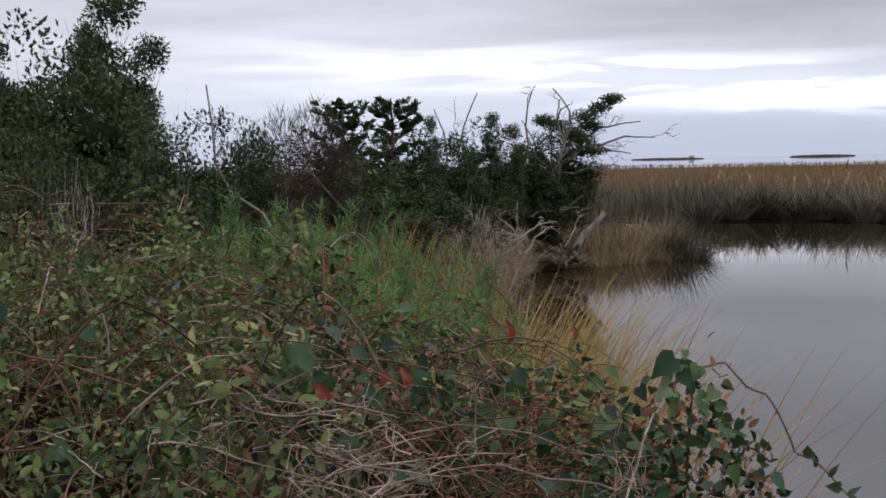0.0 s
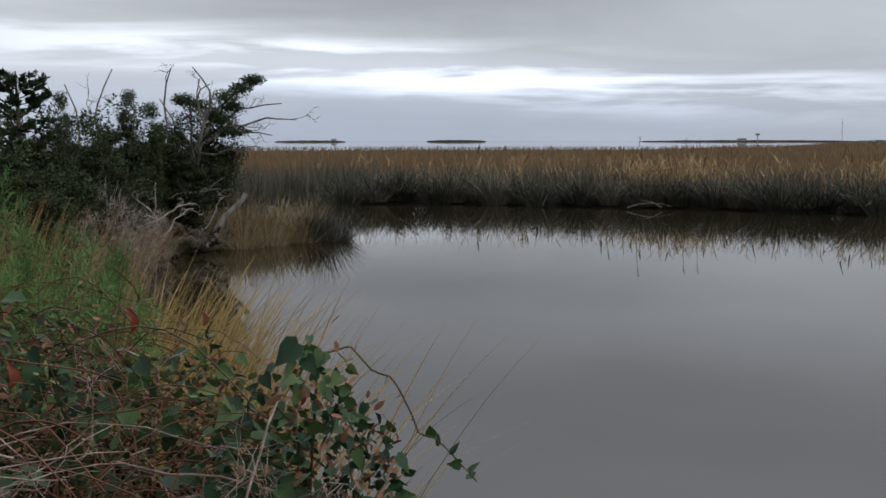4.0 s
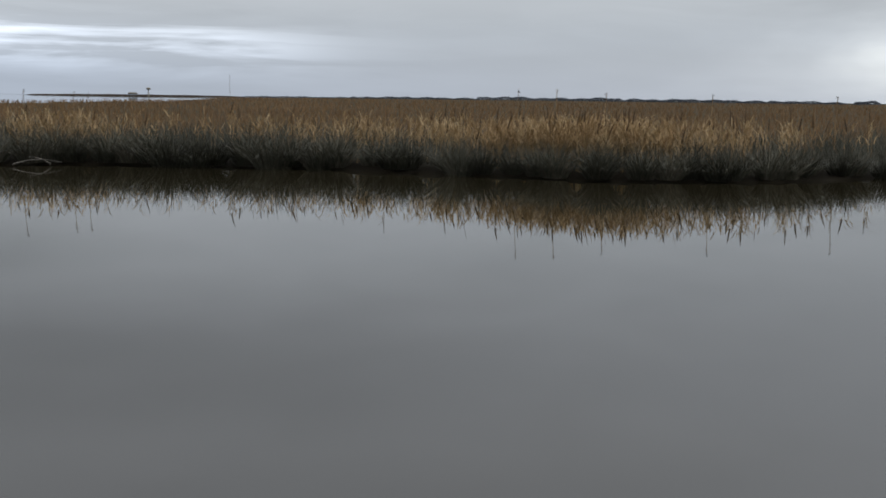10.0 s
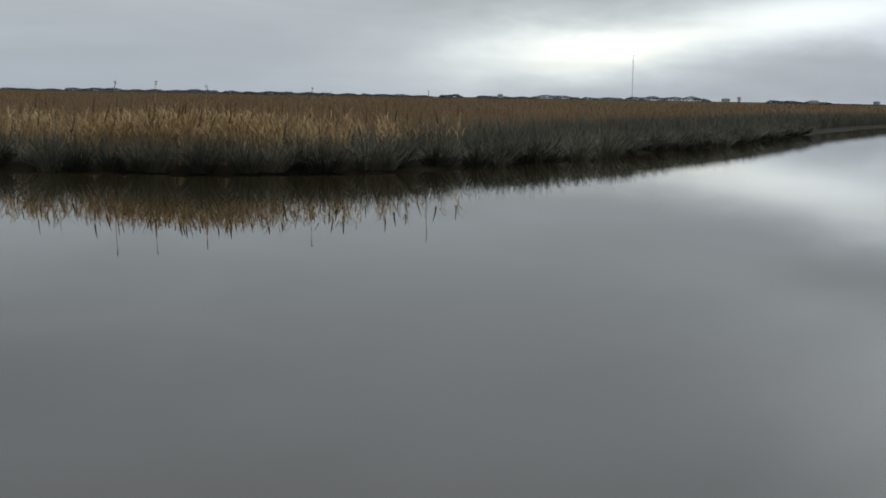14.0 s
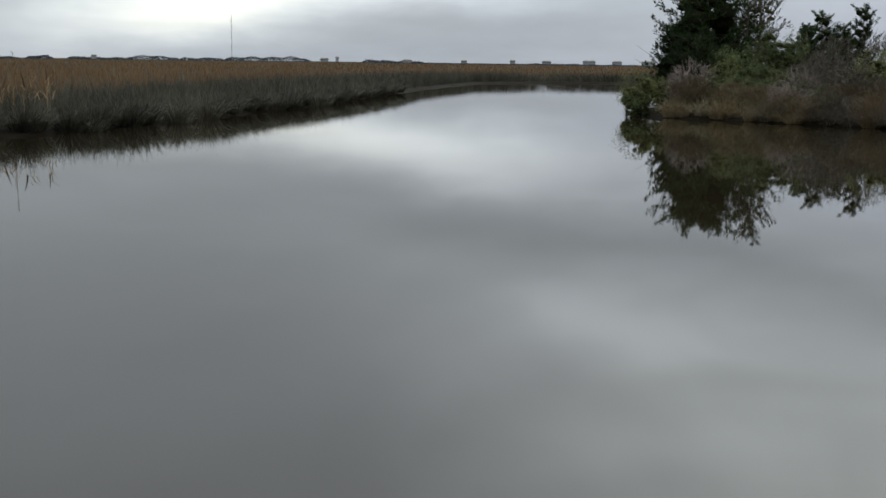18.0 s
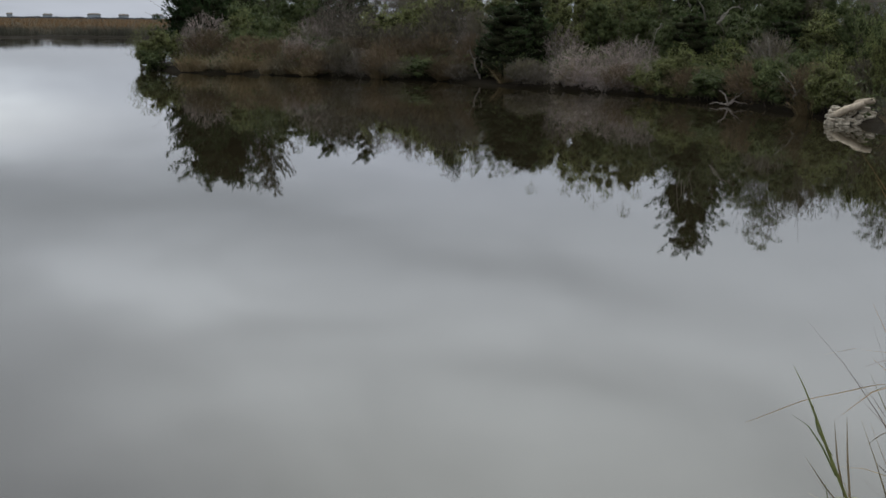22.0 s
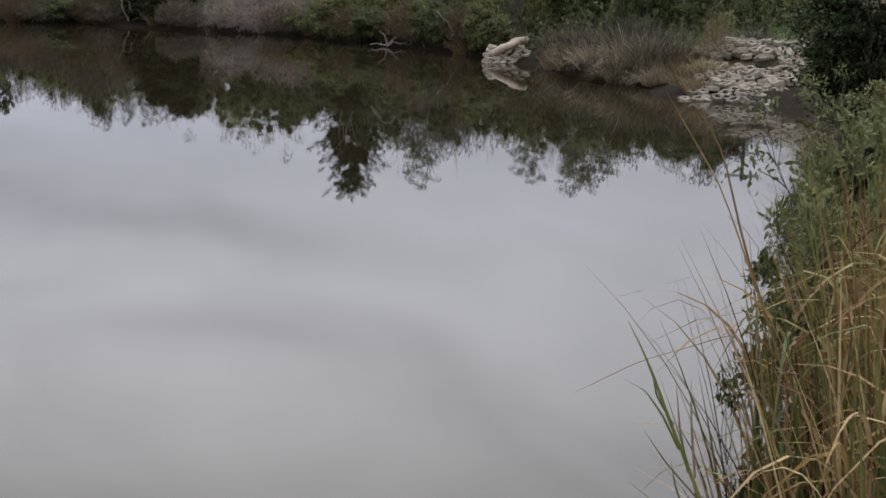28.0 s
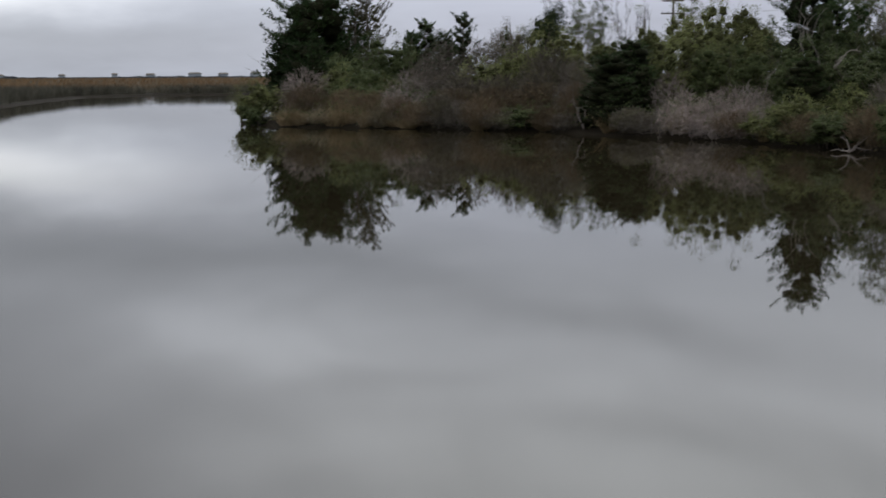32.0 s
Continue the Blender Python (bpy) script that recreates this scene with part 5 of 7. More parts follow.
# ---------------------------------------------------------------- wooded point on the right
def build_right_bank():
    plot([
        ("lowolive0", 54.57, -2.67, 1.60, 1.17, 120), ("lowolive1", 56.32, -2.05, 1.14, 0.58, 155), ("lowmyrtle0", 53.78, -2.37, 0.80, 0.85, 52), ("lowolive1", 54.29, -3.49, 1.43, 0.76, 202),
        ("juniper0", 62.33, -6.15, 5.62, 2.69, 245), ("juniper2", 60.78, -4.14, 3.72, 0.97, 79), ("juniper2", 61.29, -5.01, 4.37, 1.15, 46), ("juniper1", 59.88, -5.26, 3.38, 1.68, 34),
        ("pine0", 63.16, -8.71, 6.23, 1.19, 10), ("pine0", 62.10, -8.02, 5.14, 0.99, 205), ("bare1", 53.96, -4.63, 2.24, 1.16, 281), ("bare0", 53.34, -3.90, 1.81, 0.70, 148),
        ("myrtle0", 57.03, -7.09, 2.77, 1.61, 30), ("myrtle1", 58.53, -8.72, 3.65, 1.33, 113), ("myrtle2", 57.25, -9.45, 3.23, 0.98, 266), ("olive0", 54.95, -6.13, 2.24, 1.19, 274),
        ("myrtle1", 54.55, -7.45, 2.10, 1.13, 184), ("olive2", 53.38, -8.27, 1.93, 0.76, 141), ("bare2", 49.63, -8.49, 2.10, 0.99, 88), ("bare1", 49.40, -7.79, 1.49, 0.61, 54),
        ("juniper3", 63.78, -11.94, 4.58, 0.97, 134), ("juniper3", 63.37, -13.89, 4.88, 0.85, 109), ("juniper2", 62.79, -11.00, 4.01, 0.72, 13), ("juniper2", 62.45, -12.72, 4.02, 0.77, 328),
        ("twig0", 53.54, -10.58, 3.25, 1.22, 133), ("twig1", 52.60, -12.15, 3.34, 1.16, 139), ("twig0", 52.16, -13.63, 3.54, 1.16, 99), ("twig1", 51.15, -10.81, 2.39, 1.27, 84),
        ("olive1", 50.18, -11.93, 2.42, 1.11, 158), ("twig0", 52.00, -9.51, 2.54, 0.84, 148), ("olive2", 50.04, -13.00, 2.77, 1.21, 321), ("haze0", 49.26, -10.86, 1.83, 1.13, 190),
        ("haze1", 48.34, -13.99, 2.76, 1.31, 44), ("olive0", 50.40, -13.98, 3.31, 1.07, 310), ("haze0", 45.71, -14.47, 2.40, 0.89, 172), ("olive1", 53.55, -16.36, 3.80, 1.20, 343),
        ("olive0", 50.26, -17.07, 3.53, 1.04, 198), ("olive2", 57.21, -15.51, 4.01, 1.00, 259), ("haze1", 47.98, -11.97, 1.84, 1.06, 127), ("haze0", 46.88, -13.08, 1.96, 0.91, 91),
        ("twig1", 44.91, -13.87, 1.75, 0.74, 126), ("browny0", 48.49, -10.10, 1.34, 1.06, 242), ("browny1", 47.52, -11.61, 1.44, 1.14, 143), ("browny0", 46.22, -12.93, 1.52, 1.03, 45),
        ("browny1", 43.88, -13.80, 1.53, 0.77, 280), ("browny1", 48.66, -9.31, 1.04, 0.69, 153), ("browny0", 42.74, -14.27, 1.15, 0.55, 3), ("twigtree0", 66.91, -16.97, 5.20, 0.87, 149),
        ("oak", 60.82, -17.43, 5.03, 1.30, 293), ("umbrella0", 63.46, -20.29, 5.95, 1.0, 159), ("umbrella1", 63.83, -21.6, 6.1, 0.85, 260), ("twigtree1", 61.93, -22.24, 6.20, 1.05, 99),
        ("twigtree0", 61.20, -23.17, 5.79, 0.40, 211), ("myrtle0", 59.88, -15.66, 4.03, 0.69, 216), ("cedar2", 42.94, -15.62, 3.16, 1.19, 306), ("cedar2", 43.26, -14.93, 2.54, 0.72, 147),
        ("cedar2", 41.66, -15.62, 2.29, 0.70, 220), ("myrtle1", 45.14, -16.02, 2.95, 0.89, 231), ("olive0", 46.99, -17.93, 4.00, 0.94, 82), ("olive1", 48.37, -19.75, 4.50, 0.93, 119),
        ("olive2", 48.66, -21.31, 4.92, 1.04, 156), ("olive0", 46.37, -21.68, 4.77, 1.10, 132), ("olive1", 45.17, -18.90, 3.64, 1.01, 22), ("olive2", 44.04, -20.09, 3.66, 0.99, 41),
        ("olive0", 42.99, -20.87, 3.86, 0.89, 23), ("olive2", 43.70, -17.21, 3.26, 0.79, 236), ("myrtle2", 42.85, -18.60, 2.93, 0.96, 320), ("myrtle0", 40.86, -19.28, 2.91, 0.93, 143),
        ("thin0", 51.66, -22.52, 5.35, 1.05, 265), ("thin1", 52.21, -21.65, 5.00, 0.79, 273), ("bare1", 40.83, -16.21, 1.92, 0.86, 331), ("bare0", 39.24, -16.15, 1.43, 0.79, 241),
        ("bare2", 37.06, -16.94, 1.59, 0.99, 358), ("bare0", 37.46, -16.41, 1.42, 0.76, 175), ("bare1", 35.63, -16.99, 1.52, 0.66, 74), ("bare2", 37.76, -15.93, 1.06, 0.57, 344),
        ("bare0", 35.85, -16.67, 1.16, 0.77, 100), ("juniper4", 42.29, -22.34, 6.23, 1.43, 34), ("juniper2", 40.77, -22.54, 4.38, 0.87, 211), ("myrtle1", 39.99, -21.89, 3.81, 0.98, 103),
        ("myrtle0", 38.56, -19.71, 3.11, 0.97, 325), ("cedar2", 36.21, -18.95, 2.46, 0.95, 323), ("myrtle2", 36.87, -20.30, 2.66, 0.82, 225), ("myrtle2", 36.69, -18.28, 2.19, 0.65, 141),
        ("lowolive0", 33.64, -17.49, 1.38, 0.67, 94), ("lowmyrtle1", 33.61, -16.84, 0.91, 0.52, 182), ("lowmyrtle0", 31.88, -17.14, 0.93, 0.57, 223), ("umbrella0", 47.51, -28.81, 7.35, 1.75, 301),
        ("thin1", 48.90, -28.44, 6.11, 1.06, 164), ("dome", 39.19, -25.10, 4.92, 1.35, 324), ("dome", 40.78, -24.48, 4.03, 0.89, 285), ("myrtle0", 37.81, -23.55, 3.67, 1.17, 101),
        ("twigtree1", 39.98, -27.49, 5.30, 0.55, 165), ("twigtree0", 38.69, -25.85, 4.42, 0.57, 51), ("twig0", 37.85, -24.59, 4.00, 0.84, 31), ("juniper2", 43.85, -25.20, 4.39, 0.62, 117),
        ("myrtle1", 35.17, -23.89, 3.40, 0.87, 142), ("myrtle0", 35.13, -20.29, 2.64, 0.98, 298), ("cedar2", 33.20, -20.56, 2.31, 0.91, 315), ("olive1", 32.57, -21.50, 2.45, 0.91, 121),
        ("myrtle2", 31.59, -22.02, 2.86, 0.79, 62), ("dome", 30.39, -21.97, 2.92, 0.70, 169), ("olive2", 32.20, -18.38, 1.54, 0.79, 90), ("haze1", 31.26, -18.96, 1.78, 0.85, 148),
        ("myrtle1", 29.84, -19.30, 1.56, 0.76, 235), ("olive0", 27.70, -18.88, 1.50, 0.69, 13), ("haze0", 26.08, -18.56, 1.28, 0.60, 21), ("myrtle0", 30.92, -18.36, 1.22, 0.67, 182),
        ("lowmyrtle1", 29.49, -18.37, 1.03, 0.65, 357), ("lowolive0", 28.01, -18.44, 0.96, 0.56, 42), ("lowhaze1", 26.14, -17.96, 0.89, 0.44, 146), ("lowmyrtle0", 30.94, -17.57, 0.80, 0.56, 345),
        ("umbrella1", 35.9, -26.6, 5.1, 1.2, 40), ("umbrella0", 34.9, -28.2, 5.7, 1.75, 167), ("umbrella1", 33.97, -27.1, 4.9, 1.1, 9), ("dome", 33.72, -28.61, 4.15, 0.87, 165), ("twigtree0", 41.07, -29.01, 4.44, 0.33, 147),
        ("myrtle0", 28.80, -22.02, 2.97, 0.65, 164), ("olive1", 29.61, -24.19, 3.19, 0.83, 78), ("myrtle2", 27.43, -23.64, 2.99, 0.72, 333), ("myrtle1", 23.75, -21.74, 2.53, 0.85, 210),
        ("myrtle0", 25.99, -25.17, 3.32, 0.95, 317), ("umbrella1", 32.2, -30.9, 4.35, 0.8, 348), ("lowmyrtle0", 27.38, -19.78, 2.35, 0.67, 39), ("myrtle2", 25.26, -19.25, 2.21, 0.69, 150),
        ("lowmyrtle1", 24.34, -19.58, 2.11, 0.67, 316), ("lowmyrtle0", 22.97, -19.63, 1.99, 0.65, 98), ("lowmyrtle1", 22.09, -19.85, 2.06, 0.59, 227), ("lowolive1", 25.20, -18.51, 1.96, 0.50, 149),
        ("myrtle1", 21.22, -20.03, 2.16, 0.69, 69), ("thin1", 30.26, -26.48, 3.65, 0.49, 128),
        ("juniper2", 63.78, -11.25, 4.05, 0.85, 120), ("oak", 65.36, -13.58, 3.79, 1.12, 155), ("haze0", 64.69, -16.39, 3.90, 1.37, 52), ("oak", 62.19, -17.90, 4.08, 1.33, 202),
        ("myrtle0", 59.85, -18.71, 3.60, 1.06, 245), ("dome", 57.41, -19.69, 3.54, 0.91, 79), ("olive1", 54.76, -21.05, 3.40, 1.10, 46), ("olive2", 50.34, -21.28, 3.81, 1.33, 34),
        ("olive0", 47.99, -21.62, 3.85, 1.18, 10), ("myrtle1", 46.60, -22.21, 3.58, 0.97, 205), ("dome", 48.12, -23.64, 4.10, 0.70, 281), ("myrtle2", 40.49, -23.03, 3.39, 0.87, 148),
        ("dome", 38.60, -24.18, 3.78, 1.19, 30), ("dome", 37.13, -24.58, 3.67, 1.00, 113), ("haze1", 34.74, -24.49, 2.98, 0.87, 266), ("myrtle0", 38.26, -22.85, 3.06, 0.92, 274),
    ])
    limbs = "bleached dead branches hanging over the wooded bank"
    dead_tree("dead_snag", "pale forked snag standing among grey shrubs", (53.75, -4.4, 0.4), [(53.75, -4.48, 2.53), (53.78, -4.08, 1.92), (53.72, -4.74, 1.85)], 0.05, 59, 1, PINK_TWIG)
    dead_tree("dead_snag", "pale bare trunk in front of the tall cedar", (39.87, -20.8, 2.6), [(39.97, -20.77, 4.75), (39.9, -20.4, 4.5)], 0.034, 67, 1, PALE_BARK)
    dead_tree("dead_snag", "pale bare trunk in front of the tall cedar", (39.3, -21.1, 2.4), [(39.21, -21.23, 4.35), (39.25, -20.9, 4.2)], 0.03, 68, 1, PALE_BARK)
    dead_tree("dead_branch", limbs, (35.14, -19.28, 2.3), [(34.75, -19.96, 2.78), (35.0, -19.6, 2.7)], 0.035, 60, 1, PALE_BARK)
    dead_tree("dead_branch", limbs, (30.9, -18.6, 1.0), [(31.18, -18.32, 1.78), (30.71, -19.06, 1.25), (30.98, -18.65, 1.94), (31.3, -18.2, 1.4)], 0.03, 61, 3, PALE_BARK)
    dead_tree("fallen_branch", "bleached branches lying in the water at the bank", (30.06, -16.95, 0.05), [(30.37, -16.55, 0.06), (29.88, -17.39, 0.48), (29.79, -17.4, 0.1), (30.2, -16.8, 0.42)], 0.03, 62, 3, PINK_TWIG)
    dead_tree("dead_branch", limbs, (36.1, -17.3, 0.9), [(36.56, -17.2, 1.95), (35.85, -17.49, 2.1), (36.3, -17.0, 1.6)], 0.03, 63, 3, PALE_BARK)
    dead_tree("dead_branch", "thin pale dead stems leaning at the water", (42.71, -13.7, 0.15), [(42.76, -13.8, 1.2), (43.09, -13.4, 1.38)], 0.03, 64, 2, PINK_TWIG)
    dead_tree("dead_branch", limbs, (27.2, -17.3, 0.5), [(27.6, -17.0, 1.1), (26.9, -17.5, 1.0), (27.0, -17.1, 0.4)], 0.026, 65, 3, PALE_BARK)
    dead_tree("dead_branch", limbs, (33.6, -17.2, 0.6), [(34.0, -16.7, 1.3), (33.3, -17.5, 1.2), (33.2, -17.0, 0.5)], 0.026, 66, 3, PALE_BARK)
    # beyond the lawn and along the near shore
    plot([("lowmyrtle0", 24.23, -22.70, 2.00, 0.70, 10), ("myrtle1", 26.50, -26.10, 2.29, 0.88, 80), ("olive2", 25.29, -25.87, 2.16, 0.72, 200), ("myrtle2", 26.15, -27.81, 2.41, 0.93, 300), ("lowmyrtle1", 24.28, -26.79, 2.22, 0.77, 120), ("myrtle0", 25.11, -28.72, 2.40, 0.99, 33), ("lowmyrtle1", 21.63, -22.45, 1.71, 0.59, 77), ("lowolive0", 20.85, -23.15, 1.68, 0.66, 190),
          ("oak", 41.5, -43, 6.5, 2.6, 60), ("myrtle0", 38, -42, 5.0, 2.4, 0), ("olive0", 33, -39, 3.5, 2.0, 0), ("near1", 10.4, -12.1, 2.5, 0.75, 0), ("near2", 9.9, -12.0, 2.2, 0.7, 50), ("near0", 11.5, -13.4, 2.5, 0.7, 90), ("near1", 9.6, -12.6, 2.6, 0.8, 120)])
    # grass fringe at the foot of the shrubs
    rng = np.random.default_rng(14)
    n = 0
    for p in np.concatenate([along(WOODED_SHORE[6:9], 0.75, 0.3), along(WOODED_SHORE[6:8], 0.7, 1.1), along(WOODED_SHORE[8:12], 2.8, 0.25), along(WOODED_SHORE[12:18], 4.0, 0.25)]):
        kind = ("russet0", "russet1", "pale0", "russet2")[n % 4]
        tagged(plant(kind, p[0] + rng.normal() * 0.2, p[1] + rng.normal() * 0.15, rng.uniform(0.45, 1.45), rng.uniform(0.6, 1.15), rng.uniform(0, 360)), group="grass tufts along the wooded bank")
        n += 1
    plot([("browny0", 52.6, -4.6, 1.5, 1.1, 20), ("browny1", 51.9, -6.2, 1.35, 1.0, 120), ("browny0", 50.4, -7.2, 1.25, 0.9, 200), ("browny1", 49.2, -8.0, 1.1, 0.8, 310), ("lowmyrtle0", 52.9, -7.6, 1.6, 1.2, 40), ("lowmyrtle1", 53.6, -6.2, 1.7, 1.2, 170), ("lowmyrtle0", 55.0, -8.6, 1.8, 1.4, 260), ("lowmyrtle1", 51.6, -9.4, 1.5, 1.1, 75), ("lowmyrtle0", 54.4, -4.2, 1.5, 1.1, 300)])
    # shrubs that hang over the water
    for p, key in zip(along(WOODED_SHORE[8:18], 0.9, 0.2), ("browny0", "lowhaze1", "twig0", "browny1", "lowhaze0", "lowmyrtle1", "browny0", "twig1", "lowmyrtle0", "lowhaze1") * 5):
        if 36.6 < p[0] < 39.2:
            key = ("bare0", "bare1", "bare2")[int(p[0] * 3) % 3]
        elif p[0] < 36.6 and not key.startswith("browny"):
            key = ("lowolive", "lowmyrtle")[int(p[0] * 2) % 2] + key[-1]
        if not 40.4 < p[0] < 43.2:
            plant(key, p[0], p[1], rng.uniform(0.75, 1.5), rng.uniform(0.7, 1.0), rng.uniform(0, 360))
    plot([("cedar2", 42.2, -14.5, 2.7, 1.2, 70), ("cedar2", 41.2, -14.6, 1.9, 0.85, 190), ("cedar2", 43.2, -14.2, 1.7, 0.75, 250)])
    # tufts and brush down the near shore
    for p in along(NEAR_SHORE[1:4], 0.42, 0.22):
        if math.hypot(*p) > 5.2:
            tagged(plant(("pale0", "russet1", "rush2", "pale1", "russet0")[n % 5], p[0], p[1], rng.uniform(0.7, 1.15), rng.uniform(0.4, 0.65), rng.uniform(0, 360)), group="grass tufts along the near shore")
            n += 1
    for x, y, top, r, key in ((22.4, -17.0, 1.3, 0.8, "rush1"), (21.7, -17.0, 1.5, 0.8, "rush2"), (21.0, -16.9, 1.4, 0.8, "rush4"), (20.3, -17.0, 1.4, 0.8, "rush0"), (21.2, -16.4, 1.05, 0.7, "pale0"), (22.0, -16.6, 1.0, 0.6, "russet2"), (22.6, -17.6, 1.5, 0.8, "russet1"), (19.4, -16.5, 1.35, 1.0, "pale0"), (18.7, -16.4, 1.3, 0.95, "pale1"), (19.1, -16.9, 1.55, 0.9, "rush3"),
                              (18.4, -16.9, 1.5, 0.8, "rush5"), (20.3, -16.3, 1.0, 0.8, "pale1"), (19.8, -16.2, 0.8, 0.7, "rush0"), (17.8, -16.5, 1.0, 0.7, "russet2"), (17.2, -16.0, 0.75, 0.6, "russet0"), (16.8, -15.7, 0.5, 0.5, "russet1"), (20.0, -17.6, 1.7, 0.8, "rush4"), (21.0, -17.8, 1.7, 0.8, "rush1"), (18.0, -17.4, 1.45, 0.8, "russet1"), (19.3, -18.9, 2.0, 0.45, "russet0"), (19.0, -18.6, 1.9, 0.4, "russet2"), (17.9, -15.9, 0.6, 0.6, "pale0"), (18.9, -15.95, 0.85, 0.8, "pale1")):
        plant(key, x, y, top, r, x * 57)


build_right_bank()


# ---------------------------------------------------------------- houses, pole and wires beyond the shrubs
def paint(name, colour, rough=0.7):
    return solid(name, tuple(c * 0.85 for c in colour), colour, 1.5, rough, 0.1)


SIDING, SIDING_BLUE, TRIM = paint("cream_siding", (0.5, 0.45, 0.36)), paint("grey_siding", (0.3, 0.33, 0.36)), paint("white_trim", (0.55, 0.53, 0.48))
SHINGLE = solid("grey_shingle", (0.085, 0.077, 0.064), (0.15, 0.135, 0.115), 3, 0.9, 0.3)
DARK_PANE, _g = material("window_glass")
finish(_g, _g.node("ShaderNodeBsdfPrincipled", Base_Color=(0.03, 0.035, 0.04, 1), Roughness=0.08).outputs[0])
WIRE = solid("dark_cable", (0.03, 0.03, 0.03), (0.06, 0.06, 0.06), 5, 0.6, 0.0)


def box(geo, x0, y0, z0, x1, y1, z1):
    v = [(x, y, z) for z in (z0, z1) for x, y in ((x0, y0), (x1, y0), (x1, y1), (x0, y1))]
    geo.add(v, [(0, 3, 2, 1), (4, 5, 6, 7), (0, 1, 5, 4), (1, 2, 6, 5), (2, 3, 7, 6), (3, 0, 4, 7)])
    return geo


def hip_roof(geo, x0, y0, x1, y1, z, rise, over=0.6, ridge=0.35):
    x0, y0, x1, y1 = x0 - over, y0 - over, x1 + over, y1 + over
    cy, run = (y0 + y1) / 2, (x1 - x0) * (1 - ridge) / 2
    v = [(x0, y0, z), (x1, y0, z), (x1, y1, z), (x0, y1, z), (x0 + run, cy, z + rise), (x1 - run, cy, z + rise), (x0, y0, z - 0.25), (x1, y0, z - 0.25), (x1, y1, z - 0.25), (x0, y1, z - 0.25)]
    geo.add(v, [(0, 1, 5, 4), (2, 3, 4, 5), (6, 7, 1, 0), (7, 8, 2, 1), (8, 9, 3, 2), (9, 6, 0, 3), (9, 8, 7, 6)])
    geo.add(v, [(1, 2, 5), (3, 0, 4)])


def window(parent, x, z, w, h, y):
    ob = part("window", box(Geo(), x - w / 2, y - 0.06, z - h / 2, x + w / 2, y + 0.1, z + h / 2), DARK_PANE, parent, "dark window pane", False)
    for a, b, c, d in ((x - w / 2 - 0.12, z - h / 2, x - w / 2, z + h / 2), (x + w / 2, z - h / 2, x + w / 2 + 0.12, z + h / 2), (x - w / 2 - 0.12, z + h / 2, x + w / 2 + 0.12, z + h / 2 + 0.12), (x - w / 2 - 0.12, z - h / 2 - 0.12, x + w / 2 + 0.12, z - h / 2), (x - 0.03, z - h / 2, x + 0.03, z + h / 2)):
        part("frame", box(Geo(), a, y - 0.1, b, c, y + 0.05, d), TRIM, ob, "", False)
    return ob


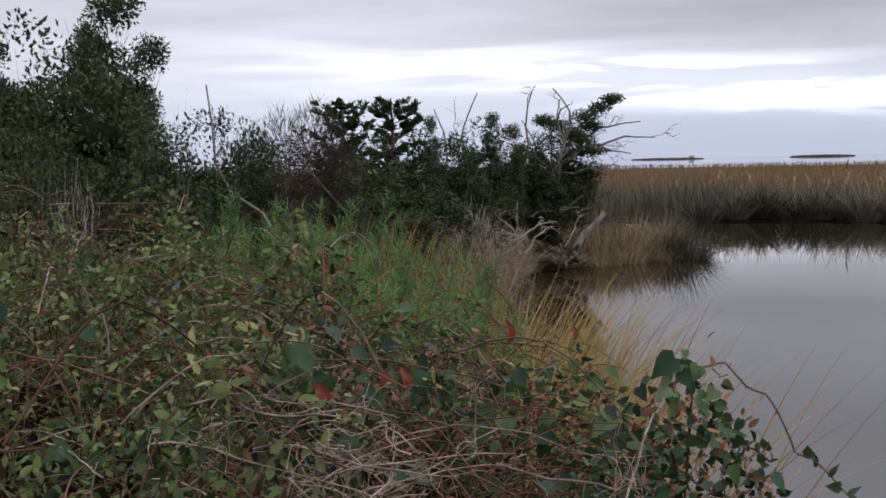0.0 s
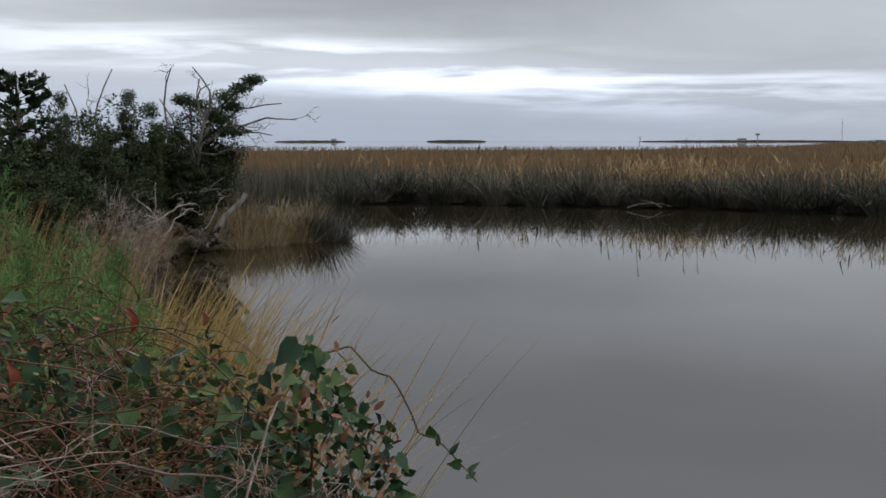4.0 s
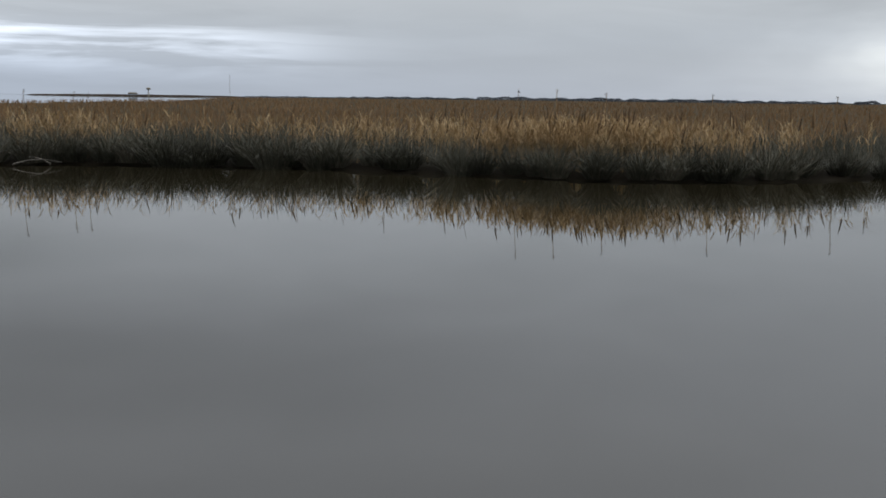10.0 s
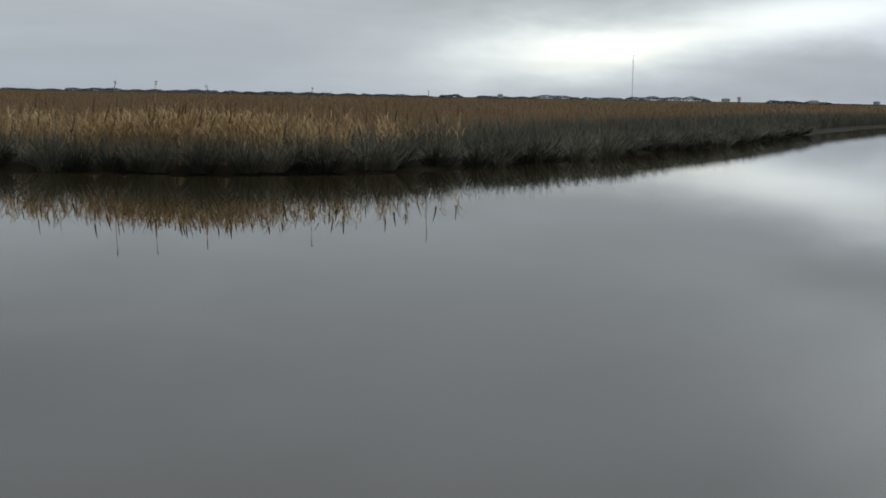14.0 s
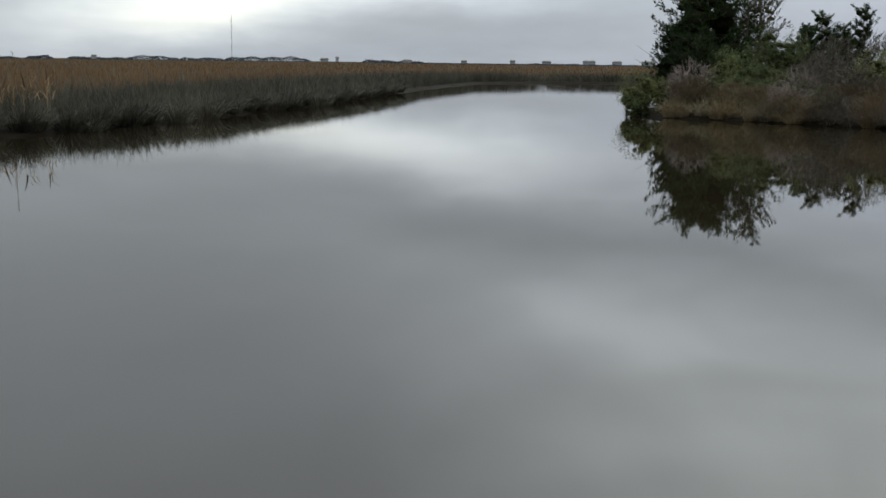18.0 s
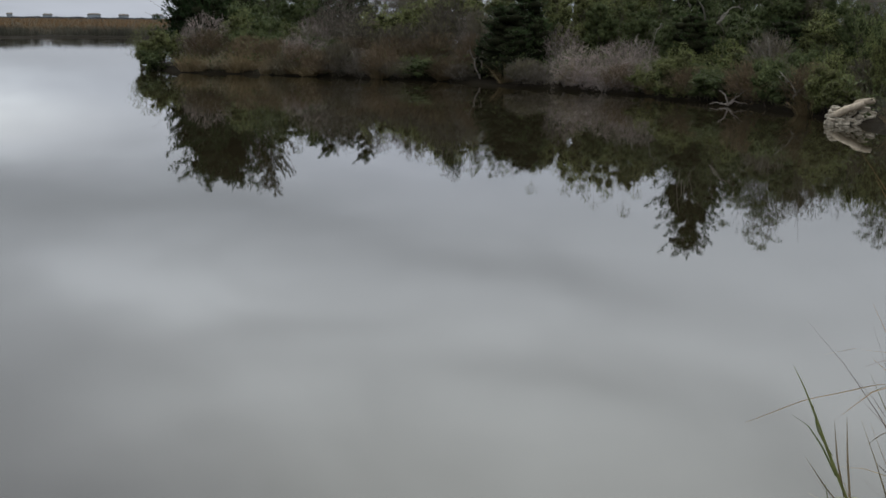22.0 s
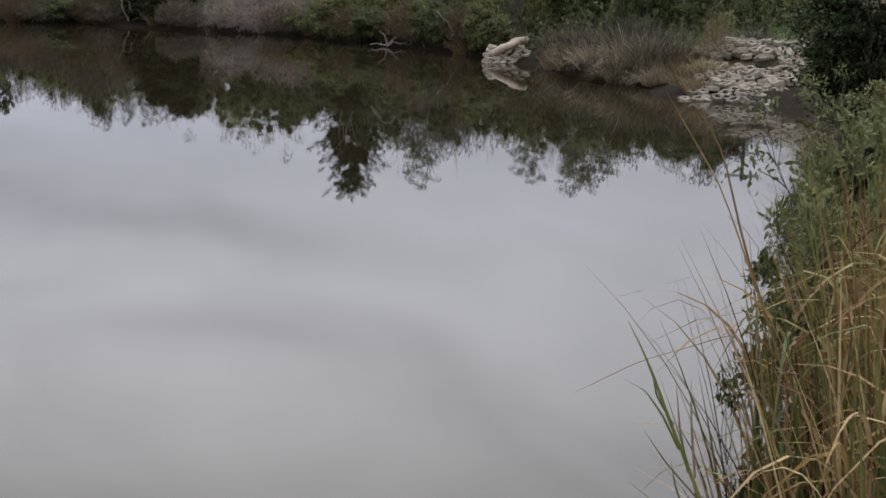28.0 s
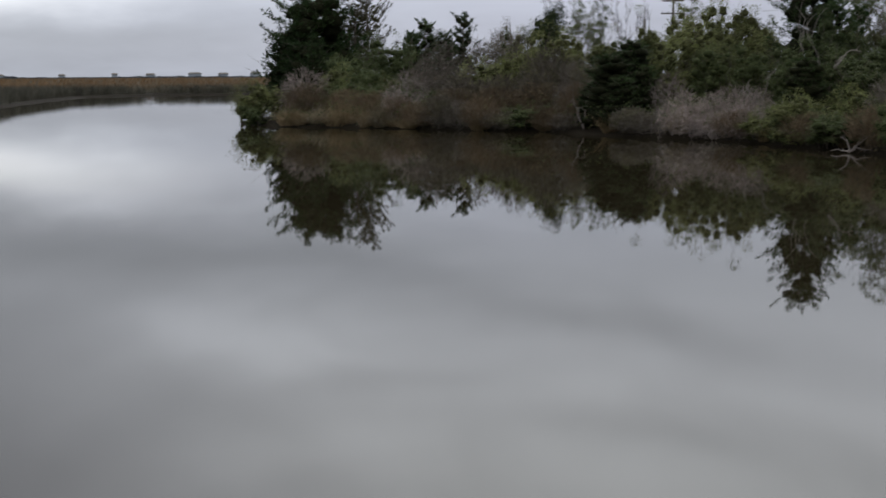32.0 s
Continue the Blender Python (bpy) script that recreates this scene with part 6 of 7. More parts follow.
def build_houses():
    # cream house: front faces the creek
    face = 228
    ob = thing("beach_house", "cream raised beach house with a grey hip roof", "house", at=(82.8, -72.6, 0.8))
    ob.rotation_euler = (0, 0, radians(face))
    part("wall", box(Geo(), -0.6, 0, 0, 4.3, 8, 7.35), SIDING, ob, "", False)
    part("wall", box(Geo(), -4.2, 2.2, 0, -0.6, 8, 7.35), SIDING, ob, "recessed porch wall", False)
    geo = Geo()
    hip_roof(geo, -4.2, 0, 4.3, 8, 7.35, 1.75)
    part("roof", geo, SHINGLE, ob, "grey shingle hip roof", False)
    geo = Geo()
    geo.add([(-3.2, 0.4, 7.6), (-0.9, 0.4, 7.6), (-2.05, 0.4, 8.7), (-3.2, 3, 7.6), (-0.9, 3, 7.6), (-2.05, 3, 8.7)], [(0, 1, 2)])
    geo.add([(-3.4, 0.3, 7.5), (-2.05, 0.3, 8.8), (-2.05, 3, 8.8), (-3.4, 3, 7.5), (-0.7, 0.3, 7.5), (-0.7, 3, 7.5)], [(0, 1, 2, 3), (1, 4, 5, 2)])
    part("gable", geo, TRIM, ob, "white triangular gable", False)
    part("bay", box(Geo(), 1.1, -0.5, 3.9, 3.2, 0, 5.4), SIDING, ob, "projecting bay with small roof", False)
    part("bay_roof", box(Geo(), 0.9, -0.7, 5.4, 3.4, 0, 5.6), SHINGLE, ob, "", False)
    part("porch_floor", box(Geo(), -4.3, 0, 3.6, -0.6, 2.2, 3.85), TRIM, ob, "", False)
    part("porch_rail", box(Geo(), -4.3, 0, 4.7, -0.6, 0.1, 4.8), TRIM, ob, "", False)
    for x in (-4.2, -2.4, -0.75):
        part("post", box(Geo(), x - 0.1, 0.02, 0, x + 0.1, 0.2, 7.35), TRIM, ob, "", False)
    for x, z, w, h in ((2.1, 6.3, 0.9, 1.2), (2.1, 4.6, 0.9, 0.9), (0.3, 6.0, 0.8, 1.3), (3.8, 6.2, 0.5, 1.1), (2.1, 2.4, 1.0, 1.2)):
        window(ob, x, z, w, h, -0.5 if (x, z) == (2.1, 4.6) else 0)
    for x, z in ((-3.4, 5.6), (-1.7, 5.6), (-2.5, 2.2)):
        window(ob, x, z, 0.9, 1.5, 2.2)
    ob = thing("beach_house", "pale house with white trim beside the cream house", "house", at=(82.0, -84.5, 0.8))
    ob.rotation_euler = (0, 0, radians(face))
    part("wall", box(Geo(), -4.0, 0, 0, 6, 9, 7.9), SIDING_BLUE, ob, "grey siding wall", False)
    geo = Geo()
    hip_roof(geo, -4.0, 0, 6, 9, 7.9, 2.2)
    part("roof", geo, SHINGLE, ob, "", False)
    part("balcony", box(Geo(), -4.4, -1.4, 6.1, 6, 0, 6.3), TRIM, ob, "white balcony deck", False)
    part("cornice", box(Geo(), -4.4, -0.5, 7.75, 6.4, 0, 7.95), TRIM, ob, "", False)
    for x in (-3.0, -0.6, 2):
        window(ob, x, 7.0, 0.9, 1.2, 0)
        window(ob, x, 4.4, 0.9, 1.4, 0)
    ob = thing("shed", "small grey blue house roof behind the shrubs", "house", at=(80.9, -59.4, 0.8))
    ob.rotation_euler = (0, 0, radians(233))
    part("wall", box(Geo(), -2.0, 0, 0, 1.6, 5, 3.5), SIDING_BLUE, ob, "", False)
    geo = Geo()
    hip_roof(geo, -2.0, 0, 1.6, 5, 3.5, 0.7, 0.4)
    part("roof", geo, SHINGLE, ob, "", False)
    # utility pole with two crossarms
    ob = thing("utility_pole", "grey wooden utility pole with two crossarms", "pole", at=(157.6, -64.8, 0.4))
    ob.rotation_euler = (0, 0, radians(247))
    geo = Geo()
    tube(geo, [(0, 0, 0), (0, 0, 6), (0, 0, 11.9)], [0.2, 0.18, 0.15], 8)
    part("pole", geo, BARK, ob)
    for z, w in ((11.5, 1.5), (9.8, 1.6)):
        arm = part("crossarm", box(Geo(), -w, -0.2, z, w, -0.05, z + 0.18), BARK, ob, "", False)
        for x in (-w * 0.9, -w * 0.4, w * 0.4, w * 0.9):
            geo = Geo()
            tube(geo, [(x, -0.12, z + 0.18), (x, -0.12, z + 0.4)], [0.07, 0.04], 6)
            part("insulator", geo, WIRE, arm)
    near_pole = thing("utility_pole", "wooden utility pole with two crossarms behind the lawn", "pole", at=(51.6, -54.7, float(ground_z(51.6, -54.7))))
    near_pole.rotation_euler = (0, 0, radians(223))
    geo = Geo()
    tube(geo, [(0, 0, -0.3), (0, 0, 4.5), (0, 0, 10.1 - near_pole.location.z)], [0.15, 0.13, 0.1], 8)
    part("pole", geo, BARK, near_pole)
    for z, w in ((9.7, 1.05), (8.3, 0.95)):
        z -= near_pole.location.z
        arm = part("crossarm", box(Geo(), -w, -0.16, z, w, -0.05, z + 0.12), BARK, near_pole, "", False)
        for x in (-w * 0.9, w * 0.9):
            geo = Geo()
            tube(geo, [(x, -0.1, z + 0.12), (x, -0.1, z + 0.3)], [0.05, 0.03], 6)
            part("insulator", geo, WIRE, arm)
    for off, z0, z1 in ((1.3, 12.1, 11.6), (-1.3, 12.1, 11.9), (0, 10.3, 10.6)):
        geo = Geo()
        s = np.linspace(0, 1, 14)[:, None]
        tube(geo, np.array([[157.6, -64.8 + off, z0]]) * (1 - s) + np.array([[70.0, -100.0 + off, z1]]) * s - np.array([[0, 0, 3.2]]) * s * (1 - s), 0.013, 4)
        ob = part("power_line", geo, WIRE)
        tagged(ob, "thin sagging overhead power line", "cable", "power lines")
    # low houses and pines along the horizon
    rng = np.random.default_rng(77)
    for az, w0, h0 in ((77.7, 22, 7), (78.3, 8, 11), (81.6, 26, 6), (84.3, 16, 6), (86.6, 14, 8), (88.2, 24, 7), (90.2, 34, 9), (91.5, 26, 8), (67.2, 14, 8), (93.0, 30, 9), (31.0, 24, 5), (11.8, 14, 4)):
        w, h = w0 * 0.4, 1.5 + (h0 - 2) * 0.45
        c = polar(az, 1330, 0.3)
        ob = thing("far_house", "pale low house on the horizon", "house", "houses on the horizon", at=tuple(c))
        ob.rotation_euler = (0, 0, radians(-az))
        part("wall", box(Geo(), -w / 2, 0, 1.2, w / 2, 10, h), SIDING_BLUE, ob, "", False)
        geo = Geo()
        hip_roof(geo, -w / 2, 0, w / 2, 10, h, 1.3, 0.6, 0.7)
        part("roof", geo, SHINGLE, ob, "", False)
        for x in (-w * 0.35, 0, w * 0.35):
            part("post", box(Geo(), x - 0.4, 1, -0.5, x + 0.4, 2, 1.2), BARK, ob, "", False)


build_houses()


# ---------------------------------------------------------------- undergrowth and stones on the wooded bank
def build_undergrowth():
    rng = np.random.default_rng(21)
    for name, mat, label, m, size, top in (("undergrowth", MYRTLE, "dark low undergrowth beneath the shrubs", 24000, 0.12, 1.1), ("bank_brush", HAZE_DARK, "dull brown low brush along the wooded bank", 20000, 0.09, 0.9)):
        geo = Geo()
        x, y = rng.uniform(20, 60, m * 3), rng.uniform(-32, -2, m * 3)
        d = edge_distance(x, y)
        ok = (d > 0.12) & (d < 13) & ~across(x, y) & (rng.random(m * 3) < np.exp(-d / 6)) & ((x > 22.5) | (y < -19))
        x, y = x[ok][:m], y[ok][:m]
        k = len(x)
        lump = 0.45 + 0.55 * (0.5 + 0.5 * np.sin(x * 1.9 + 2) * np.sin(y * 2.3))
        z = ground_z(x, y) + top * lump * rng.random(k) ** 0.7
        s = size * rng.uniform(0.6, 1.3, k)
        leaves(geo, np.stack([x, y, z], -1), rng.normal(size=(k, 3)) + [0, 0, 0.5], s, s * 0.5, rng)
        tagged(part(name, geo, mat), label, "undergrowth", "", "stuff")
    # short green lawn behind the stones
    geo = Geo()
    m = 14000
    x, y = rng.uniform(12, 30, m), rng.uniform(-42, -16.5, m)
    ok = (edge_distance(x, y) > 1.5) & ~across(x, y)
    x, y = x[ok], y[ok]
    k = len(x)
    blades(geo, np.stack([x, y, ground_z(x, y)], -1), rng.uniform(0.08, 0.3, k), 0.03, rng.uniform(0, 6.28, k), rng.uniform(0, 0.4, k), 0.2, 2, 0.1, rng)
    tagged(part("lawn_grass", geo, FENNEL), "short green grass behind the bank", "grass", "", "stuff")


def block_mesh(seed, mat, hole):
    """A worn concrete block about 0.27 m long, some with an open core."""
    rng = np.random.default_rng(seed)
    m = 8
    a = np.linspace(0, 2 * math.pi, m, endpoint=False) + 0.39
    sq = 1 / np.maximum(np.abs(np.cos(a)), np.abs(np.sin(a)))
    outer = np.stack([np.cos(a) * sq * 0.125, np.sin(a) * sq * 0.085], -1) * rng.uniform(0.82, 1.08, (m, 1))
    inner = np.stack([np.cos(a) * 0.058, np.sin(a) * 0.04], -1) * rng.uniform(0.85, 1.15, (m, 1)) * (1 if hole else 0.3)
    t = rng.uniform(0.035, 0.045)
    top = t + rng.normal(size=m) * 0.006
    v = np.concatenate([np.column_stack([outer, np.full(m, -t)]), np.column_stack([outer, top - 0.012]), np.column_stack([outer * 0.88, top]), np.column_stack([inner, top]), np.column_stack([inner * 0.9, np.full(m, -t if hole else t * 0.9)])])
    k = np.arange(m)
    n = (k + 1) % m
    geo = Geo()
    geo.add(v, np.concatenate([np.stack([k + r * m, n + r * m, n + (r + 1) * m, k + (r + 1) * m], -1) for r in range(4)]))
    return geo.mesh("block", mat, False)


def build_stones():
    rng = np.random.default_rng(31)
    kinds = [block_mesh(k, STONE if k < 6 else WET_STONE, k % 3 != 2) for k in range(8)]
    wall = thing("block_revetment", "sloping revetment of jumbled pale concrete blocks at the water edge", "revetment", at=(15.2, -15.3, 0))
    wall.rotation_euler = (0, 0, radians(210))
    geo = Geo()
    u, w = np.meshgrid(np.linspace(-2.6, 2.6, 44), np.linspace(-0.3, 5.5, 40))
    high = np.minimum(0.29 * w, 0.95) * np.clip((5.5 - w) / 1.8, 0, 1)
    zz = high * np.exp(-np.clip(np.abs(u) - 1.15, 0, 9) ** 2 / 0.25) - 0.07 + 0.02 * rng.normal(size=u.shape) + 0.03 * np.sin(u * 5 + w * 4)
    i = (np.arange(39)[:, None] * 44 + np.arange(43)[None]).ravel()
    geo.add(np.stack([u, w, zz], -1), np.stack([i, i + 1, i + 45, i + 44], -1))
    part("earth_bank", geo, SOIL, wall, "dark earth between the blocks")
    for row in range(19):
        w = -0.05 + row * 0.172
        for col in range(8):
            x = -0.88 + col * 0.215 + (row % 2) * 0.1 + rng.normal() * 0.035
            bare = math.exp(-((x + 0.1) / 0.55) ** 2 - ((w - 1.75) / 0.4) ** 2)
            if rng.random() < 0.1 + 0.9 * bare:
                continue
            ob = part("block", kinds[rng.integers(0, 6) if row > 1 else rng.integers(4, 8)], None, wall)
            ob.location = (x, w + rng.normal() * 0.04, 0.29 * w + 0.01 + abs(rng.normal()) * 0.035)
            ob.rotation_euler = (0.27 + rng.normal() * 0.2, rng.normal() * 0.2, rng.normal() * 0.5)
            k = rng.uniform(0.8, 1.15)
            ob.scale = (k, k, rng.uniform(0.8, 1.3) * k)
    for x, y, z, r, key in ((16.2, -15.3, 0.1, 0.5, "russet0"), (16.6, -16.0, 0.35, 0.6, "russet1"), (17.2, -17.0, 0.6, 0.7, "pale0"), (16.6, -18.9, 0.9, 0.5, "russet2"), (17.5, -18.0, 0.8, 0.7, "rush1")):
        plant(key, x, y, z + 0.55, r, x * 90, z=z)
    tuft = plant("rush3", 16.1, -16.9, 0.72, 0.32, 10, z=0.45)
    tagged(tuft, "low green weeds growing between the blocks")
    chalk = [block_mesh(10 + k, CHALK, k != 2) for k in range(3)]
    pile = thing("block_pile", "small pile of pale broken blocks at the water edge", "block pile", at=(24.0, -16.75, 0))
    pile.rotation_euler = (0, 0, radians(235))
    for row in range(5):
        for col in range(6 - row // 2):
            ob = part("block", chalk[rng.integers(0, 3)], None, pile)
            ob.location = (-0.48 + row * 0.04 + col * 0.2 + rng.normal() * 0.03, -0.1 + row * 0.08 + rng.normal() * 0.03, 0.03 + row * 0.085)
            ob.rotation_euler = (0.35 + rng.normal() * 0.25, rng.normal() * 0.2, rng.normal() * 0.4)
            ob.scale = (rng.uniform(0.85, 1.15),) * 3
    s = np.array([0, 0.012, 0.06, 0.3, 0.5, 0.7, 0.9, 0.985, 1.0])[:, None]
    for a, b, r0 in (((24.16, -16.42, 0.2), (23.86, -16.98, 0.54), 0.085), ((23.98, -16.8, 0.46), (23.78, -17.2, 0.6), 0.08)):
        ob = thing("bleached_log", "short smooth bleached log lying on the block pile", "log", at=a)
        geo = Geo()
        line = (np.array(b) - np.array(a)) * s + 0.015 * np.sin(s * 5) * np.array([[1, 0, 1]])
        tube(geo, line, np.array([0.02, 0.6, 0.95, 1.05, 1.0, 1.04, 0.98, 0.85, 0.05]) * r0, 12)
        part("log", geo, LOG, ob)
    # driftwood against the far bank
    s = np.linspace(0, 1, 8)[:, None]
    for x, y, label, tip in ((16.6, 34.6, "dark driftwood branch lying at the far bank", (1.2, -0.75, 0.05)), (17.6, 34.2, "bent driftwood stick at the far bank", (-0.6, 0.2, 0.22)), (14.5, 36.6, "short white forked stick at the far bank", (0.12, -0.3, 0.45))):
        ob = thing("driftwood_branch", label, "driftwood", at=(x, y, 0.06))
        geo = Geo()
        line = np.array([tip]) * s + np.array([[0, 0, 0.1]]) * np.sin(s * 3.14) * abs(tip[0])
        tube(geo, line, np.linspace(0.03, 0.012, 8), 6)
        part("branch", geo, SNAG, ob)


build_undergrowth()
build_stones()


# ---------------------------------------------------------------- thicket close by on the left
EYE = np.array([-0.15, -0.08])


def mat_top(az, d):
    """Height of the vine mat at a bearing (degrees) and distance from the path's start."""
    slope = np.interp(az, [-22, -12, 0, 10, 18], [0.135, 0.11, 0.09, 0.07, 0.05])
    z = 1.47 + slope * (d - 2.2) + lumps(d * np.sin(np.radians(az)), d * np.cos(np.radians(az)))
    return z - 0.22 * np.clip(az - 11, 0, 10) / 6 - 0.25 * np.clip(d - mat_reach(az) + 0.5, 0, 2)


LUMPS = [(np.random.default_rng(8 + k).uniform(-1, 1, 2) * 9.5, k * 1.7) for k in range(7)]


def lumps(x, y):
    """Humps and hollows of the mat."""
    return 0.07 * sum(np.sin(f[0] * x + f[1] * y + p) for f, p in LUMPS)


def mat_reach(az):
    return np.interp(az, [-24, -13, -6, 2, 9, 14, 19], [6.6, 6.2, 4.9, 4.1, 3.3, 2.9, 2.3])


def mat_points(rng, n, a0, a1, d0=2.05, d1=9.0, thick=0.3, clump=0.0):
    az = rng.uniform(a0, a1, n * 6)
    d = np.sqrt(rng.uniform(d0**2, 6.6**2, n * 6))
    a = np.radians(az)
    x, y = EYE[0] + d * np.sin(a), EYE[1] + d * np.cos(a)
    patch = np.sin(x * 7.1 + 2.3 * np.sin(y * 4.3)) * np.sin(y * 6.3 + 1.9 * np.sin(x * 5.1 + 1)) + 0.4 * np.sin(x * 17 + y * 13)
    ok = (d < np.minimum(mat_reach(az), d1)) & (rng.random(n * 6) < np.clip(2.6 / d, 0.2, 1)) & (patch > rng.normal(size=n * 6) * 0.35 + clump)
    az, d, x, y, patch = az[ok][:n], d[ok][:n], x[ok][:n], y[ok][:n], patch[ok][:n]
    z = mat_top(az, d) + 0.05 * patch - rng.exponential(thick, len(az)) * 0.5 + rng.normal(size=len(az)) * 0.04
    return np.stack([x, y, np.maximum(z, 0.75)], -1)


def build_thicket():
    rng = np.random.default_rng(41)
    mat = thing("vine_thicket", "tangled thicket of green brier and honeysuckle vines with dead stems", "vines")
    # near-black sheet under the leaves, the shade of the gaps put into its colour
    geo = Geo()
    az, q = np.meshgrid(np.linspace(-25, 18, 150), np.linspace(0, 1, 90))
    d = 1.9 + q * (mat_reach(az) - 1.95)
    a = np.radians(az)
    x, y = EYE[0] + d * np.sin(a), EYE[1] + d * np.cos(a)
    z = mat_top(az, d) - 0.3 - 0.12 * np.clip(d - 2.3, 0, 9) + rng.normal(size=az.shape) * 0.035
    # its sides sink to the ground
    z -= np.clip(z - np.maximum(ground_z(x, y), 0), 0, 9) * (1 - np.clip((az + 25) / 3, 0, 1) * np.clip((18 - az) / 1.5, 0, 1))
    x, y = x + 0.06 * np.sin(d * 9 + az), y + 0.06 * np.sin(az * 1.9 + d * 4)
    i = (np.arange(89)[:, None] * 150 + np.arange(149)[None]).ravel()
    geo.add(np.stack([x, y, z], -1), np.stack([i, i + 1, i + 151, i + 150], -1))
    tagged(part("leaf_litter", geo, MAT_SHADE, mat, "near-black sheet painted as shade under the vine leaves"), kind="stuff")
    geo = Geo()
    p = mat_points(rng, 3400, -10, 19, thick=0.6, clump=0.0)
    s = 0.018 + 0.03 * rng.random(len(p)) ** 2
    leaves(geo, p, rng.normal(size=p.shape) + [0.2, -0.6, -0.35], s, s * 0.8, rng, "heart", 0.7)
    p = mat_points(rng, 1500, 5, 19, thick=0.7, clump=-0.5)
    s = 0.018 + 0.026 * rng.random(len(p)) ** 2
    leaves(geo, p, rng.normal(size=p.shape) + [0.2, -0.6, -0.35], s, s * 0.8, rng, "heart", 0.7)
    # large leaves on top of the mat
    for count, a0, a1, d1 in ((380, -9, 11, 3.4), (90, -22, -8, 4.0), (240, 4, 13, 2.9)):
        p = mat_points(rng, count, a0, a1, d1=d1, thick=0.1, clump=-0.3) + np.array([0, 0, 0.03])
        s = rng.uniform(0.034, 0.068, len(p)) * (0.7 if a0 > 0 else 1.0)
        leaves(geo, p, rng.normal(size=p.shape) * [1, 0.6, 0.6] + [0.1, -0.5, -0.4], s, s * rng.uniform(0.6, 0.95, len(p)), rng, "heart", normal=rng.normal(size=p.shape) * 0.55 + [0, -0.75, 0.6])
    tagged(part("brier_foliage", geo, BRIER, mat, "glossy heart shaped green leaves"), kind="stuff")
    geo = Geo()
    for count, a0, a1, clump in ((23000, -24, -7, 0.1), (6500, -9, 8, 0.15)):
        p = mat_points(rng, count, a0, a1, thick=0.55, clump=clump)
        s = rng.uniform(0.016, 0.042, len(p))
        leaves(geo, p, rng.normal(size=p.shape) + [0, -0.4, 0.2], s, s * 0.52, rng, "oval", 0.7)
    tagged(part("honeysuckle_foliage", geo, SMALL_LEAF, mat, "small pale green oval leaves"), kind="stuff")
    geo = Geo()
    p = mat_points(rng, 6800, -11, 17, thick=0.5, clump=-0.6)
    s = rng.uniform(0.012, 0.038, len(p))
    leaves(geo, p, rng.normal(size=p.shape), s, s * 0.45, rng, "oval", 0.3)
    tagged(part("dead_foliage", geo, WITHERED, mat, "brown withered leaves"), kind="stuff")
    for name, mat_, label, count, r0, r1 in (("old_stem", WITHERED, "brown dead vine stems", 1500, 0.001, 0.0024), ("green_stem", VINE, "thin twining green and brown stems", 260, 0.0012, 0.003), ("pale_stem", DRY_TWIG, "pale arching dry vine stems", 170, 0.0016, 0.0034)):
        geo = Geo()
        for q in mat_points(rng, count, -24, 10, thick=0.22 if name != "old_stem" else 0.35, clump=-1.0):
            L = rng.uniform(0.14, 0.5)
            a = rng.uniform(0, 6.28) if q[0] < 0.0 else rng.uniform(3.6, 5.8)
            t = np.linspace(0, 1, 8)[:, None]
            line = q + np.array([[math.sin(a), math.cos(a), 0]]) * L * t + np.array([[0, 0, 1]]) * (rng.uniform(0.02, 0.4) * np.sin(t * 3.14) * L - 0.1 * t) + np.cumsum(np.cumsum(rng.normal(size=(8, 3)), 0), 0) * 0.006
            tube(geo, line, rng.uniform(r0, r1), 3)
        tagged(part(name, geo, mat_, mat, label), kind="stuff")
    geo = Geo()
    for k in range(520):
        az = float(np.clip(rng.normal() * 4.4 + 1.2, -9, 8)) if k < 480 else rng.uniform(-14, 8)
        d = rng.uniform(2.03, 2.17) if k < 480 else rng.uniform(2.4, 3.6)
        a = math.radians(az)
        q = np.array([EYE[0] + d * math.sin(a), EYE[1] + d * math.cos(a), mat_top(az, d) - 0.005 + rng.normal() * 0.03])
        w = unit(rng.normal(size=3) * np.array([1, 0.5, 0.25]))
        out = []
        grow(rng, geo, q - w * 0.12, w, rng.uniform(0.14, 0.3), rng.uniform(0.0012, 0.0028), 2, out, 0.5, -0.03, (1, 3), 0.8, 0.6, 4, 0.001)
    # long sweeping dead canes lying over the front of the mat
    for k in range(170):
        az, d = float(np.clip(rng.normal() * 4.4 + 0.8, -9, 7.5)), rng.uniform(2.02, 2.15)
        a = math.radians(az)
        q = np.array([EYE[0] + d * math.sin(a), EYE[1] + d * math.cos(a), mat_top(az, d) + rng.uniform(-0.09, 0.01)])
        way = rng.normal() * 0.5 + (1.2 if rng.random() < 0.6 else -1.5)
        L = rng.uniform(0.16, 0.46)
        t = np.linspace(-0.5, 0.5, 12)[:, None]
        line = q + np.array([[math.sin(way), 0.35 * math.cos(way), rng.normal() * 0.18]]) * L * t + np.array([[0, 0, 1]]) * (rng.uniform(0.02, 0.16) * L * (1 - 4 * t**2)) + np.cumsum(np.cumsum(rng.normal(size=(12, 3)), 0), 0) * 0.0042
        tube(geo, line, np.linspace(rng.uniform(0.0018, 0.003), 0.001, 12), 4)
    tagged(part("dry_twig", geo, DRY_TWIG, mat, "pale dry tangled twigs"), kind="stuff")
    # canes that carry the mat
    geo = Geo()
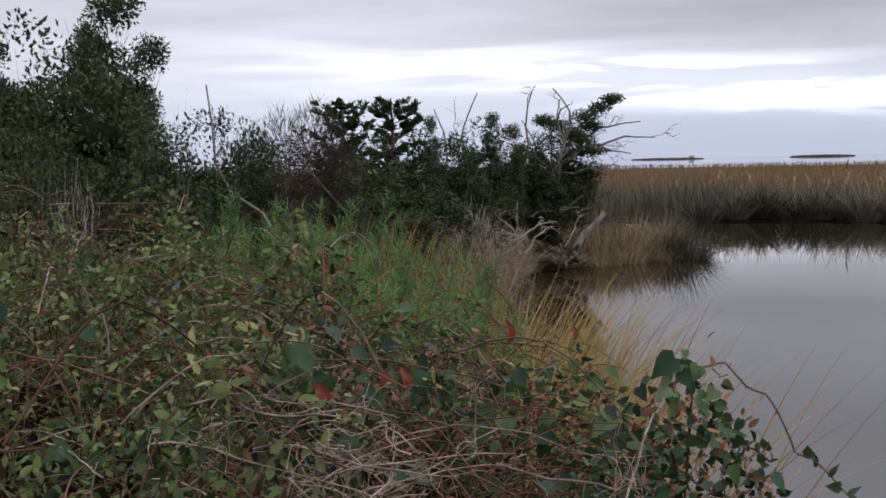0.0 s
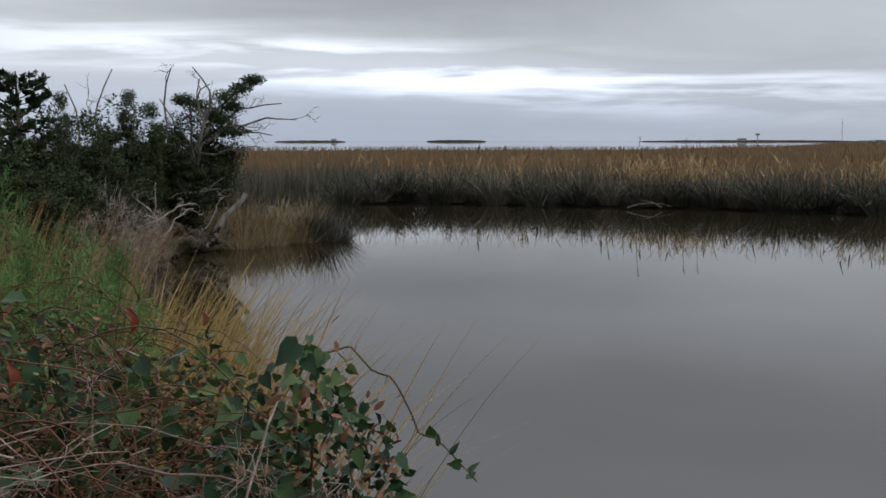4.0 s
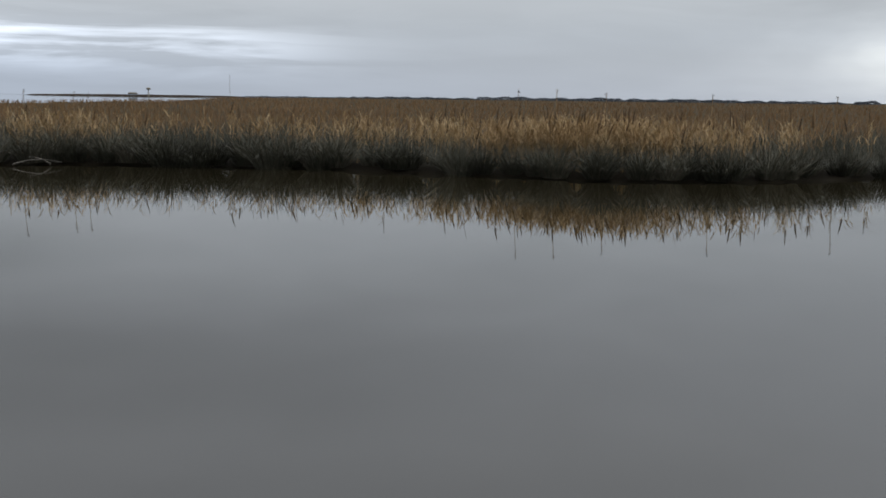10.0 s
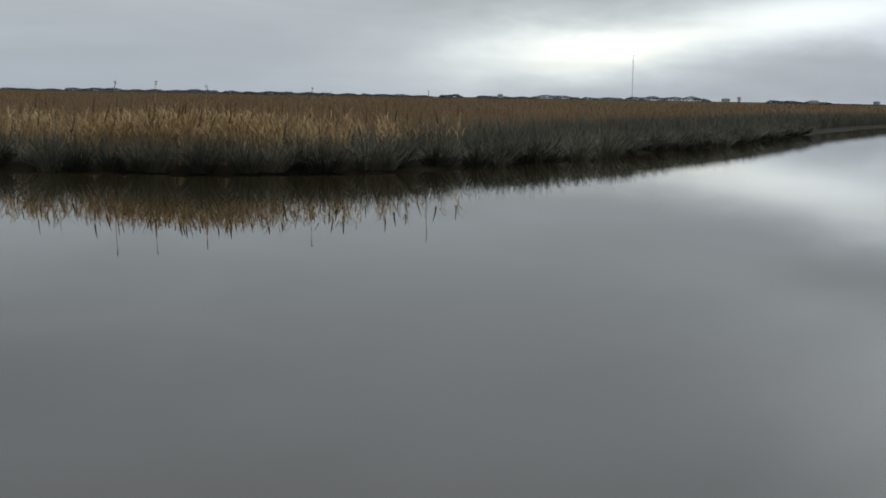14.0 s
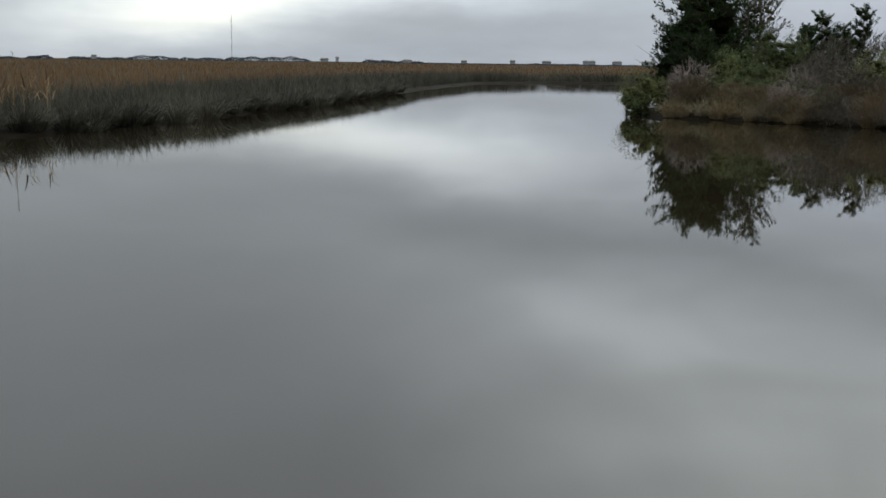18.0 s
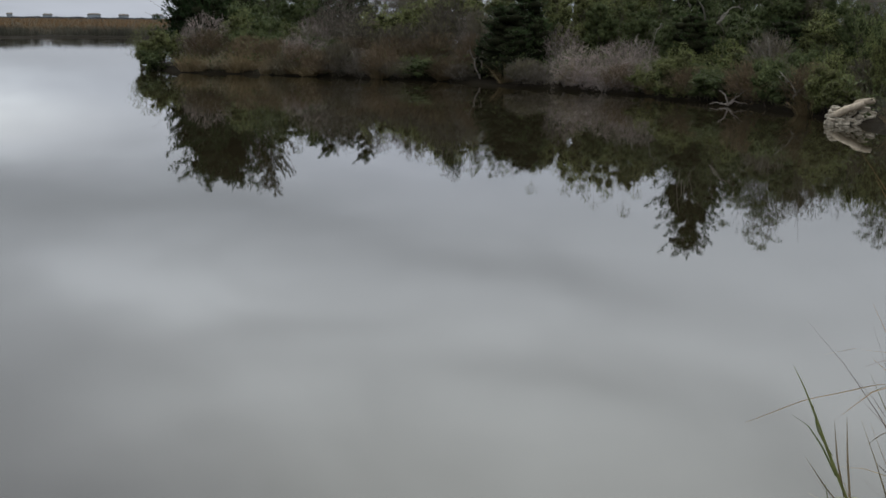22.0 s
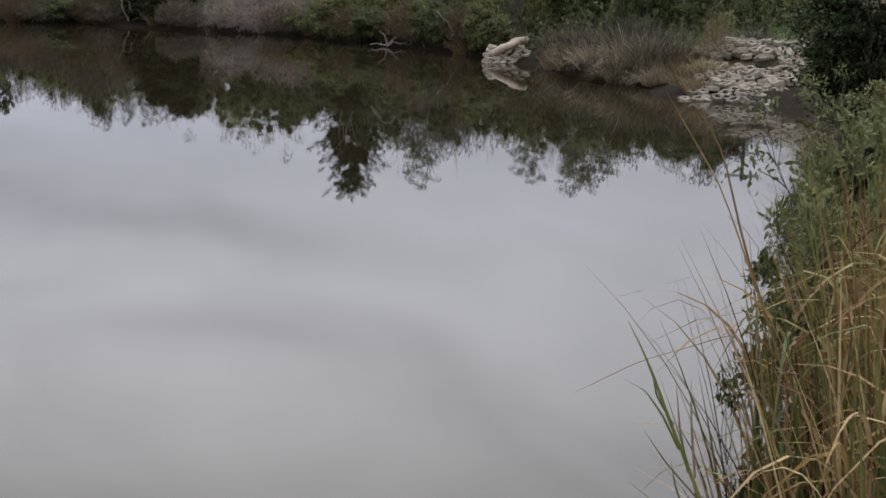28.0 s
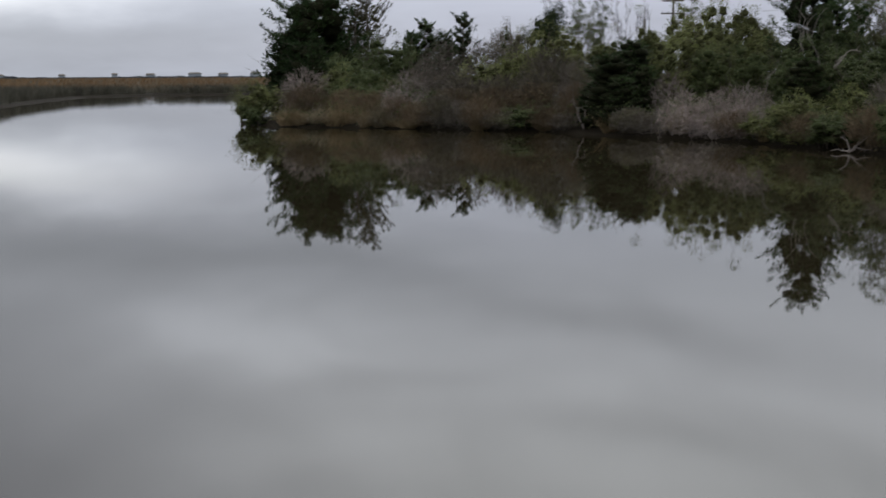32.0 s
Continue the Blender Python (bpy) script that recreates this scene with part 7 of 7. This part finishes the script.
    for q in mat_points(rng, 420, -24, 16, thick=0.2, clump=-1.2):
        foot = np.array([q[0] + rng.normal() * 0.12, q[1] + rng.normal() * 0.12, 0.0])
        foot[2] = max(float(ground_z(foot[0], foot[1])), 0.0) - 0.05
        t = np.linspace(0, 1, 6)[:, None]
        tube(geo, foot + (q - [0, 0, 0.12] - foot) * t + np.cumsum(rng.normal(size=(6, 3)), 0) * 0.02, rng.uniform(0.002, 0.005), 3)
    tagged(part("cane", geo, WITHERED, mat, "brown canes rooted in the bank"), kind="stuff")
    # a thorny vine that arches out over the water
    ob = thing("arching_vine", "thin thorny vine arching out over the water", "vine")
    line = np.array([(0.25, 2.47, 1.66), (0.3, 2.46, 1.70), (0.34, 2.45, 1.74), (0.42, 2.43, 1.765), (0.46, 2.42, 1.715), (0.5, 2.41, 1.70), (0.53, 2.4, 1.645), (0.56, 2.4, 1.57), (0.59, 2.39, 1.555), (0.63, 2.37, 1.52), (0.68, 2.36, 1.46)])
    geo = Geo()
    fine = np.stack([np.interp(np.linspace(0, 10, 60), np.arange(11), line[:, i]) for i in range(3)], -1) + np.cumsum(rng.normal(size=(60, 3)), 0) * 0.0008
    tube(geo, fine, np.linspace(0.003, 0.002, 60), 5)
    part("stem", geo, VINE, ob)
    for i in range(4, 58, 5):
        geo = Geo()
        tube(geo, [fine[i], fine[i] + rng.normal(size=3) * 0.008], [0.002, 0.0003], 3)
        part("thorn", geo, VINE, ob)
    for i in (8, 46, 49, 52, 55, 57, 58):
        geo = Geo()
        leaves(geo, fine[i:i + 1], rng.normal(size=(1, 3)) + [0, 0, 0.2], 0.034, 0.026, rng, "heart", 0.6)
        part("leaf", geo, BRIER, ob)
    # red leaves
    for q, L in (((-0.46, 2.46, 1.735), 0.075), ((-0.33, 2.56, 1.75), 0.05), ((-0.28, 2.56, 1.745), 0.055), ((-0.02, 3.06, 1.78), 0.065), ((0.22, 3.64, 1.68), 0.045), ((0.3, 2.42, 1.68), 0.035), ((-0.75, 2.75, 1.76), 0.04)):
        geo = Geo()
        s = np.linspace(0, 1, 7)
        side = np.array([0.2 + 0.05 * rng.normal(), 0.1, 0.0]) * L
        mid = np.array(q) + np.stack([0.25 * L * np.sin(s * 3), -0.3 * L * np.sin(s * 2.5), -L * s], -1)
        half = (np.sin(np.pi * np.clip(s * 0.92 + 0.06, 0, 1)) ** 0.7)[:, None]
        v = np.stack([mid - side * half + [0, -0.12 * L, 0], mid, mid + side * half + [0, -0.18 * L, 0]], 1)
        i = np.arange(6) * 3
        geo.add(v, np.concatenate([np.stack([i, i + 1, i + 4, i + 3], -1), np.stack([i + 1, i + 2, i + 5, i + 4], -1)]))
        part("red_leaf", geo, RED_LEAF, mat, "dull red curled withered leaf")
    # feathery green weeds
    for x, y, top, r in ((-1.3, 6.4, 2.02, 0.42), (-0.95, 6.5, 2.04, 0.48), (-0.6, 6.7, 1.93, 0.5), (-0.28, 6.7, 1.72, 0.46), (-0.95, 5.6, 1.86, 0.48), (-0.5, 5.8, 1.8, 0.5), (-0.15, 6.0, 1.6, 0.44), (-1.4, 5.9, 1.88, 0.44), (-0.95, 7.1, 1.98, 0.42), (-0.4, 5.2, 1.62, 0.42), (-0.05, 5.4, 1.48, 0.36)):
        g0 = float(ground_z(x, y))
        ob = thing("dog_fennel", "feathery bright green weed clump", "weed", "feathery weeds", at=(x, y, g0))
        stems, hair = Geo(), Geo()
        m = 22
        a, q = rng.uniform(0, 6.28, m), rng.random(m) ** 0.5 * r
        for k in range(m):
            tipz = (top - g0) * rng.uniform(0.75, 1.0)
            line = np.array([(0.3 * q[k] * math.sin(a[k]) + 0.7 * q[k] * math.sin(a[k]) * u, 0.3 * q[k] * math.cos(a[k]) + 0.7 * q[k] * math.cos(a[k]) * u, tipz * u) for u in np.linspace(0, 1, 6)])
            tube(stems, line, np.linspace(0.005, 0.002, 6), 4)
            c = 230
            u = rng.uniform(0.25, 1, c) ** 0.8
            pos = np.stack([np.interp(u, np.linspace(0, 1, 6), line[:, i]) for i in range(3)], -1) + rng.normal(size=(c, 3)) * 0.05 * (1.15 - u)[:, None]
            L = rng.uniform(0.05, 0.11, c)
            leaves(hair, pos, rng.normal(size=(c, 3)) * 0.7 + [0, 0, 0.8], L, 0.005, rng)
        part("stem", stems, VINE, ob)
        tagged(part("foliage", hair, FENNEL, ob), kind="stuff")
    for k in range(32):
        cx, cy = rng.uniform(0.0, 0.75) if k < 20 else rng.uniform(-0.25, 0.5), rng.uniform(4.2, 8.4)
        clump = thing("cordgrass_clump", "tall golden cordgrass arching over the water", "grass", "cordgrass clumps", at=(cx, cy, max(float(ground_z(cx, cy)), 0.05)))
        for _ in range(15):
            geo = Geo()
            blades(geo, np.array([[rng.normal() * 0.12, rng.normal() * 0.2, -0.03]]), rng.uniform(0.9, 1.5), rng.uniform(0.009, 0.016), 1.4 + rng.normal() * 0.45, rng.uniform(0.12, 0.5), rng.uniform(0.05, 0.4), 8, rng.uniform(0.05, 0.3), rng)
            part("blade", geo, CORD if k % 3 else REED, clump)
    # straw stalks and golden cordgrass leaning over the water
    for name, mat_, label, m, x0, x1, y0, y1, h0, h1, lean in (("straw_grass", REED, "tan dry grass stalks behind the green weeds", 620, -1.05, 0.12, 7.3, 9.6, 1.25, 1.6, 0.1), ("cordgrass", CORD, "golden green cordgrass leaning over the water", 900, -0.25, 0.85, 4.4, 9.0, 0.65, 1.25, 0.42), ("bank_grass", CORD, "thin golden grass by the driftwood", 160, -0.1, 0.6, 8, 13, 0.35, 0.7, 0.3)):
        geo = Geo()
        x, y = rng.uniform(x0, x1, m), rng.uniform(y0, y1, m)
        z = np.maximum(ground_z(x, y), 0.05)
        blades(geo, np.stack([x, y, z], -1), rng.uniform(h0, h1, m), rng.uniform(0.006, 0.012, m), rng.normal(size=m) * 0.5 + 1.35, rng.uniform(0.1, 1.0, m) * lean, rng.uniform(0, 0.35, m), 6, rng.uniform(0, 0.15, m), rng)
        tagged(part(name, geo, mat_), label, "grass", "", "stuff")


build_thicket()


# ---------------------------------------------------------------- reeds and bushes close by on the right
proto_shrub("tide0", "marsh_elder", "green small leaved marsh elder bush at the water", "shrub", ELDER, 1.3, 0.5, seed=120, n=3800, size=0.046, stems=7, levels=2, base_r=0.01, shape="oval", aspect=0.36, hubs_n=70, lobe=0.2, fill=10)
proto_shrub("tide1", "marsh_elder", "dark small leaved bush low over the water", "shrub", NEAR_DARK, 1.0, 0.4, seed=121, n=3600, size=0.034, stems=6, levels=2, base_r=0.008, shape="oval", aspect=0.4, hubs_n=50, lobe=0.22, fill=10)

proto_shrub("tide2", "marsh_elder", "leafy marsh elder crown on bare stems over the water", "shrub", ELDER, 1.4, 0.4, bark=VINE, seed=122, n=2600, size=0.046, stems=4, levels=2, base_r=0.005, minr=0.0015, shape="oval", aspect=0.34, hubs_n=46, lobe=0.2, fill=0, core=0.0, lift=0.2, spread=0.7)


def build_near_right():
    rng = np.random.default_rng(51)
    for key, x, y, top, r, rot in (("tide2", 3.2, -3.12, 1.44, 0.27, 0), ("tide2", 3.34, -3.42, 1.5, 0.28, 120), ("tide0", 3.5, -3.95, 1.66, 0.36, 100), ("tide0", 4.5, -5.1, 1.74, 0.5, 200), ("tide1", 2.7, -2.44, 1.16, 0.23, 0), ("tide1", 2.66, -2.3, 1.0, 0.19, 90), ("tide0", 3.0, -3.7, 1.72, 0.4, 40), ("tide0", 3.25, -4.4, 1.75, 0.4, 140), ("tide0", 4.9, -6.0, 1.55, 0.5, 20), ("tide0", 5.9, -7.2, 1.5, 0.55, 220), ("tide0", 7.1, -8.5, 1.5, 0.55, 120)):
        plant(key, x, y, top, r, rot, z=max(0.0, float(ground_z(x, y))))
    # reed clumps along the bank
    for x, y, m, h0, h1 in ((2.4, -2.35, 260, 0.9, 1.5), (1.8, -2.0, 240, 0.9, 1.5), (2.2, -2.5, 330, 1.0, 1.7), (1.85, -2.2, 280, 0.9, 1.5), (2.6, -3.0, 330, 1.0, 1.65), (2.95, -3.55, 300, 1.0, 1.6), (2.1, -2.9, 330, 1.1, 1.7), (1.65, -2.45, 300, 0.9, 1.6), (3.5, -4.4, 260, 0.9, 1.45), (2.55, -3.6, 300, 1.1, 1.7), (4.1, -5.3, 260, 0.9, 1.3), (5.3, -6.8, 240, 0.9, 1.25), (6.7, -8.6, 240, 0.9, 1.2), (8.1, -10.4, 220, 0.8, 1.1)):
        z = float(max(ground_z(x, y), 0.1))
        ob = thing("reed_clump", "tall green and straw reeds on the bank", "reeds", "reed clumps by the water", at=(x, y, z))
        for name, mat_, share, w, bend, dr in (("green_foliage", GREEN_BLADE, 0.27, 0.014, 0.22, 0.1), ("straw_foliage", REED, 0.4, 0.011, 0.3, 0.3), ("gold_foliage", CORD, 0.38, 0.012, 0.25, 0.15), ("brown_foliage", WITHERED, 0.3, 0.008, 0.35, 0.3)):
            geo = Geo()
            k = int(m * share)
            a, q = rng.uniform(0, 6.28, k), rng.random(k) ** 0.5 * 0.26
            base = np.stack([q * np.sin(a), q * np.cos(a), np.full(k, -0.05)], -1)
            blades(geo, base, rng.uniform(h0, h1, k), w * rng.uniform(0.6, 1.4, k), a + rng.normal(size=k) * 1.0, rng.uniform(0, 0.14, k), bend * rng.random(k) ** 2, 8, dr * rng.random(k) ** 2, rng)
            # broken and hanging blades
            c = int(k * 0.6)
            i = rng.integers(0, k, c)
            b = base[i] + np.stack([rng.normal(size=c) * 0.05, rng.normal(size=c) * 0.05, rng.uniform(0.3, 0.75, c) * h1], -1)
            blades(geo, b, rng.uniform(0.2, 0.45, c), w, rng.uniform(0, 6.28, c), rng.uniform(0.3, 0.8, c), rng.uniform(0.2, 0.8, c), 6, rng.uniform(0.4, 1.7, c), rng)
            tagged(part(name, geo, mat_, ob), kind="stuff")
    # single blades that stand out over the water
    stems = (
        ([(2.05, -1.45, 1.07), (2.08, -1.42, 1.17), (2.10, -1.38, 1.27), (2.12, -1.35, 1.36), (2.14, -1.33, 1.42), (2.16, -1.31, 1.47)], 0.008, GREEN_BLADE),
        ([(2.09, -1.40, 1.21), (2.11, -1.37, 1.28), (2.13, -1.34, 1.33), (2.16, -1.31, 1.35)], 0.005, GREEN_BLADE),
        ([(2.08, -1.42, 1.16), (2.09, -1.40, 1.25), (2.10, -1.39, 1.35)], 0.005, RUSSET),
        ([(2.07, -1.43, 1.15), (2.08, -1.42, 1.26), (2.08, -1.41, 1.36)], 0.005, RUSSET),
        ([(2.06, -1.44, 1.10), (2.10, -1.38, 1.18), (2.13, -1.34, 1.25)], 0.005, RUSSET),
        ([(2.10, -1.39, 1.26), (2.12, -1.36, 1.32), (2.13, -1.35, 1.38)], 0.005, GREEN_BLADE),
        ([(1.99, -1.52, 1.46), (2.04, -1.46, 1.45), (2.09, -1.41, 1.42), (2.14, -1.33, 1.39), (2.18, -1.27, 1.35), (2.21, -1.22, 1.32)], 0.006, REED),
        ([(1.95, -1.57, 1.21), (1.99, -1.52, 1.33), (2.01, -1.50, 1.35), (2.03, -1.47, 1.33), (2.05, -1.45, 1.30)], 0.006, RUSSET),
        ([(1.97, -1.44, 0.93), (2.03, -1.38, 1.05), (2.07, -1.34, 1.11), (2.11, -1.29, 1.16)], 0.006, GREEN_BLADE),
        ([(1.98, -1.43, 0.94), (2.04, -1.37, 1.06), (2.10, -1.30, 1.13)], 0.006, GREEN_BLADE),
        ([(1.97, -1.44, 0.92), (2.02, -1.39, 1.05), (2.05, -1.36, 1.15), (2.06, -1.35, 1.21)], 0.006, GREEN_BLADE),
        ([(1.98, -1.43, 0.89), (2.01, -1.40, 0.97), (2.07, -1.33, 1.03), (2.10, -1.30, 1.07)], 0.006, GREEN_BLADE),
        ([(1.96, -1.45, 0.89), (1.99, -1.42, 1.06), (2.01, -1.40, 1.15), (2.03, -1.38, 1.22)], 0.006, RUSSET),
        ([(2.3, -2.1, 0.9), (2.39, -1.87, 1.5), (2.44, -1.82, 1.74), (2.52, -1.71, 1.93)], 0.006, REED),
        ([(2.4, -2.2, 0.9), (2.6, -2.0, 1.6), (2.72, -1.9, 1.84)], 0.005, REED),
    )
    for pts, w, mat_ in stems:
        pts = np.array(pts)
        t = np.linspace(0, len(pts) - 1, 16)
        ln = np.stack([np.interp(t, np.arange(len(pts)), pts[:, i]) for i in range(3)], -1)
        ln[1:-1] = (ln[:-2] + ln[1:-1] * 2 + ln[2:]) / 4
        geo = Geo()
        side = np.array([[0.62, 0.78, 0.0]]) * 0.5 * w * np.clip(1.1 - np.linspace(0, 1, 16)[:, None] ** 2, 0.1, 1)
        i = np.arange(15) * 2
        geo.add(np.stack([ln - side, ln + side], 1), np.stack([i, i + 1, i + 3, i + 2], -1))
        tagged(part("long_grass", geo, mat_), "single long grass stem bending over the water", "grass", "single blades by the water")
    # wet stick in the shallows
    geo = Geo()
    tube(geo, [(3.34, -2.55, 0.03), (3.34, -2.67, 0.05), (3.36, -2.83, 0.10), (3.31, -2.85, 0.16)], [0.01, 0.013, 0.013, 0.011], 6)
    tube(geo, [(3.34, -2.55, 0.03), (3.19, -2.58, 0.02)], [0.009, 0.006], 6)
    tagged(part("wet_stick", geo, ROT), "dark wet stick in the shallow water", "stick")


build_near_right()
